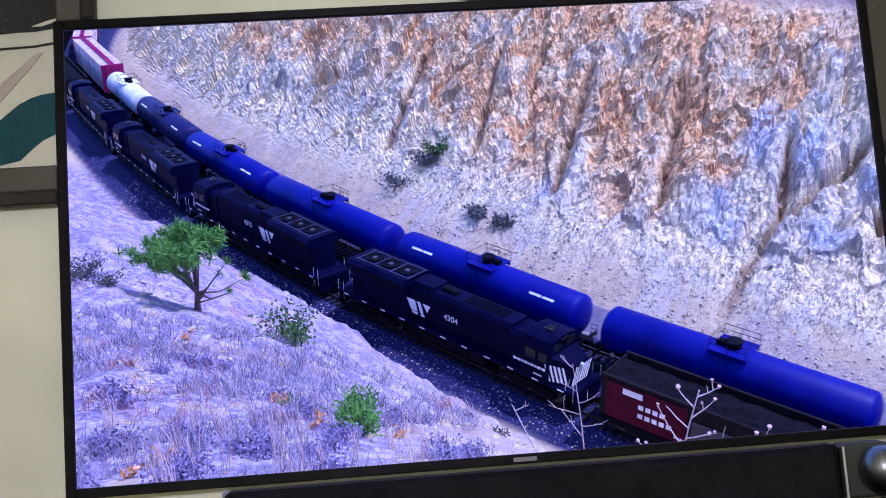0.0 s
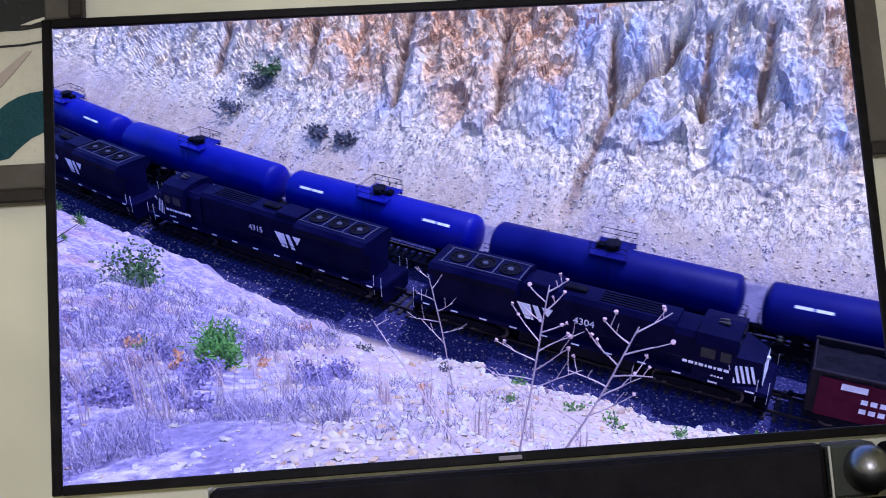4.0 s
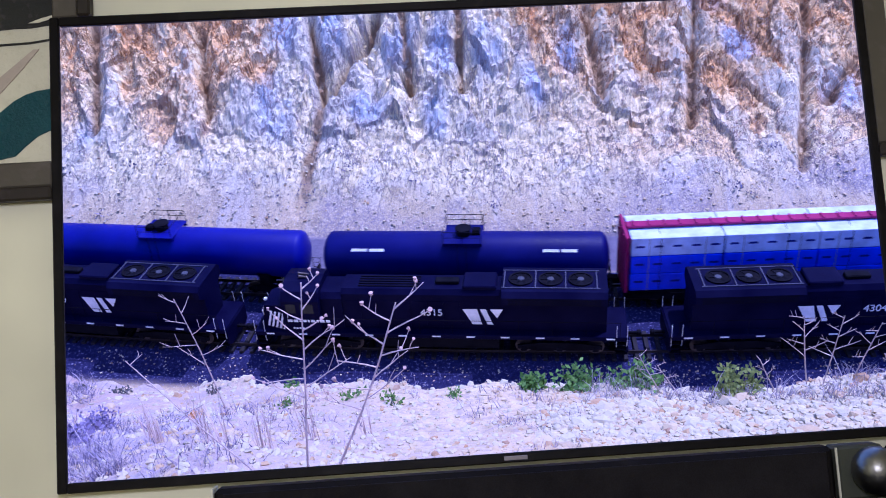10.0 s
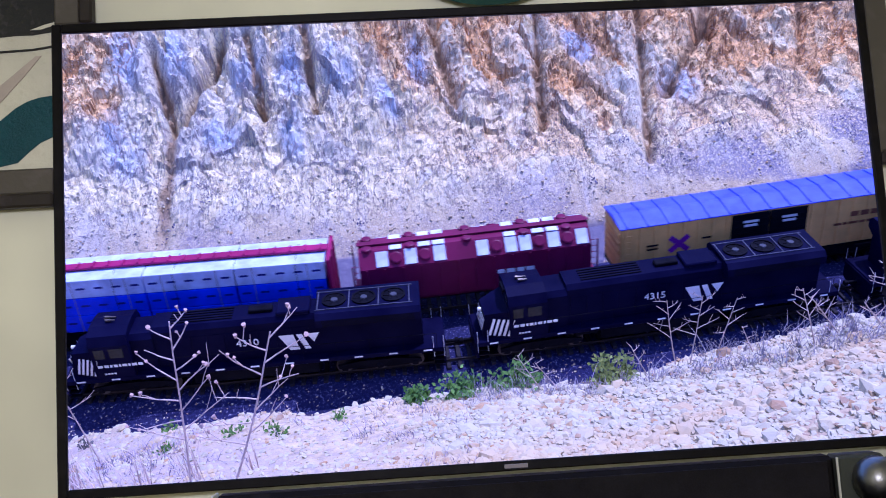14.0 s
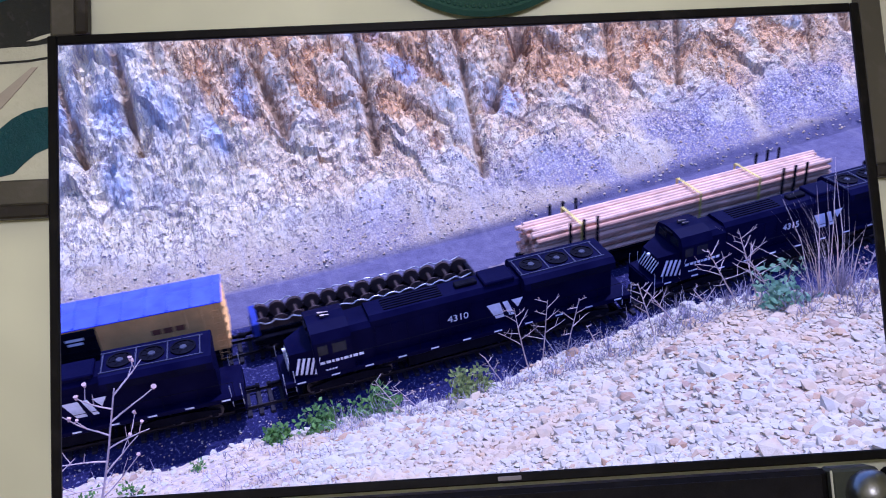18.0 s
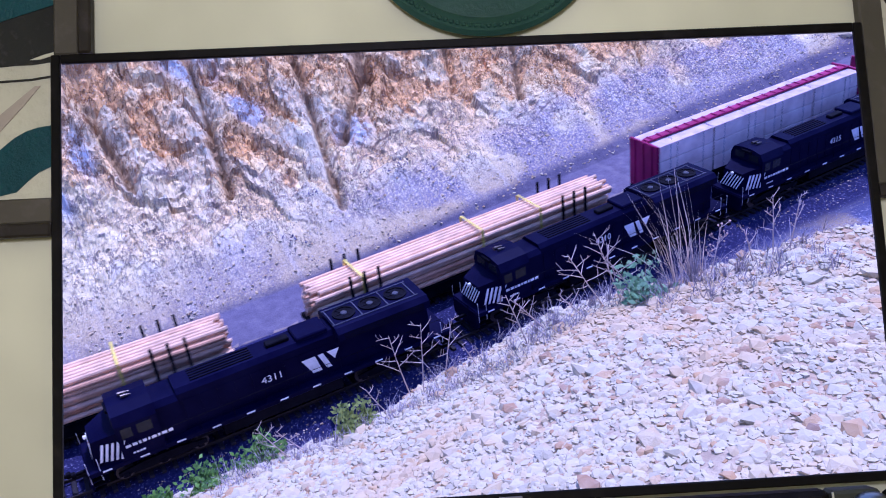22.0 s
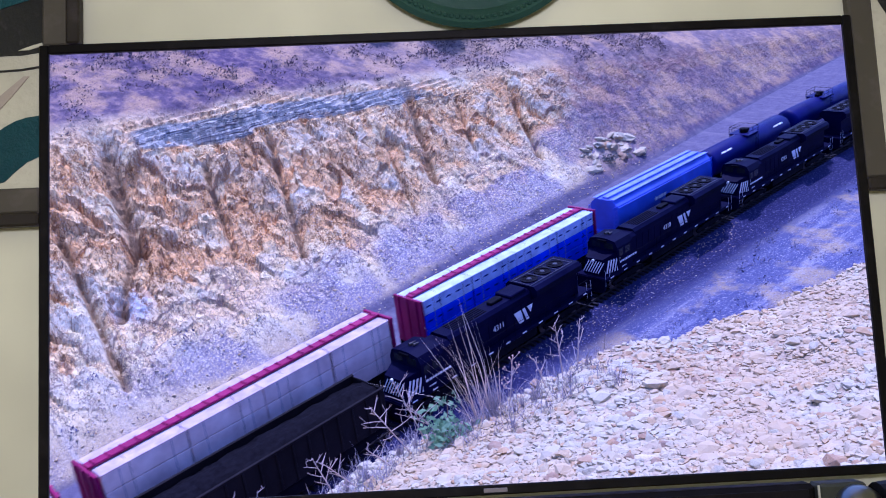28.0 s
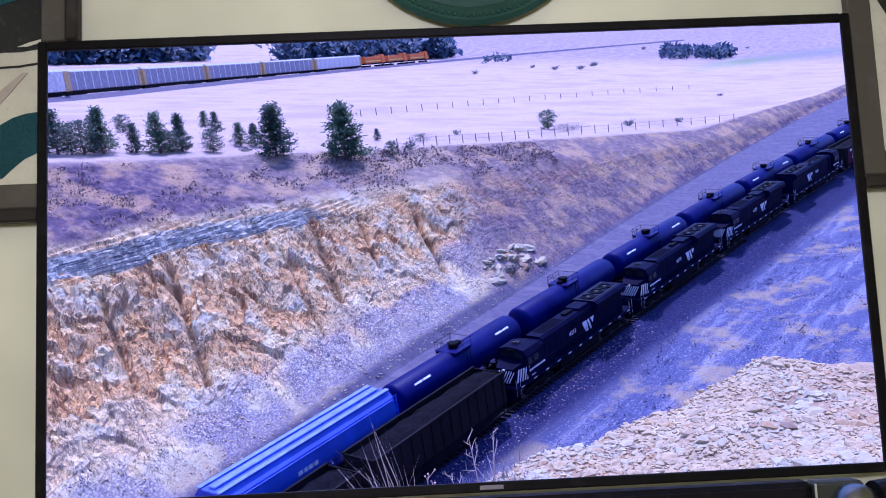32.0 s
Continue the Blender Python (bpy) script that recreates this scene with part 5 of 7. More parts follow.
def build_trains():
    for number, q, turned in (("4304", 21.0, 180), ("4315", -1.7, 0), ("4310", -23.9, 0), ("4311", -46.5, 0)):
        engine = locomotive(number)
        engine.scale = (1, 1, 0.95)
        CARS.append((engine, "near", q, turned))
    g = gondola("maroon open hopper car with white block markings behind locomotive", RUST, 16.0, blocks=WHITE)
    CARS.append((g, "near", 21.0 + 19.9, 0))
    h = gondola("dull grey open hopper car of dark ore", GREYCAR, 16.0)
    CARS.append((h, "near", 21.0 + 37.0, 0))
    k = gondola("dark rusty ribbed hopper car heaped with ore", RUST, 15.4)
    CARS.append((k, "near", -46.5 - 19.6, 0))
    for i in range(1, 5):
        CARS.append((copy_thing(k, pose(0, 0, 0)), "near", -46.5 - 19.6 - 16.9 * i, 0))
    # the far train, from its leading end
    blue = tank_car("tank_car", "long blue tank car with black running gear", TANK_BLUE)
    short = tank_car("tank_car", "blue tank car, a little shorter than its neighbours", TANK_BLUE, 15.4)
    longest = tank_car("tank_car", "very long bright blue tank car with a railed platform", TANK_BLUE, 18.8)
    navy = tank_car("tank_car", "navy blue tank car with pale tags", TANK_NAVY, 15.7)
    trail = tank_car("tank_car", "long navy blue tank car with a railed platform", TANK_NAVY, 17.2)
    CARS.extend([(blue, "far", -70.6, 0), (short, "far", 1.3, 0), (longest, "far", 53.55, 180), (navy, "far", 18.1, 180), (trail, "far", 72.85, 0)])
    for q, turned in ((-52.7, 180), (-34.6, 0), (-16.15, 180)):
        CARS.append((copy_thing(blue, pose(0, 0, 0)), "far", q, turned))
    CARS.append((copy_thing(navy, pose(0, 0, 0)), "far", 35.05, 0))
    for i in range(7):
        CARS.append((copy_thing(trail, pose(0, 0, 0)), "far", 314.6 + 18.3 * i, 180 * (i % 2)))
    CARS.append((tank_car("tank_car", "dark navy tank car coupled between blue and white tanks", TANK_DARK), "far", -88.6, 0))
    CARS.append((tank_car("tank_car", "white tank car with a dark band near its end", TANK_WHITE, 14.0), "far", -105.2, 0))
    w = centre_beam("centre-beam car of white wrapped lumber under maroon top chord", MAROON, WRAP_WHITE, paint("pinkish top wrap", (0.52, 0.40, 0.44), 0.6, wear=0.25))
    CARS.append((w, "far", 225.6, 0))
    for q in (249.9, -124.8, -148.6):
        CARS.append((copy_thing(w, pose(0, 0, 0)), "far", q, 0))
    b = centre_beam("centre-beam car of blue wrapped lumber with pale tops", MAROON, WRAP_BLUE, PALE_CAP, 21.7, marks=DARK_PRINT)
    CARS.append((b, "far", 93.3, 0))
    CARS.append((copy_thing(b, pose(0, 0, 0)), "far", 274.6, 0))
    CARS.append((covered_hopper("crimson covered hopper with pale blue roof panels", RED, PALE_PANEL), "far", 112.8, 0))
    CARS.append((box_car("buff yellow boxcar with black doors and bright blue roof", YELLOW, ROOF_BLUE, SOOT, emblem=paint("purple emblem paint", (0.22, 0.02, 0.30), 0.5)), "far", 130.7, 0))
    CARS.append((wheel_flat(), "far", 148.4, 0))
    a = log_flat()
    CARS.append((a, "far", 170.6, 0))
    CARS.append((log_flat(seed=5), "far", 198.8, 0))
    CARS.append((covered_hopper("light blue round-sided covered hopper with long roof trough", HOPPER_BLUE, paint("light blue roof walk", (0.22, 0.27, 0.72), 0.5, wear=0.15), 17.4, True), "far", 296.8, 0))


build_trains()

# ---- the room: television and the wall round it, in the television's own space (x right, y away, z up) ----
ROOM = []
TV_W, TV_H, RIM_W = 1.209, 0.6650, 0.0140


def ring(geo, w, h, b, y0, y1):
    """A frame round an opening w by h, its bars b wide, from y0 to y1."""
    for sx in (-1, 1):
        geo.box((sx * (w / 2 + b / 2), (y0 + y1) / 2, 0), (b, y1 - y0, h + 2 * b), 0.002)
    for sz in (-1, 1):
        geo.box((0, (y0 + y1) / 2, sz * (h / 2 + b / 2)), (w, y1 - y0, b), 0.002)
    return geo


def arc_band(geo, cx, cz, r0, r1, a0, a1, y, n=24, squash=1.0):
    """A flat curved stroke."""
    vs = []
    for k in range(n + 1):
        a = radians(lerp(a0, a1, k / n))
        w = 0.06 * math.sin(k * 1.7) * (r1 - r0)
        for r in (r0 + w, r1 - w):
            vs.append((cx + math.cos(a) * r, y, cz + math.sin(a) * r * squash))
    return geo.put(vs, [(2 * k, 2 * k + 1, 2 * k + 3, 2 * k + 2) for k in range(n)])


def build_room():
    black = paint("black television plastic", (0.004, 0.0035, 0.0025), 0.45, wear=0.05, shine=0.1)
    tv = thing("television", "large flat television with a thin black rim, playing", "television")
    part("rim", ring(Geo(), TV_W, TV_H, RIM_W, -0.012, -0.004), black, tv)
    part("logo_plate", Geo().box((0.03, -0.0135, -TV_H / 2 - 0.007), (0.034, 0.003, 0.006), 0.001), paint("grey badge", (0.22, 0.20, 0.19), 0.4), tv)
    ROOM.append(tv)
    # wall with the opening in it
    wall = Geo()
    W, H = 3.4, 2.6
    ow, oh = TV_W + 2 * RIM_W - 0.003, TV_H + 2 * RIM_W - 0.003
    cream = paint("cream wall paint", (0.60, 0.60, 0.36), 0.9, wear=0.02, scale=5, dirt=(0.55, 0.54, 0.32), grain=0.02, shine=0.2)
    # four sides round the opening, which widens towards its back
    x0, x1, z0, z1, wide = ow / 2, W / 2, oh / 2, H / 2, 0.03
    for sx in (-1, 1):
        wall.put([(sx * x0, 0.014, -z0), (sx * x1, 0.014, -z1), (sx * x1, 0.014, z1), (sx * x0, 0.014, z0),
                  (sx * (x0 + wide), 0.030, -z0 - wide), (sx * x1, 0.030, -z1), (sx * x1, 0.030, z1), (sx * (x0 + wide), 0.030, z0 + wide)],
                 [(0, 1, 2, 3), (4, 7, 6, 5), (0, 3, 7, 4), (1, 5, 6, 2), (0, 4, 5, 1), (3, 2, 6, 7)])
    for sz in (-1, 1):
        wall.put([(-x0, 0.014, sz * z0), (-x1, 0.014, sz * z1), (x1, 0.014, sz * z1), (x0, 0.014, sz * z0),
                  (-x0 - wide, 0.030, sz * (z0 + wide)), (-x1, 0.030, sz * z1), (x1, 0.030, sz * z1), (x0 + wide, 0.030, sz * (z0 + wide))],
                 [(0, 1, 2, 3), (4, 7, 6, 5), (0, 3, 7, 4), (1, 5, 6, 2), (0, 4, 5, 1), (3, 2, 6, 7)])
    w = new("wall", wall.mesh("wall", cream))
    tagged(w, "cream painted room wall behind the television", "wall", kind="structure")
    ROOM.append(w)
    # plain unseen shell closing the room behind the viewer, added to keep daylight out
    shell = (("wall_left", (-W / 2 - 0.03, -1.255, 0), (0.06, 2.59, H)), ("wall_right", (W / 2 + 0.03, -1.255, 0), (0.06, 2.59, H)), ("wall_back", (0, -2.58, 0), (W + 0.12, 0.06, H)),
             ("ceiling", (0, -1.28, H / 2 + 0.03), (W + 0.12, 2.66, 0.06)), ("floor", (0, -1.28, -H / 2 - 0.03), (W + 0.12, 2.66, 0.06)))
    for name, c, size in shell:
        o = new(name, Geo().box(c, size).mesh(name, cream if name != "floor" else paint("brown floor boards", (0.20, 0.12, 0.07), 0.6)))
        tagged(o, "plain cream painted %s of the room" % name.split("_")[0] if name != "floor" else "unseen plain brown floor added to keep daylight out", name.split("_")[0], kind="structure")
        ROOM.append(o)
    # paintings, each partly behind the television
    outer = paint("dark brown frame wood", (0.022, 0.018, 0.010), 0.5, wear=0.2)
    inner = paint("taupe frame slip", (0.075, 0.068, 0.04), 0.5, wear=0.2)
    canvas = paint("cream painted canvas", (0.50, 0.49, 0.30), 0.8, wear=0.35, scale=9, dirt=(0.30, 0.28, 0.16), grain=0.25)
    teal = paint("deep teal brush paint", (0.006, 0.050, 0.050), 0.5, wear=0.35, scale=14, dirt=(0.012, 0.085, 0.085), grain=0.4)
    ink = paint("black brush paint", (0.016, 0.017, 0.011), 0.6, wear=0.2, scale=10)
    grey = paint("grey brush wash", (0.34, 0.30, 0.20), 0.8, wear=0.3, scale=12)
    for side in (-1, 1):
        edge = -0.558 if side < 0 else 0.598          # the bar beside the television
        low = 0.074 if side < 0 else 0.072
        tv_edge = side * (TV_W / 2 + RIM_W + 0.0005)
        p = thing("painting", "abstract teal and black brush painting in dark frame" if side < 0 else "framed dark abstract painting beside the television", "painting", "paintings on the wall")
        far = edge + side * 0.62
        top = low + 0.84
        over = TV_H / 2 + RIM_W + 0.001               # above the television the bar is in sight
        for k, (b0, b1, m, y) in enumerate(((0.0, 0.020, outer, -0.004), (0.020, 0.058, inner, 0.003))):
            x0, x1 = edge + side * b0, edge + side * b1
            start = over if side < 0 else low + b0
            if side > 0:
                x0 = max(x0, tv_edge)
            if abs(x1 - x0) > 0.001 and (side < 0 or x1 > tv_edge):
                part("frame_stile", Geo().box(((x0 + x1) / 2, y, (start + top) / 2), (abs(x1 - x0), 0.02, top - start), 0.003), m, p)
            z0, z1 = low + b0, low + b1
            xe = min(edge + side * b0, tv_edge) if side < 0 else max(edge + side * b1, tv_edge)
            part("frame_rail", Geo().box(((xe + far) / 2, y, (z0 + z1) / 2), (abs(far - xe), 0.02, z1 - z0), 0.003), m, p)
        x_in = min(edge + side * 0.058, tv_edge) if side < 0 else edge + side * 0.058
        part("canvas", Geo().box(((x_in + far) / 2, 0.010, (low + 0.058 + top) / 2), (abs(far - x_in), 0.006, top - low - 0.058)), canvas, p)
        if side < 0:
            sweep = [(far, 0.150), (-0.90, 0.170), (-0.80, 0.140), (-0.718, 0.194), (-0.677, 0.227), (-0.660, 0.236), (-0.643, 0.241), (x_in, 0.244), (x_in, 0.183), (-0.643, 0.1725), (-0.660, 0.159), (-0.676, 0.144), (-0.717, 0.136), (-0.80, 0.134), (far, 0.134)]
            part("brush_stroke", Geo().prism(sweep, 0.0045, 0.0068, "y"), teal, p, "deep teal curved brush stroke")
            block = [(far, 0.330), (-0.74, 0.334), (-0.677, 0.338), (-0.652, 0.338), (x_in, 0.342), (x_in, 0.62), (far, 0.62)]
            part("brush_stroke", Geo().prism(block, 0.0045, 0.0068, "y"), ink, p, "broad black brush stroke")
            part("brush_stroke", Geo().prism([(-0.72, 0.40), (x_in, 0.43), (x_in, 0.47), (-0.74, 0.445)], 0.0030, 0.0044, "y"), teal, p)
            part("brush_stroke", Geo().prism([(-0.655, 0.345), (-0.635, 0.352), (x_in, 0.356), (x_in, 0.351), (-0.64, 0.345)], 0.0030, 0.0044, "y"), canvas, p)
            part("brush_stroke", Geo().prism([(far, 0.305), (-0.70, 0.312), (-0.652, 0.3137), (x_in, 0.318), (x_in, 0.321), (-0.652, 0.3165), (-0.70, 0.315), (far, 0.310)], 0.0045, 0.0068, "y"), ink, p)
            part("brush_stroke", Geo().prism([(-0.72, 0.215), (-0.665, 0.275), (-0.640, 0.305), (-0.648, 0.305), (-0.70, 0.262)], 0.0050, 0.0072, "y"), grey, p)
        else:
            part("brush_stroke", arc_band(Geo(), 0.80, 0.40, 0.03, 0.13, 20, 300, 0.0065), ink, p)
            part("brush_stroke", arc_band(Geo(), 0.78, 0.24, 0.02, 0.08, 0, 200, 0.0065), teal, p)
        ROOM.append(p)
    # plate above the television
    green = paint("dark green glazed plate", (0.020, 0.058, 0.036), 0.4, wear=0.2, scale=14, dirt=(0.035, 0.085, 0.05), shine=0.15)
    pl = thing("wall_plate", "round dark green wall plate with a beaded rim", "plate")
    at = pose(0.040, 0.0, 0.547)
    part("dish", Geo().lathe([(0.012, 0.02), (0.010, 0.085), (0.004, 0.098), (-0.004, 0.108), (-0.002, 0.166), (-0.010, 0.175), (-0.014, 0.191), (-0.008, 0.198), (0.012, 0.186)], 72, "y", at), green, pl, smooth=True)
    bm = bmesh.new()
    bmesh.ops.create_icosphere(bm, subdivisions=1, radius=0.0048)
    bead_mesh = bpy.data.meshes.new("bead")
    bm.to_mesh(bead_mesh)
    bm.free()
    bead_mesh.materials.append(green)
    for k in range(120):
        b = new("bead", bead_mesh)
        b.parent = pl
        a = 2 * math.pi * k / 120
        b.matrix_basis = at @ pose(math.cos(a) * 0.183, -0.0115, math.sin(a) * 0.183)
    ROOM.append(pl)
    # below the television
    dark = paint("black-brown console lacquer", (0.0025, 0.0018, 0.0012), 0.5, wear=0.05, shine=0.1)
    c = thing("media_console", "black-brown console top below the television", "console")
    part("console_top", Geo().box((0.46, -0.12, -0.455), (1.74, 0.27, 0.03), 0.004), dark, c)
    part("console_front", Geo().box((0.46, -0.10, -0.62), (1.70, 0.22, 0.29), 0.004), dark, c)
    ROOM.append(c)
    s = thing("sound_bar", "long black sound bar standing on the console", "speaker")
    part("cabinet", Geo().box((0.045, -0.012, -0.394), (0.885, 0.036, 0.083), 0.006), dark, s)
    part("grille", Geo().box((0.045, -0.032, -0.394), (0.86, 0.004, 0.070), 0.001), paint("black speaker cloth", (0.005, 0.004, 0.0035), 0.9, wear=0.2, scale=60, dirt=(0.008, 0.007, 0.006)), s)
    part("end_cap", Geo().box((-0.400, -0.012, -0.394), (0.004, 0.038, 0.085), 0.001), paint("pale end trim", (0.5, 0.5, 0.34), 0.4), s)
    ROOM.append(s)
    k = thing("small_speaker", "small grey speaker box with a chrome dome", "speaker")
    part("box", Geo().box((0.527, -0.010, -0.392), (0.070, 0.040, 0.076), 0.004), paint("dull green-grey plastic", (0.045, 0.05, 0.03), 0.5), k)
    part("edge_trim", Geo().box((0.4905, -0.031, -0.392), (0.003, 0.002, 0.074)), paint("pale end trim", (0.5, 0.5, 0.34), 0.4), k)
    dome = Geo().lathe([(-0.034 * math.cos(a), 0.034 * math.sin(a) + 0.0002) for a in np.linspace(0, math.pi, 13)], 24, "y", pose(0.540, -0.045, -0.388))
    part("chrome_dome", dome, paint("brushed chrome", (0.20, 0.20, 0.16), 0.35, 1.0, wear=0.1), k, smooth=True)
    part("dark_shade", Geo().lathe([(-0.03, 0.036), (0.0, 0.039), (0.03, 0.036)], 20, "x", pose(0.597, -0.045, -0.388)), black, k)
    ROOM.append(k)


build_room()


# ---- plants and stones ----
def spot(az, r, sink=0.0):
    x, y = r * math.sin(radians(az)), r * math.cos(radians(az))
    return Vector((x, y, height(x, y) - sink))


TWIG = paint("pale dry twig bark", (0.56, 0.44, 0.40), 0.8, wear=0.3, scale=20, dirt=(0.25, 0.16, 0.15))
BUD = paint("pinkish seed head", (0.50, 0.34, 0.29), 0.8, wear=0.3, scale=30)
BARK = paint("grey-brown bark", (0.14, 0.10, 0.08), 0.9, wear=0.4, scale=8)
NEEDLE = leaf_mat("pine needles", (0.035, 0.13, 0.010), (0.17, 0.40, 0.04))
LEAF = leaf_mat("shrub leaves", (0.035, 0.10, 0.012), (0.14, 0.27, 0.035))
DULL_LEAF = leaf_mat("dull sage leaves", (0.05, 0.055, 0.05), (0.14, 0.13, 0.13))
DARK_LEAF = leaf_mat("dark conifer foliage", (0.010, 0.030, 0.014), (0.035, 0.075, 0.03))
STRAW = leaf_mat("dry grass straw", (0.34, 0.24, 0.20), (0.62, 0.47, 0.42))
DARK_SHRUB = leaf_mat("dark bush leaves", (0.02, 0.055, 0.012), (0.09, 0.17, 0.03))
SAGE = leaf_mat("violet grey dry grass", (0.22, 0.19, 0.22), (0.46, 0.40, 0.44))


def stalk(p, d, length, rnd, bend=0.25, n=5):
    """A wavering path."""
    pts, d = [Vector(p)], Vector(d).normalized()
    for _ in range(n):
        d = (d + Vector((rnd.uniform(-1, 1), rnd.uniform(-1, 1), rnd.uniform(-0.5, 0.7))) * bend * 0.35).normalized()
        pts.append(pts[-1] + d * length / n)
    return pts


def dry_plant(base, tall, lean, seed, branches=8, buds=True, label="bare dry weed stem with pale seed heads on the slope", spread=0.42, thick=0.010):
    rnd = random.Random(seed)
    ob = thing("dry_weed", label, "plant", "dry weeds on the slope", Matrix.Translation(base))
    stem = stalk((0, 0, -0.05), (lean, 0.02, 1), tall, rnd, 0.09, 7)
    part("stem", Geo().tube(stem, [lerp(thick, thick * 0.45, i / 7) for i in range(8)], 6), TWIG, ob)
    side = 1
    for k in range(branches):
        f = lerp(0.45, 0.97, k / max(1, branches - 1))
        i = min(6, int(f * 7))
        p = stem[i].lerp(stem[i + 1], f * 7 - i)
        side = -side
        ln = tall * spread * (1.15 - f * 0.75) * rnd.uniform(0.7, 1.2)
        b = stalk(p, (side * rnd.uniform(0.6, 1.0), rnd.uniform(-0.5, 0.5), rnd.uniform(0.25, 0.8)), ln, rnd, 0.35, 4)
        br = part("branch", Geo().tube(b, [lerp(thick * 0.6, thick * 0.3, j / 4) for j in range(5)], 5), TWIG, ob)
        tips = [b[-1]]
        for j in (2, 3):
            if rnd.random() < 0.7:
                q = stalk(b[j], (side * rnd.uniform(-0.2, 0.8), rnd.uniform(-0.6, 0.6), rnd.uniform(0.5, 1)), ln * 0.4, rnd, 0.3, 2)
                part("twig", Geo().tube(q, [thick * 0.35, thick * 0.3, thick * 0.22], 4), TWIG, br)
                tips.append(q[-1])
        if buds:
            for q in tips:
                if rnd.random() < 0.75:
                    s = rnd.uniform(0.8, 1.35) * thick * 1.35
                    m = Matrix.Translation(q) @ Euler((rnd.uniform(-0.6, 0.6), rnd.uniform(-0.6, 0.6), 0)).to_matrix().to_4x4()
                    g = Geo().lathe([(-s * 0.8, s * 0.25), (-s * 0.2, s * 0.62), (s * 0.6, s * 0.72), (s * 1.1, s * 0.95), (s * 1.2, s * 0.3)], 7, "z", m)
                    part("seed_head", g, BUD, br)
    return ob


def pom(g, p, size, rnd, n=26, up=0.35):
    """One tuft of stiff needles, spreading all round from a twig's end."""
    for _ in range(n):
        q = Vector((rnd.gauss(0, 1), rnd.gauss(0, 1), rnd.gauss(0, 1) + up)).normalized()
        w = q.orthogonal().normalized() * size * 0.045
        e = p + q * size * rnd.uniform(0.75, 1.1)
        g.put([p - w, p + w, e + w * 0.35, e - w * 0.35], [(0, 1, 2, 3)])


def sapling(base):
    """The young pine on the slope: short forked trunk, crown of needle tufts to one side, bare limbs to the other."""
    rnd = random.Random(4)
    ob = thing("pine_sapling", "young green pine with a short forked leaning trunk", "tree", at=Matrix.Translation(base))
    trunk = [Vector(q) for q in ((0.0, 0, -0.25), (0.04, 0, 0.35), (0.10, 0, 0.85))]
    part("trunk", Geo().tube(trunk, [0.17, 0.13, 0.11], 10), BARK, ob, "short grey-brown trunk")
    crown = Geo()
    forks = ((-1.3, 0.1, 2.3), (-0.5, -0.7, 2.7), (-2.1, 0.5, 1.5), (0.05, 0.4, 3.3), (-0.9, 1.0, 2.6), (0.55, -0.3, 3.0), (-1.7, -0.6, 2.0), (-0.5, 0.2, 3.2))
    for fx, fy, fz in forks:
        top = Vector((fx, fy, fz + 0.3))
        mid = trunk[2].lerp(top, 0.5) + Vector((0.12, 0, 0.15))
        part("limb", Geo().tube([trunk[2], mid, top], [0.075, 0.055, 0.03], 7), BARK, ob)
        for k in range(7):
            start = mid.lerp(top, rnd.uniform(0.35, 1.0))
            a = rnd.uniform(0, 6.28)
            twig = stalk(start, (math.cos(a) * 1.1 - 0.15, math.sin(a), rnd.uniform(-0.1, 0.6)), rnd.uniform(0.6, 1.25), rnd, 0.4, 3)
            part("twig", Geo().tube(twig, [0.026, 0.020, 0.014, 0.009], 5), BARK, ob)
            for j in (1, 2, 3, 3):
                for _ in range(2):
                    q = twig[j] + Vector((rnd.gauss(0, 0.14), rnd.gauss(0, 0.14), rnd.gauss(0.05, 0.12)))
                    pom(crown, q, rnd.uniform(0.30, 0.46), rnd, 24)
    part("crown", crown, NEEDLE, ob)
    for k, (ex, ez, tuft) in enumerate(((2.0, 2.75, 0.30), (2.55, 1.95, 0.40), (2.15, 1.45, 0.26), (1.5, 2.1, 0.20), (1.0, 1.5, 0.0), (1.7, 1.1, 0.0))):
        end = Vector((ex, rnd.uniform(-0.4, 0.4), ez))
        mid = trunk[1].lerp(end, 0.5) + Vector((-0.1, 0, -0.08))
        part("bare_limb", Geo().tube([trunk[1 + k % 2], mid, end], [0.05, 0.032, 0.012], 6), BARK, ob, "bare grey limb")
        if tuft:
            tip = Geo()
            for _ in range(3):
                pom(tip, end + Vector((rnd.gauss(0, 0.06), rnd.gauss(0, 0.06), rnd.gauss(0, 0.06))), tuft, rnd, 18, 0.8)
            part("needle_tip", tip, LEAF, ob, "yellow-green needle tip")
    return ob


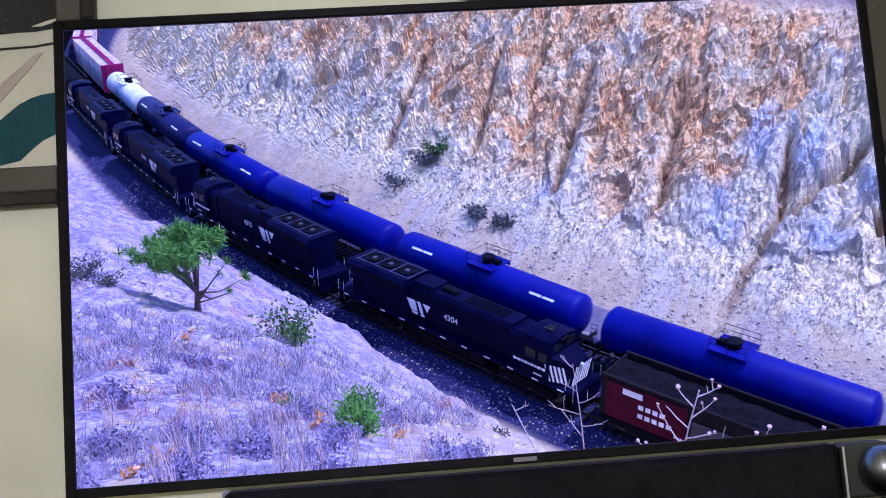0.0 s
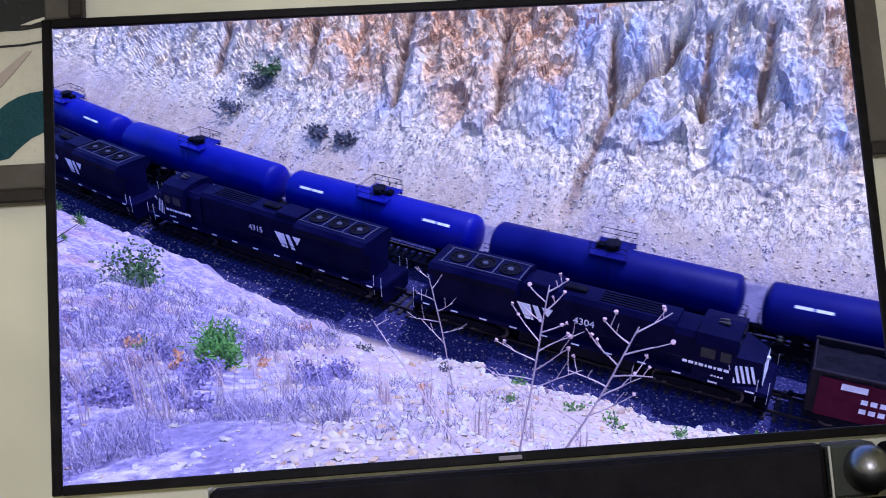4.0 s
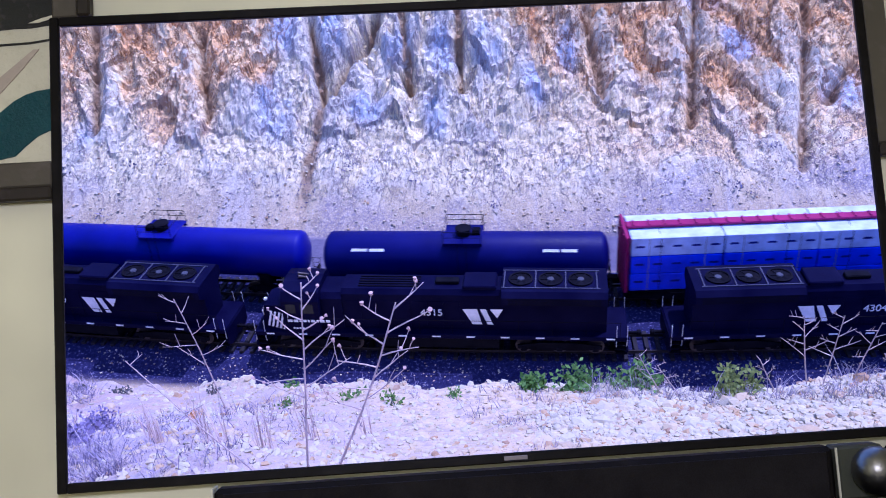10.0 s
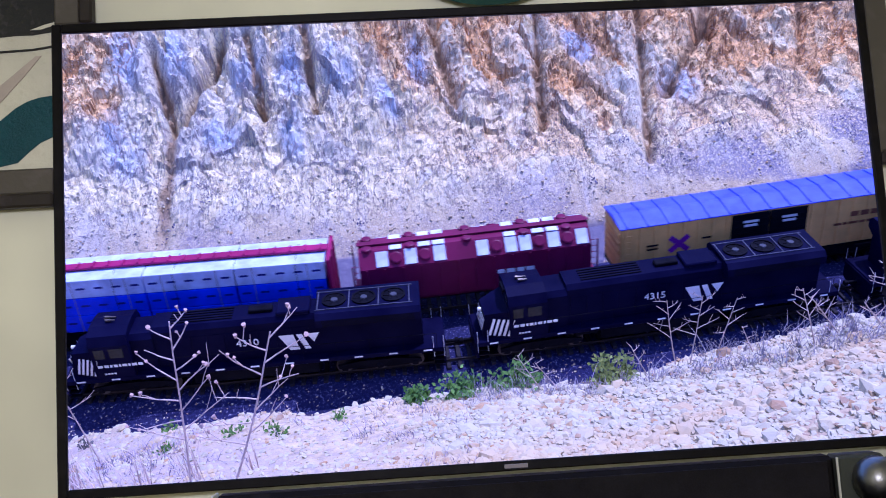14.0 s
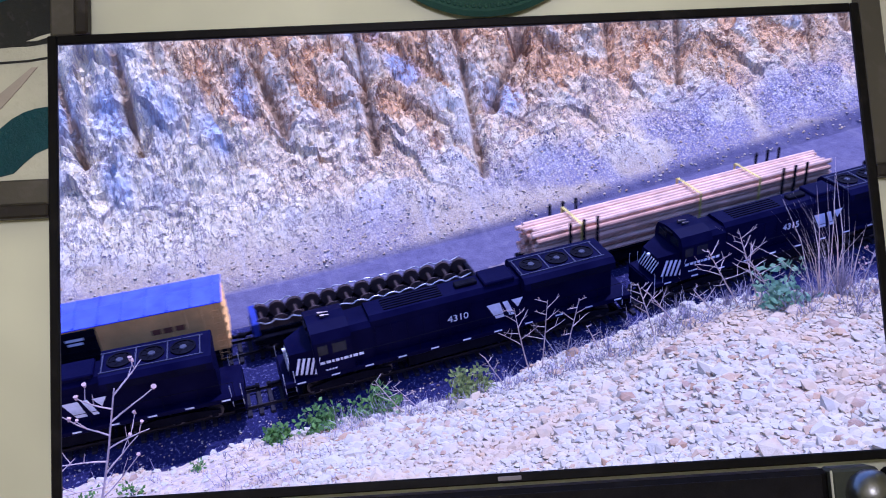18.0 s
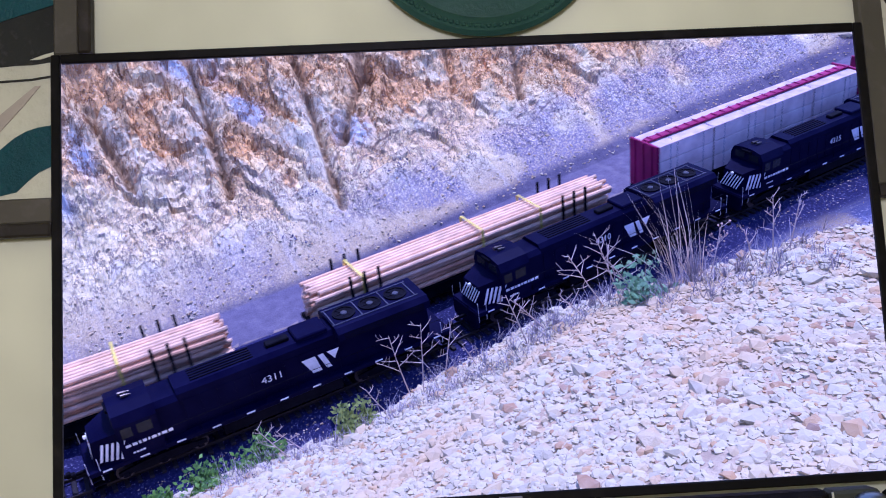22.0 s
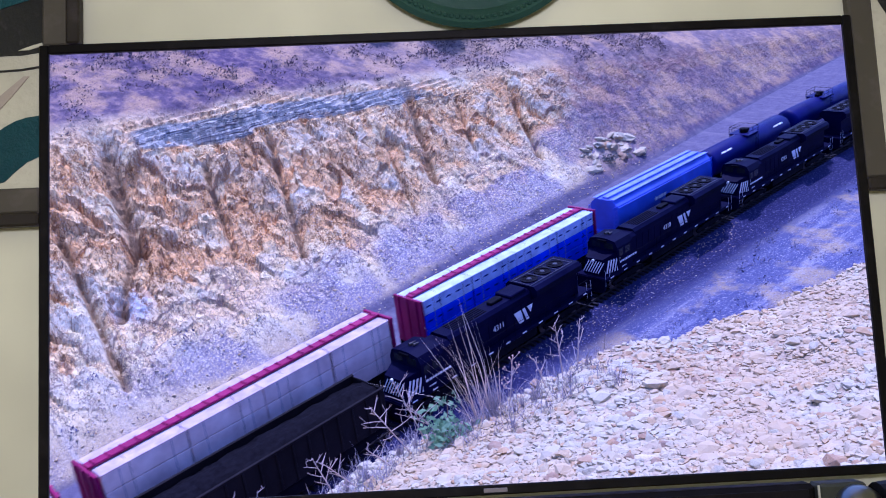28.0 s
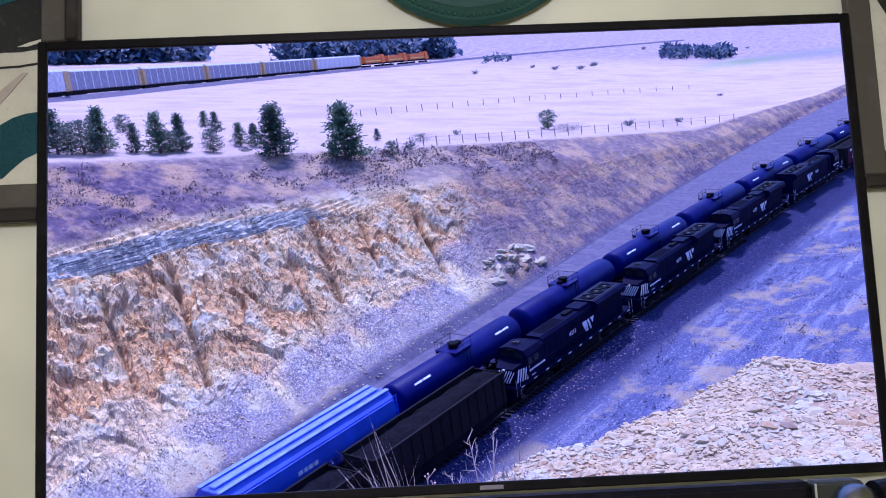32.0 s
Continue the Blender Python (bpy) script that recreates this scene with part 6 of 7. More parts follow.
def shrub(base, wide, tall, seed, mat, name="green_shrub", label="low green leafy shrub on the stony slope", leaf=0.10, n=520, group="shrubs on the slope", slim=0.28):
    rnd = random.Random(seed)
    ob = thing(name, label, "shrub", group, Matrix.Translation(base))
    tips = []
    for k in range(9 if n > 200 else 5):
        a = rnd.uniform(0, 6.28)
        q = stalk((0, 0, -0.05), (math.cos(a) * wide, math.sin(a) * wide, tall * 1.1), tall * rnd.uniform(0.7, 1.05), rnd, 0.35, 4)
        part("stem", Geo().tube(q, [0.03 * tall, 0.022 * tall, 0.016 * tall, 0.012 * tall, 0.007 * tall], 5), BARK, ob)
        tips += q[1:]
    cr = Geo()
    for _ in range(n):
        p = rnd.choice(tips) + Vector((rnd.gauss(0, 1) * wide * 0.16, rnd.gauss(0, 1) * wide * 0.16, rnd.gauss(0, 1) * tall * 0.12))
        d = Vector((rnd.uniform(-1, 1), rnd.uniform(-1, 1), rnd.uniform(-0.1, 1.2))).normalized()
        s = d.orthogonal().normalized() * leaf * slim
        e = p + d * leaf * rnd.uniform(0.7, 1.3)
        mid = (p + e) / 2
        cr.put([p, mid + s, e, mid - s], [(0, 1, 2, 3)])
    part("foliage", cr, mat, ob)
    return ob


def grass_tuft(base, tall, seed, n=70, fan=0.5, label="tall dry straw grass tuft on the brow", mat=None, width=0.006, lean=(0, 0), name="grass_tuft"):
    rnd = random.Random(seed)
    ob = thing(name, label, "grass", "grass tufts", Matrix.Translation(base))
    g = Geo()
    for _ in range(n):
        a, f = rnd.uniform(0, 6.28), abs(rnd.gauss(0, 0.55)) * fan
        d = Vector((math.cos(a) * f + lean[0], math.sin(a) * f + lean[1], 1)).normalized()
        p = Vector((rnd.uniform(-1, 1), rnd.uniform(-1, 1), 0)) * tall * 0.10
        ln = tall * rnd.uniform(0.45, 1.0)
        s = Vector((-d.y, d.x, 0.01)).normalized() * width
        bend = Vector((d.x, d.y, -0.25)) * ln * 0.25
        pts = [p, p + d * ln * 0.5, p + d * ln + bend]
        g.put([pts[0] - s, pts[0] + s, pts[1] + s * 0.7, pts[1] - s * 0.7, pts[2]], [(0, 1, 2, 3), (3, 2, 4)])
    part("blade", g, mat or STRAW, ob)["kind"] = "stuff"
    return ob


HEATH = leaf_mat("heath grass", (0.08, 0.065, 0.18), (0.50, 0.42, 0.46))
SCRUB = leaf_mat("purple-brown scrub twigs", (0.05, 0.035, 0.055), (0.24, 0.16, 0.15))
VIOLET = leaf_mat("violet weed leaves", (0.07, 0.06, 0.13), (0.30, 0.26, 0.36))


def blade_field(name, label, seed, count, bearing, reach, tall, mat, blades):
    """Many small tufts in one sheet."""
    rng = np.random.default_rng(seed)
    az = np.radians(rng.uniform(*bearing, count))
    r = reach[0] + (reach[1] - reach[0]) * rng.random(count) ** 1.6
    x, y = r * np.sin(az), r * np.cos(az)
    keep = fbm(x * 0.6, y * 0.6, 3, seed) > -0.02
    x, y, r = x[keep], y[keep], r[keep]
    z = land(x, y)[0]
    n = len(x)
    size = rng.uniform(*tall, n) * np.clip(r / 10, 0.8, 1.7)
    i = np.repeat(np.arange(n), blades)
    m = len(i)
    p = np.stack([x[i], y[i], z[i] - 0.02], 1) + rng.normal(0, 1, (m, 3)) * (size[i] * 0.35)[:, None] * (1, 1, 0)
    d = np.stack([rng.normal(0, 0.45, m), rng.normal(0, 0.45, m), np.ones(m)], 1)
    ln = (size[i] * rng.uniform(0.5, 1.2, m))[:, None]
    a = rng.uniform(0, 6.28, m)
    s = np.stack([np.cos(a), np.sin(a), 0 * a], 1) * (0.0045 * np.clip(r[i] / 9, 0.8, 2.6))[:, None]
    top = p + d * ln + np.stack([d[:, 0], d[:, 1], -0.2 + 0 * a], 1) * ln * 0.3
    v = np.stack([p - s, p + s, p + d * ln * 0.55 + s * 0.7, p + d * ln * 0.55 - s * 0.7, top], 1).reshape(-1, 3)
    k = np.arange(m) * 5
    me = bpy.data.meshes.new(name)
    me.from_pydata(v.tolist(), [], np.stack([k, k + 1, k + 2, k + 3], 1).tolist() + np.stack([k + 3, k + 2, k + 4], 1).tolist())
    me.materials.append(mat)
    return tagged(new(name, me), label, "grass", kind="stuff")


def slope_scrub(name, label, seed, count, along, low, high, tall, mat):
    """Low bushes in clumps, by their place along the line and up the slope."""
    rng = np.random.default_rng(seed)
    s = rng.uniform(*along, count)
    xx, yy, aa = np.interp(s, LS, LX), np.interp(s, LS, LY), np.interp(s, LS, LA)
    if low is None:
        d = rng.uniform(-26, -6, count)
    else:
        toe = toe_at(xx)
        k = np.interp(xx, [-260, -60, 0, 50, 70, 110, 165, 230, 420], [24, 26, 27, 23.5, 20, 13.4, 5, 2, 1]) / 22
        d = toe + rng.uniform(low, high, count) * k
    x, y = xx - np.sin(aa) * d, yy + np.cos(aa) * d
    keep = (fbm(x * 0.2, y * 0.2, 3, seed) > -0.12) & (np.hypot(x, y) > 16)
    x, y = x[keep], y[keep]
    z = land(x, y)[0]
    n, q = len(x), 15
    size = rng.uniform(*tall, n) * np.where(rng.random(n) < 0.08, 1.7, 1)
    i = np.repeat(np.arange(n), q)
    m = len(i)
    p = np.stack([x[i], y[i], z[i]], 1) + np.abs(rng.normal(0, 1, (m, 3))) * np.sign(rng.normal(0, 1, (m, 3)) + (0, 0, 5)) * size[i][:, None] * (0.6, 0.6, 0.35)
    d = rng.normal(0, 1, (m, 3))
    d[:, 2] = np.abs(d[:, 2]) + 0.3
    d /= np.linalg.norm(d, axis=1)[:, None]
    e = rng.normal(0, 1, (m, 3))
    e -= d * (e * d).sum(1)[:, None]
    e /= np.linalg.norm(e, axis=1)[:, None]
    ln = (size[i] * rng.uniform(0.25, 0.6, m))[:, None]
    v = np.stack([p, p + d * ln * 0.5 + e * ln * 0.22, p + d * ln, p + d * ln * 0.5 - e * ln * 0.22], 1).reshape(-1, 3)
    k = np.arange(m) * 4
    me = bpy.data.meshes.new(name)
    me.from_pydata(v.tolist(), [], np.stack([k, k + 1, k + 2, k + 3], 1).tolist())
    me.materials.append(mat)
    return tagged(new(name, me), label, "scrub", kind="stuff")


def conifer(base, tall, wide, seed, mat=None, label="dark green pine on the rim of the cutting", group="trees on the rim", n=900, name="pine_tree", top=0.5):
    rnd = random.Random(seed)
    ob = thing(name, label, "tree", group, Matrix.Translation(base))
    trunk = [Vector((rnd.uniform(-0.03, 0.03) * tall * (i > 0), rnd.uniform(-0.03, 0.03) * tall * (i > 0), tall * i / 5 * 0.95 - 0.4 * (i == 0))) for i in range(6)]
    part("trunk", Geo().tube(trunk, [lerp(0.035, 0.006, i / 5) * tall for i in range(6)], 7), BARK, ob)
    cr = Geo()
    lobes = []
    for k in range(34):
        f = (k + rnd.uniform(0, 1)) / 34
        rad = wide * 0.5 * ((1 - f) ** top if top > 0.6 else math.sqrt(max(0.05, 1 - (1.6 * f - 0.7) ** 2))) * rnd.uniform(0.45, 1.12)
        a = k * 2.4 + rnd.uniform(-0.5, 0.5)
        tip = Vector((math.cos(a) * rad, math.sin(a) * rad, tall * (0.06 + 0.90 * f)))
        part("limb", Geo().tube([(0, 0, tall * (0.03 + 0.85 * f)), tip], [0.012 * tall, 0.004 * tall], 5), BARK, ob)
        lobes += [(tip * 1.0, 0.075), (Vector((tip.x * 0.6, tip.y * 0.6, tip.z - 0.01 * tall)), 0.085)]
    for _ in range(int(n * 1.6)):
        c, q = rnd.choice(lobes)
        p = c + Vector((rnd.gauss(0, 1) * wide * q, rnd.gauss(0, 1) * wide * q, rnd.gauss(0, 1) * tall * 0.030))
        d = Vector((rnd.uniform(-1, 1), rnd.uniform(-1, 1), rnd.uniform(-0.3, 1))).normalized()
        s = d.orthogonal().normalized() * tall * 0.014
        e = p + d * tall * rnd.uniform(0.03, 0.065)
        cr.put([p - s, p + s, e + s * 0.5, e - s * 0.5], [(0, 1, 2, 3)])
    part("crown", cr, mat or DARK_LEAF, ob)
    return ob


def build_plants():
    sapling(spot(-43.6, 36.0))
    shrub(spot(-37.9, 31.0), 1.8, 1.5, 2, DARK_SHRUB, leaf=0.17, n=1500, label="dense dark green leafy bush beside pale stones")
    shrub(spot(-32.5, 13.6), 0.62, 0.85, 3, NEEDLE, leaf=0.17, n=1500, slim=0.09, label="spiky green young pine shoot on the slope")
    shrub(spot(-50.5, 42.0), 1.4, 1.3, 5, DULL_LEAF, "sage_bush", "dull dark sage bush on the slope", 0.16, 500)
    shrub(spot(-49.0, 38.0), 1.0, 0.7, 6, DULL_LEAF, "sage_bush", "dull dark sage bush on the slope", 0.14, 300)
    orange = leaf_mat("rusty dead leaves", (0.36, 0.12, 0.03), (0.60, 0.27, 0.10))
    shrub(spot(-26.6, 29.5), 0.55, 0.5, 7, orange, "dead_bush", "rusty orange dead bush among pale stones", 0.10, 160)
    for a, r, q in ((-29.0, 20.0, 0.32), (-24.5, 27.0, 0.35), (-38, 16, 0.26), (-41.5, 19, 0.28), (-22.0, 22, 0.3), (-15.5, 20, 0.28), (-9.5, 15.2, 0.26), (-5, 11.0, 0.2), (-10.5, 11.5, 0.18), (-2.0, 10.2, 0.2), (3.0, 10.4, 0.16)):
        shrub(spot(a, r), q * 1.4, q, int(a * 7) + 500, LEAF if q < 0.27 else DULL_LEAF, "low_weed", "small dark-leaved weed between pale stones", q * 0.38, 60, "low weeds on the slope")
    # green shrubs along the brow
    for a, w, h, s in ((13.6, 0.50, 0.40, 11), (17.6, 0.50, 0.38, 12), (25.6, 0.44, 0.46, 13), (9.6, 0.26, 0.2, 14)):
        shrub(spot(a, 10.6), w, h, s, LEAF if s != 13 else leaf_mat("yellow-green leaves", (0.10, 0.14, 0.02), (0.26, 0.30, 0.06)), leaf=0.10, n=420)
    # the two seed-headed weeds nearest the viewer, and bare ones along the brow
    dry_plant(spot(-9.9, 5.2), 1.86, 0.13, 21, 12, True, thick=0.010, spread=0.27)
    dry_plant(spot(-8.0, 5.2), 1.72, 0.48, 27, 10, True, thick=0.011, spread=0.36)
    dry_plant(spot(-15.0, 12.5), 2.55, -0.16, 23, 7, False, "bare pale dry weed stem on the slope", thick=0.015, spread=0.28)
    dry_plant(spot(-12.6, 5.0), 1.5, -0.70, 24, 4, False, "thin reddish dry weed stem leaning over the stones", thick=0.007, spread=0.16)
    for a, r, h, l, s, n in ((20.1, 10.4, 0.95, -0.45, 31, 6), (21.5, 10.6, 0.8, -0.6, 32, 4), (30.4, 10.6, 1.25, -0.2, 33, 7), (31.4, 10.5, 1.15, 0.1, 34, 7), (33.2, 10.6, 1.0, 0.25, 35, 6), (28.4, 10.6, 0.7, -0.5, 36, 5),
                            (40.0, 10.2, 1.0, -0.35, 37, 7), (41.5, 10.3, 0.9, -0.7, 38, 6), (46.0, 10.6, 1.35, -0.55, 39, 9), (47.2, 10.5, 1.3, -0.3, 40, 9), (48.6, 10.6, 1.1, -0.75, 41, 8), (44.5, 10.4, 0.8, -0.8, 42, 6),
                            (57.6, 10.6, 0.9, 0.0, 43, 6), (58.6, 10.6, 0.8, 0.25, 44, 6), (56.4, 10.6, 0.7, -0.4, 45, 5), (36.0, 10.5, 0.6, -0.5, 46, 4)):
        dry_plant(spot(a, r), h, l, s, n, False, "bare pale dry weed stem on the stony brow", spread=0.38, thick=0.011)
    grass_tuft(spot(51.6, 10.7), 2.0, 51, 40, 0.5, mat=leaf_mat("pale straw stems", (0.66, 0.50, 0.40), (0.92, 0.76, 0.62)), lean=(-0.22, 0.12), width=0.008)
    grass_tuft(spot(52.2, 10.6), 0.8, 52, 90, 0.8, "dull dry grass round the straw tuft", SAGE, 0.005)
    shrub(spot(48.8, 10.4), 0.6, 0.55, 53, leaf_mat("pale green sprig", (0.10, 0.22, 0.10), (0.22, 0.36, 0.19)), "green_sprig", "pale green feathery sprig beside dry weeds", 0.11, 380)
    dry_plant(spot(53.4, 10.5), 0.75, 0.35, 54, 8, True, thick=0.010)
    rnd = random.Random(9)
    for k in range(34):
        a = rnd.uniform(14, 60)
        grass_tuft(spot(a, rnd.uniform(10.2, 11.2)), rnd.uniform(0.16, 0.42), 100 + k, 26, 0.9, "thin dry grass along the brow", SAGE, 0.005)
    for k in range(46):
        a = rnd.uniform(-57, -30) if k % 4 else rnd.uniform(-30, -4)
        r = rnd.uniform(7, 15) if a < -25 else rnd.uniform(6, 9)
        grass_tuft(spot(a, r), rnd.uniform(0.5, 1.1), 200 + k, 16, 0.35, "tall thin pale grass stems on the slope", STRAW, 0.005, (rnd.uniform(-0.2, 0.2), 0.1))
    blade_field("dry_grass", "low tangled violet and straw dry grass on the hillside", 5, 3000, (-58, -24), (6.5, 34), (0.10, 0.36), HEATH, 14)
    blade_field("dry_grass", "sparse dry grass between pale stones", 6, 900, (-26, 14), (5.5, 14), (0.06, 0.22), HEATH, 9)
    blade_field("dry_grass", "thin dull dry grass along the stony brow", 7, 500, (14, 62), (9.6, 11.6), (0.08, 0.30), SAGE, 10)
    red = leaf_mat("reddish dead leaves", (0.20, 0.07, 0.06), (0.42, 0.20, 0.15))
    blade_field("dead_leaves", "reddish dead weeds lying in the dry grass", 8, 130, (-57, -38), (13, 26), (0.12, 0.3), red, 14)
    amber = leaf_mat("amber dead leaves", (0.52, 0.22, 0.06), (0.78, 0.46, 0.20))
    for a, r, q in ((-30.0, 14.2, 0.24), (-47.5, 10.2, 0.22), (-45.2, 11.3, 0.24), (-41.4, 10.6, 0.2), (-38.6, 16.5, 0.3), (-36.2, 13.0, 0.26), (-44.5, 27, 0.4), (-50, 9.2, 0.2), (-18.0, 10.3, 0.16)):
        shrub(spot(a, r), q, q, int(a * 9) + 900, amber, "dead_weed", "curled amber dead weed among pale grass", q * 0.4, 46, "dead weeds on the slope")
    more = [(rnd.uniform(-57, -26), rnd.uniform(8, 24), rnd.uniform(0.25, 0.5)) for _ in range(26)]
    for a, r, q in more + [(-46, 9.4, 0.34), (-35.5, 10.8, 0.45), (-26.5, 11.2, 0.5), (-24.0, 12.2, 0.4), (-51, 11.5, 0.4), (-40, 9.3, 0.36), (-44.2, 22, 0.7), (-49.6, 15.5, 0.5)]:
        shrub(spot(a, r), q * 1.3, q * 0.8, int(a * 5) + 700, leaf_mat("violet sage sprigs", (0.12, 0.09, 0.20), (0.34, 0.28, 0.46)), "sage_clump", "violet-grey sage clump on the dry slope", q * 0.16, 520, "sage clumps on the slope")
    # scrub on the upper slope and on the lower hillside
    slope_scrub("slope_scrub", "dull purple-brown scrub over the upper slope", 12, 2600, (-40, 110), 18.5, 29.0, (0.25, 0.75), SCRUB)
    slope_scrub("scree_scrub", "low violet-grey weeds on the scree", 13, 520, (-60, 90), 0.4, 5.0, (0.14, 0.38), VIOLET)
    slope_scrub("lower_scrub", "low violet dry weeds on the lower hillside", 14, 1500, (10, 110), None, None, (0.14, 0.42), VIOLET)
    # bushes at the foot of the cutting's far side
    for x, y, w, h, s, m in ((-37.0, 71.6, 3.0, 1.6, 61, DULL_LEAF), (-36.4, 72.0, 1.6, 1.6, 62, DARK_SHRUB), (-39.2, 69.6, 3.4, 1.2, 63, DULL_LEAF), (-29.2, 65.9, 2.0, 1.0, 64, DULL_LEAF), (-26.5, 64.9, 1.6, 0.9, 65, DULL_LEAF)):
        shrub(Vector((x, y, height(x, y))), w, h, s, m, "slope_bush", "scrubby bush at the foot of the rock", 0.34, 420, "bushes on the scree")


def rock_mesh(seed, mat, sub=1):
    bm = bmesh.new()
    bmesh.ops.create_icosphere(bm, subdivisions=sub, radius=0.5)
    rnd = random.Random(seed)
    o = Vector((rnd.uniform(0, 50), rnd.uniform(0, 50), 0))
    for v in bm.verts:
        n = noise.noise(v.co * 1.6 + o) * 0.35 + noise.cell(v.co * 2.1 + o) * 0.16
        v.co *= 1 + n
        v.co += Vector((rnd.uniform(-1, 1), rnd.uniform(-1, 1), rnd.uniform(-1, 1))) * 0.10
        v.co.x *= 1.25
        v.co.z *= 0.55
    me = bpy.data.meshes.new("stone")
    bm.to_mesh(me)
    bm.free()
    me.materials.append(mat)
    return me


def build_stones():
    rocks = [rock_mesh(k, STONE) for k in range(8)]
    shapes = []
    for me in rocks:
        v = np.zeros(len(me.vertices) * 3)
        me.vertices.foreach_get("co", v)
        shapes.append((v.reshape(-1, 3), np.array([p.vertices[:] for p in me.polygons])))
    # broken chips: cubes knocked out of true, for the many small ones
    rnd = random.Random(31)
    chips = []
    for _ in range(10):
        v = np.array([[sx * rnd.uniform(0.26, 0.66), sy * rnd.uniform(0.22, 0.52), sz * rnd.uniform(0.14, 0.40)] for sx in (-1, 1) for sy in (-1, 1) for sz in (-1, 1)])
        chips.append((v, np.array([(0, 1, 3), (0, 3, 2), (4, 6, 7), (4, 7, 5), (0, 4, 5), (0, 5, 1), (2, 3, 7), (2, 7, 6), (0, 2, 6), (0, 6, 4), (1, 5, 7), (1, 7, 3)])))
    rng = np.random.default_rng(3)
    # nearest stones, one by one, on the brow
    n = 300
    az, r = rng.uniform(18, 88, n), rng.uniform(5.2, 11.5, n)
    x, y = r * np.sin(np.radians(az)), r * np.cos(np.radians(az))
    z = land(x, y)[0]
    size = rng.uniform(0.08, 0.17, n) * np.where(rng.random(n) < 0.06, 1.9, 1)
    for i in range(n):
        o = new("stone", rocks[i % 8])
        o.parent = GROUND_OB
        o.matrix_basis = Matrix.LocRotScale((x[i], y[i], z[i] + size[i] * 0.04), Euler((rng.uniform(-0.3, 0.3), rng.uniform(-0.3, 0.3), rng.uniform(0, 6.28))), (size[i],) * 3)

    def scatter(name, label, az, r, size, mat, lift=0.12, xy=None):
        x, y = (r * np.sin(np.radians(az)), r * np.cos(np.radians(az))) if xy is None else xy
        z = land(x, y)[0]
        vs, fs, k = [], [], 0
        for i in range(len(x)):
            v, f = chips[i % 10] if size[i] < 0.07 else shapes[i % 8]
            a = rng.uniform(0, 6.28)
            c, s = math.cos(a), math.sin(a)
            q = v * size[i]
            tilt = rng.uniform(-0.35, 0.35)
            q = np.stack([q[:, 0] * c - q[:, 1] * s, q[:, 0] * s + q[:, 1] * c, q[:, 2] + q[:, 0] * tilt], 1) + (x[i], y[i], z[i] + size[i] * lift)
            vs.append(q)
            fs.append(f + k)
            k += len(v)
        me = bpy.data.meshes.new(name)
        me.from_pydata(np.concatenate(vs).tolist(), [], np.concatenate(fs).tolist())
        me.materials.append(mat)
        tagged(new(name, me), label, "stones", kind="stuff")

    m = 34000
    scatter("loose_stones", "pale loose limestone rubble covering the brow", rng.uniform(10, 92, m), 4.2 + 9.8 * rng.random(m) ** 0.75, (0.030 + 0.085 * rng.random(m) ** 2.4) * (1 + 0.9 * (rng.random(m) < 0.06)), STONE, 0.06)
    m = 9000
    az = np.where(rng.random(m) < 0.45, rng.uniform(-58, 16, m), rng.uniform(-30, 18, m))
    top = np.interp(az, [-58, -30, -15, 0, 16], [46, 40, 22, 12, 11.5])
    reach = 5 + (top - 5) * rng.random(m) ** 1.5
    scatter("slope_stones", "pale loose stones strewn over the hillside", az, reach, np.clip(reach / 16, 0.5, 2.0) * (0.035 + 0.2 * rng.random(m) ** 4) * 0.8, STONE, 0.06)
    m = 1800
    s, d = -80 + 150 * rng.random(m), -2.4 - np.abs(rng.normal(0, 1.0, m))
    xx, yy, aa = np.interp(s, LS, LX), np.interp(s, LS, LY), np.interp(s, LS, LA)
    scatter("ballast_stones", "pale pebbles spilled along the dark ballast", None, None, rng.uniform(0.04, 0.12, m), STONE, 0.2, (xx - np.sin(aa) * d, yy + np.cos(aa) * d))
    m = 2400
    s = rng.uniform(-75, 95, m)
    xx, yy, aa = np.interp(s, LS, LX), np.interp(s, LS, LY), np.interp(s, LS, LA)
    d = toe_at(xx) + np.abs(rng.normal(0, 3.0, m)) + 0.2
    scatter("scree_stones", "broken pale rock at the foot of the cutting", None, None, rng.uniform(0.07, 0.24, m), STONE, 0.05, (xx - np.sin(aa) * d, yy + np.cos(aa) * d))
    # the pale slab half way along the far toe
    slab = thing("rock_outcrop", "pale broken rock slab on the scree", "rock")
    rnd = random.Random(77)
    for k in range(30):
        dx, dy = rnd.uniform(-5.0, 5.5), rnd.uniform(-1.6, 1.4)
        size = rnd.uniform(0.8, 2.1)
        o = part("boulder", rock_mesh(40 + k, STONE, 2), STONE, slab)
        x, y = 92.4 + dx, 50.0 + dy - 0.12 * dx
        o.matrix_basis = Matrix.LocRotScale((x, y, height(x, y) - 0.12 * size), Euler((rnd.uniform(-0.4, 0.4), rnd.uniform(-0.4, 0.4), rnd.uniform(0, 6))), (size, size * 0.8, size * rnd.uniform(0.6, 1.0)))
    shrub(Vector((90.8, 49.0, height(90.8, 49.0))), 2.2, 0.9, 78, DULL_LEAF, "slope_bush", "dull dark bush in front of the rock slab", 0.3, 300, "bushes on the scree")


build_plants()
build_stones()


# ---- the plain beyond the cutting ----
# blue of distance haze put straight into the woods' leaf colour
HAZED_LEAF = leaf_mat("far woods tinted haze blue", (0.018, 0.040, 0.08), (0.05, 0.09, 0.15))
PLAIN_CARS = []      # (thing, its share of the way along the plain's line at the end)
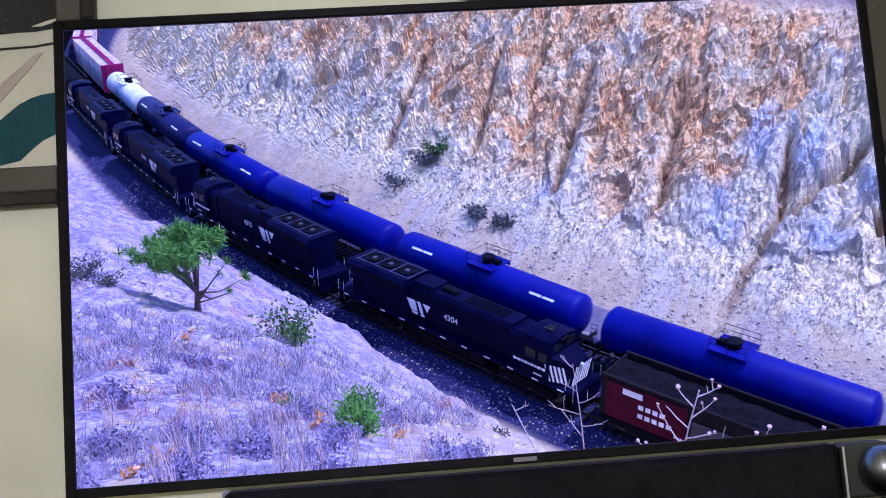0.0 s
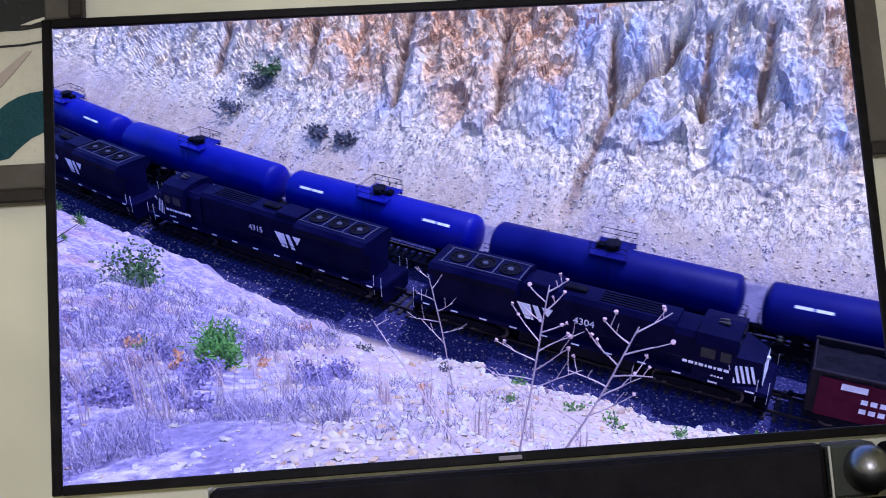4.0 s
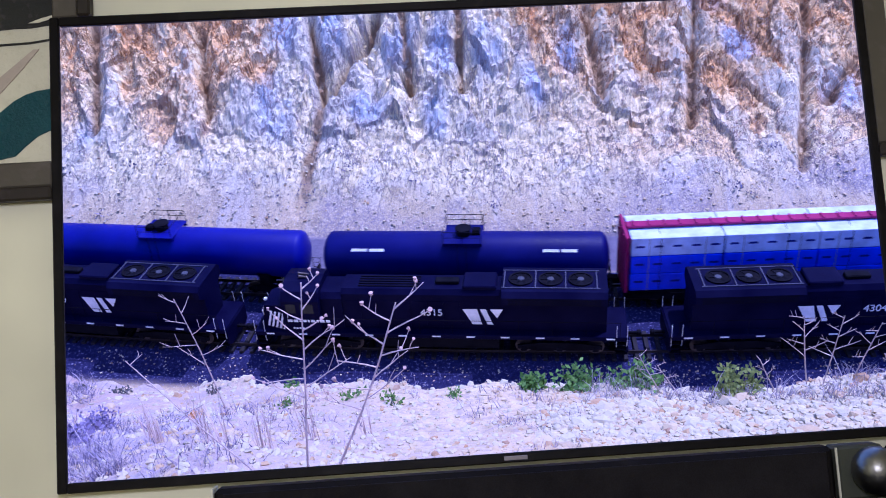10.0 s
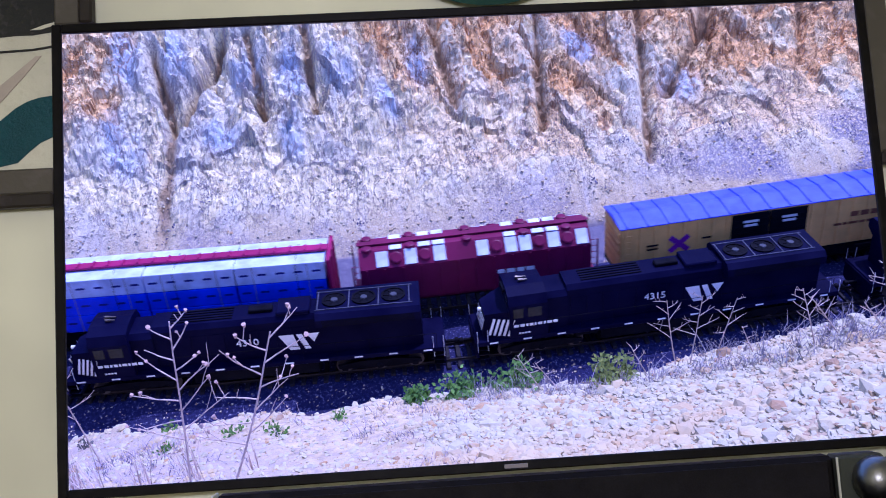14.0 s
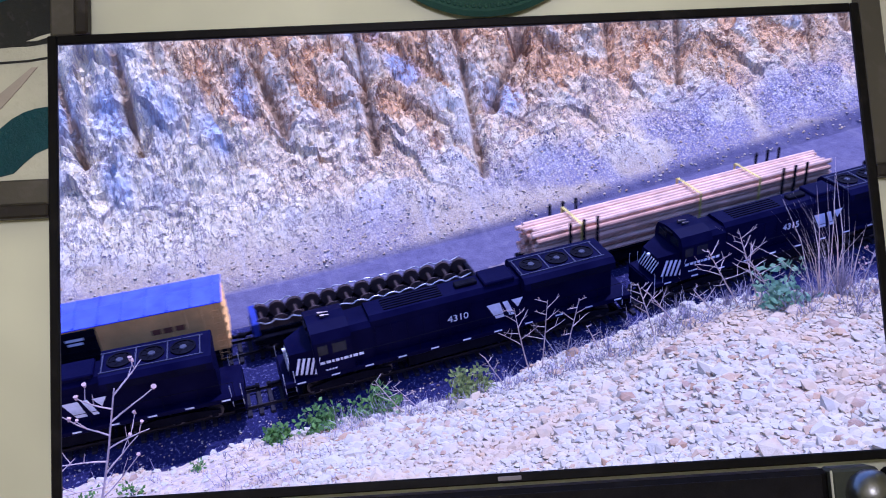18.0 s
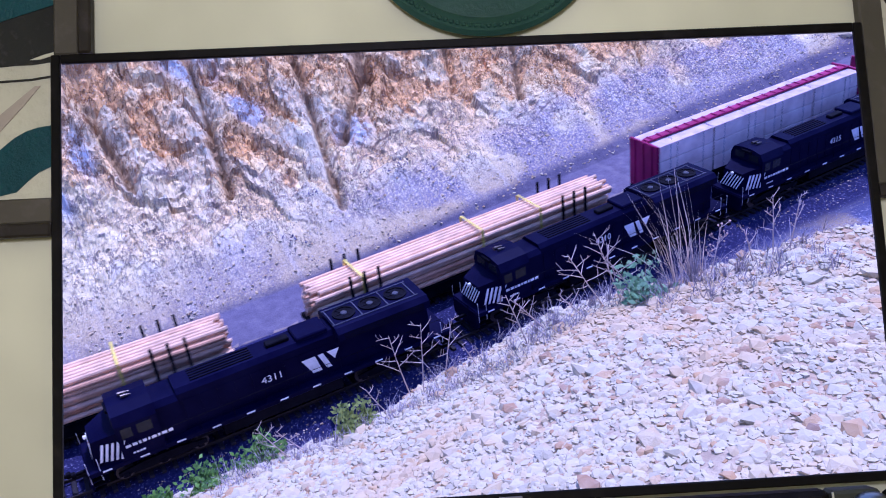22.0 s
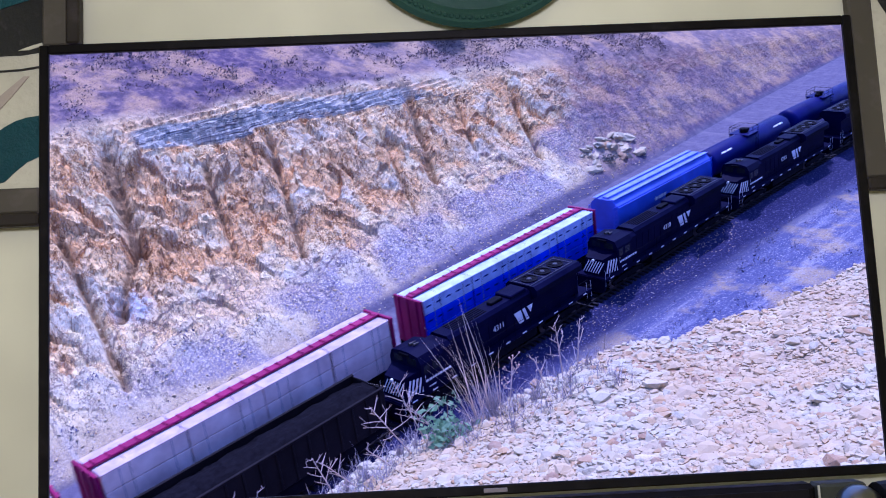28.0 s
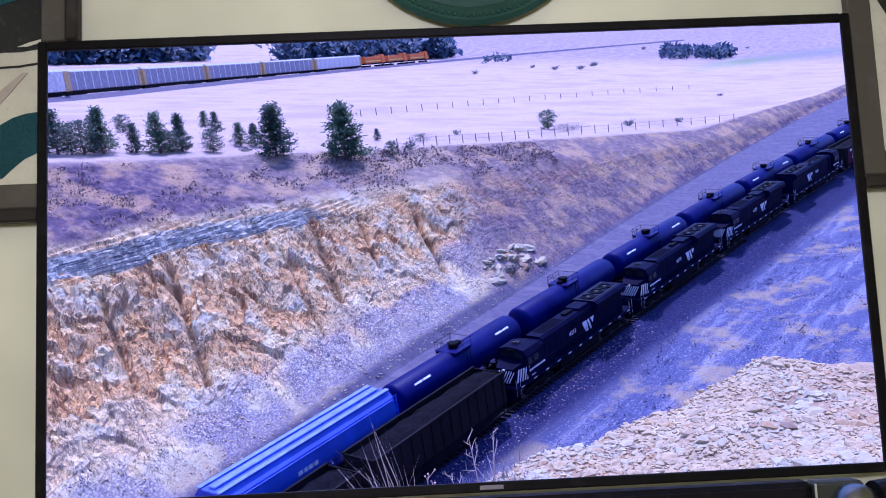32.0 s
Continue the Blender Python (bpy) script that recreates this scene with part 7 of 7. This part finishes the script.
# bearing, height angle of the foot, height and width
RIM_TREES = ((35.3, -4.2, 4.6, 3.2), (36.7, -4.5, 3.7, 3.2), (37.8, -4.6, 5.0, 2.8), (39.1, -3.6, 2.5, 2.1), (39.6, -4.9, 3.3, 1.8), (41.0, -5.2, 4.6, 3.0), (41.6, -5.3, 2.7, 3.1), (42.3, -5.3, 4.3, 2.1), (43.9, -4.1, 2.6, 1.9), (44.5, -4.5, 3.0, 1.9), (44.1, -5.7, 2.8, 2.1), (45.8, -5.5, 2.8, 1.9), (46.7, -5.7, 2.8, 1.8), (47.9, -6.5, 5.9, 4.3), (52.2, -7.4, 6.9, 4.9), (54.3, -6.5, 1.6, 1.0), (55.1, -7.6, 1.9, 1.7), (65.2, -7.3, 3.3, 2.7), (66.4, -7.6, 1.4, 5.6), (57.0, -7.0, 1.2, 2.9), (35.9, -3.9, 2.7, 2.7), (37.5, -4.1, 3.4, 2.5))
WOODS = (('far_woods', 'dark woods along the far plain, tinted haze blue', (36.1, 0.9), (44.6, -0.1), 260, 17),
         ('far_woods', 'dense dark woods behind the distant train', (49.2, -1.0), (59.7, -2.1), 260, 15),
         ('far_woods', 'dark clump of trees on the far plain', (72.5, -3.9), (76.7, -4.4), 90, 8),
         ('far_woods', 'small dark thicket on the far plain', (61.7, -2.8), (63.4, -2.8), 14, 4.4))
TRAIN_ENDS = ((36.1, -1.15), (58.0, -2.2))

def on_ray(az, el):
    """The place on the ground seen at that bearing and height angle."""
    r = np.geomspace(60, 3400, 260)
    for _ in range(2):
        x, y = r * math.sin(radians(az)), r * math.cos(radians(az))
        k = max(1, int(np.argmax(land(x, y, False)[0] > EYE[2] + r * math.tan(radians(el)))))
        r = np.linspace(r[k - 1], r[k], 24)
    x, y = r * math.sin(radians(az)), r * math.cos(radians(az))
    z = EYE[2] + r * math.tan(radians(el))
    k = int(np.argmax(land(x.copy(), y.copy(), False)[0] > z))
    return Vector((x[k], y[k], height(x[k], y[k]) if r[k] < 250 else float(z[k]))), float(r[k])


def build_plain():
    # trees on the rim: bearing, height angle of the foot, height and width in metres
    k = 0
    for az, el, tall, wide in RIM_TREES:
        p, r = on_ray(az, el)
        k += 1
        big = tall > 5
        conifer(p, tall * 1.05, wide * 1.28, 300 + k, leaf_mat("mid green foliage", (0.025, 0.06, 0.02), (0.07, 0.13, 0.045)) if k % 3 == 0 else None, n=2600 if big else 1400, top=0.45 if wide > tall * 0.75 else 0.85)
    # fence along the rim
    wood = paint("grey fence post", (0.20, 0.16, 0.14), 0.9)
    f = thing("wire_fence", "line of thin grey fence posts along the rim", "fence")
    last = None
    for i in range(26):
        az = lerp(55.5, 76.5, i / 25)
        el = float(np.interp(az, [48, 55.3, 62.6, 69.7, 76.5], [-6.3, -7.2, -7.7, -8.0, -8.1]))
        p, r = on_ray(az, el)
        part("post", Geo().tube([p - Vector((0, 0, 0.2)), p + Vector((0, 0, 1.45))], 0.07, 6), wood, f)
        if last:
            for h in (0.7, 1.3):
                part("wire", Geo().tube([last + Vector((0, 0, h)), p + Vector((0, 0, h))], 0.018, 4), wood, f)
        last = p
    g = thing("wire_fence", "far line of short fence posts across the plain", "fence")
    for i in range(22):
        p, r = on_ray(lerp(53.5, 74, i / 21), lerp(-4.9, -5.9, i / 21))
        part("post", Geo().tube([p - Vector((0, 0, 0.2)), p + Vector((0, 0, 1.5))], 0.10, 6), wood, g)
    for az, el, q in ((56.2, -7.3, 1.3), (59.4, -6.9, 0.9), (61.0, -3.3, 2.2), (66.0, -3.7, 2.4), (67.6, -3.9, 2.6), (68.4, -3.8, 3.0), (64.6, -3.4, 2.0), (70.2, -7.7, 1.2), (73.3, -7.8, 1.0), (75.8, -6.5, 0.9), (51.2, -6.6, 0.9), (46.0, -6.0, 0.8), (77.5, -3.9, 2.0), (71.5, -3.2, 2.6)):
        p, r = on_ray(az, el)
        shrub(p, q * 1.6, q, int(az * 10), DULL_LEAF, "plain_bush", "small dark bush on the dry plain", q * 0.3, 160, "bushes on the plain")
    # far woods as many small crowns
    rng = random.Random(17)

    def wood_strip(name, label, a0, a1, e0, e1, count, tall):
        g = Geo()
        for i in range(count):
            az = rng.uniform(a0, a1)
            f = (az - a0) / (a1 - a0)
            p, r = on_ray(az, lerp(e0, e1, f) + rng.uniform(-0.05, 0.25))
            h = tall * rng.uniform(0.6, 1.15)
            for _ in range(26):
                c = p + Vector((rng.gauss(0, 0.22) * h, rng.gauss(0, 0.22) * h, h * rng.uniform(0.05, 0.95)))
                d = Vector((rng.uniform(-1, 1), rng.uniform(-1, 1), rng.uniform(-0.2, 1))).normalized()
                s = d.orthogonal().normalized() * h * 0.13
                e = c + d * h * 0.3
                g.put([c - s, c + s, e + s * 0.4, e - s * 0.4], [(0, 1, 2, 3)])
        ob = new(name, g.mesh(name, HAZED_LEAF))
        tagged(ob, label, "woods", kind="stuff")

    for name, label, (a0, e0), (a1, e1), count, tall in WOODS:
        wood_strip(name, label, a0, a1, e0, e1, count, tall)
    # the third train on its bank
    grey = paint("silver grey car side", (0.24, 0.23, 0.30), 0.5, wear=0.2)
    roof = paint("pale car roof", (0.55, 0.54, 0.58), 0.5)
    tan = paint("tan end frame", (0.45, 0.32, 0.16), 0.6)
    orange = paint("orange locomotive paint", (0.62, 0.16, 0.03), 0.5)
    (a0, e0), (a1, e1) = TRAIN_ENDS
    way = [on_ray(lerp(a0, a1, f), lerp(e0, e1, f))[0] for f in np.linspace(-1.0, 1.75, 90)]
    way = [sum((way[min(max(i + q, 0), 89)] for q in range(-4, 5)), Vector()) / 9 for i in range(90)]
    cum = [0.0]
    for p, q in zip(way, way[1:]):
        cum.append(cum[-1] + (q - p).length)
    mark = np.interp((1.0 / 2.75 * 89, 2.0 / 2.75 * 89), range(90), cum)
    far, lift = float(mark[1] - mark[0]), 0.8

    def on_way(f):
        s = float(mark[0]) + far * f
        at = [Vector([float(np.interp(s + o, cum, [p[c] for p in way])) for c in range(3)]) for o in (-6, 6)]
        p, d = (at[0] + at[1]) / 2, at[1] - at[0]
        return pose(p.x, p.y, p.z + lift, 0, 0, math.degrees(math.atan2(d.y, d.x))) @ pose(0, 0, 0, 0, -math.degrees(math.atan2(d.z, math.hypot(d.x, d.y))), 0)

    bank, vs = Geo(), []
    for i, p in enumerate(way):
        run = way[min(i + 1, 89)] - way[max(i - 1, 0)]
        q = Vector((-run.y, run.x, 0)).normalized()
        for w, z in ((-7, -2.0), (-3, lift), (3, lift), (7, -2.0)):
            vs.append((p.x + q.x * w, p.y + q.y * w, p.z + z))
    bank.put(vs, [(i * 4 + j, i * 4 + j + 1, i * 4 + j + 5, i * 4 + j + 4) for i in range(89) for j in range(3)])
    tagged(new("railway_bank", bank.mesh("railway_bank", paint("violet grey bank gravel", (0.13, 0.11, 0.15), 0.9))), "low gravel railway bank across the plain", "bank", kind="structure")
    unit = far / 6.55
    for i in range(-1, 5):
        ob = thing("autorack_car", "silver grey covered car carrier on the distant bank" if i < 4 else "white covered car carrier behind the orange engines", "freight car", "cars of the distant train")
        l = unit * 0.95
        h = unit * 0.105
        part("body", Geo().box((0, 0, h * 0.55 + 0.6), (l, h * 0.6, h * 0.86), 0.1), grey if 0 <= i < 4 else roof, ob)
        part("roof", Geo().prism([(-h * 0.31, h * 0.98 + 0.6), (h * 0.31, h * 0.98 + 0.6), (h * 0.2, h * 1.1 + 0.6), (-h * 0.2, h * 1.1 + 0.6)], -l / 2, l / 2), roof, ob)
        for s in (-1, 1):
            part("end_door", Geo().box((s * l * 0.485, 0, h * 0.55 + 0.6), (l * 0.035, h * 0.64, h * 0.9), 0.05), tan, ob)
            part("truck", Geo().box((s * l * 0.36, 0, 0.4), (l * 0.14, h * 0.5, 0.8), 0.1), SOOT, ob)
        part("underframe", Geo().box((0, 0, 0.75), (l, h * 0.5, 0.9), 0.05), SOOT, ob)
        for j in range(9):
            part("side_post", Geo().box((l * (j - 4) * 0.1, -h * 0.305, h * 0.55 + 0.6), (l * 0.012, 0.1, h * 0.84)), roof, ob)
        PLAIN_CARS.append((ob, (0.5 + i) / 6.55))
    for i in range(3):
        ob = thing("distant_locomotive", "orange diesel locomotive hauling the distant train", "locomotive", "engines of the distant train")
        l, h = unit * 0.50, unit * 0.095
        part("hood", Geo().box((-l * 0.05, 0, h * 0.62 + 0.6), (l * 0.72, h * 0.6, h * 0.7), 0.1), orange, ob)
        part("cab", Geo().box((l * 0.36, 0, h * 0.68 + 0.6), (l * 0.14, h * 0.8, h * 0.9), 0.15), orange, ob)
        part("nose", Geo().box((l * 0.45, 0, h * 0.45 + 0.6), (l * 0.08, h * 0.7, h * 0.45), 0.1), orange, ob)
        part("deck", Geo().box((0, 0, h * 0.22 + 0.6), (l * 0.98, h * 0.8, h * 0.14), 0.05), SOOT, ob)
        part("side_stripe", Geo().box((-l * 0.05, -h * 0.305, h * 0.5 + 0.6), (l * 0.7, 0.1, h * 0.12)), paint("yellow stripe", (0.7, 0.45, 0.1), 0.5), ob)
        for s in (-1, 1):
            part("truck", Geo().box((s * l * 0.3, 0, 0.5), (l * 0.24, h * 0.6, 1.0), 0.1), SOOT, ob)
        PLAIN_CARS.append((ob, (5.27 + i * 0.52) / 6.55))

    return on_way


on_plain_line = build_plain()


# ---- what moves ----
NEAR_RUN = ((0, -53.9), (2.5, -42.0), (4.5, -32.3), (6, -25.2), (9, -11.2), (13, 7.6), (15.5, 19.7), (19, 36.8), (23, 55.9), (25.5, 69.0), (28, 83.2), (32, 105.9))
FAR_RUN = ((0, 0), (2.5, -20.1), (4.5, -36.0), (6, -48.0), (9, -72.2), (13, -103.5), (15.5, -123.8), (19, -153.0), (23, -187.3), (25.5, -208.9), (28, -230.2), (32, -264.8))


def motions():
    rows = screen_rows()
    for ob in ROOM:
        walk(ob, rows)
    for ob, f in PLAIN_CARS:
        walk(ob, [(t, on_plain_line(f - 0.0215 * (32 - t))) for t in (0, 8, 16, 24, 28, 30, 32)])
    for ob, line, q, turned in CARS:
        run, off = (NEAR_RUN, NEAR) if line == "near" else (FAR_RUN, FAR)
        walk(ob, [(t, on_line(q + s, off, 0.0, turned)) for t, s in run])


motions()
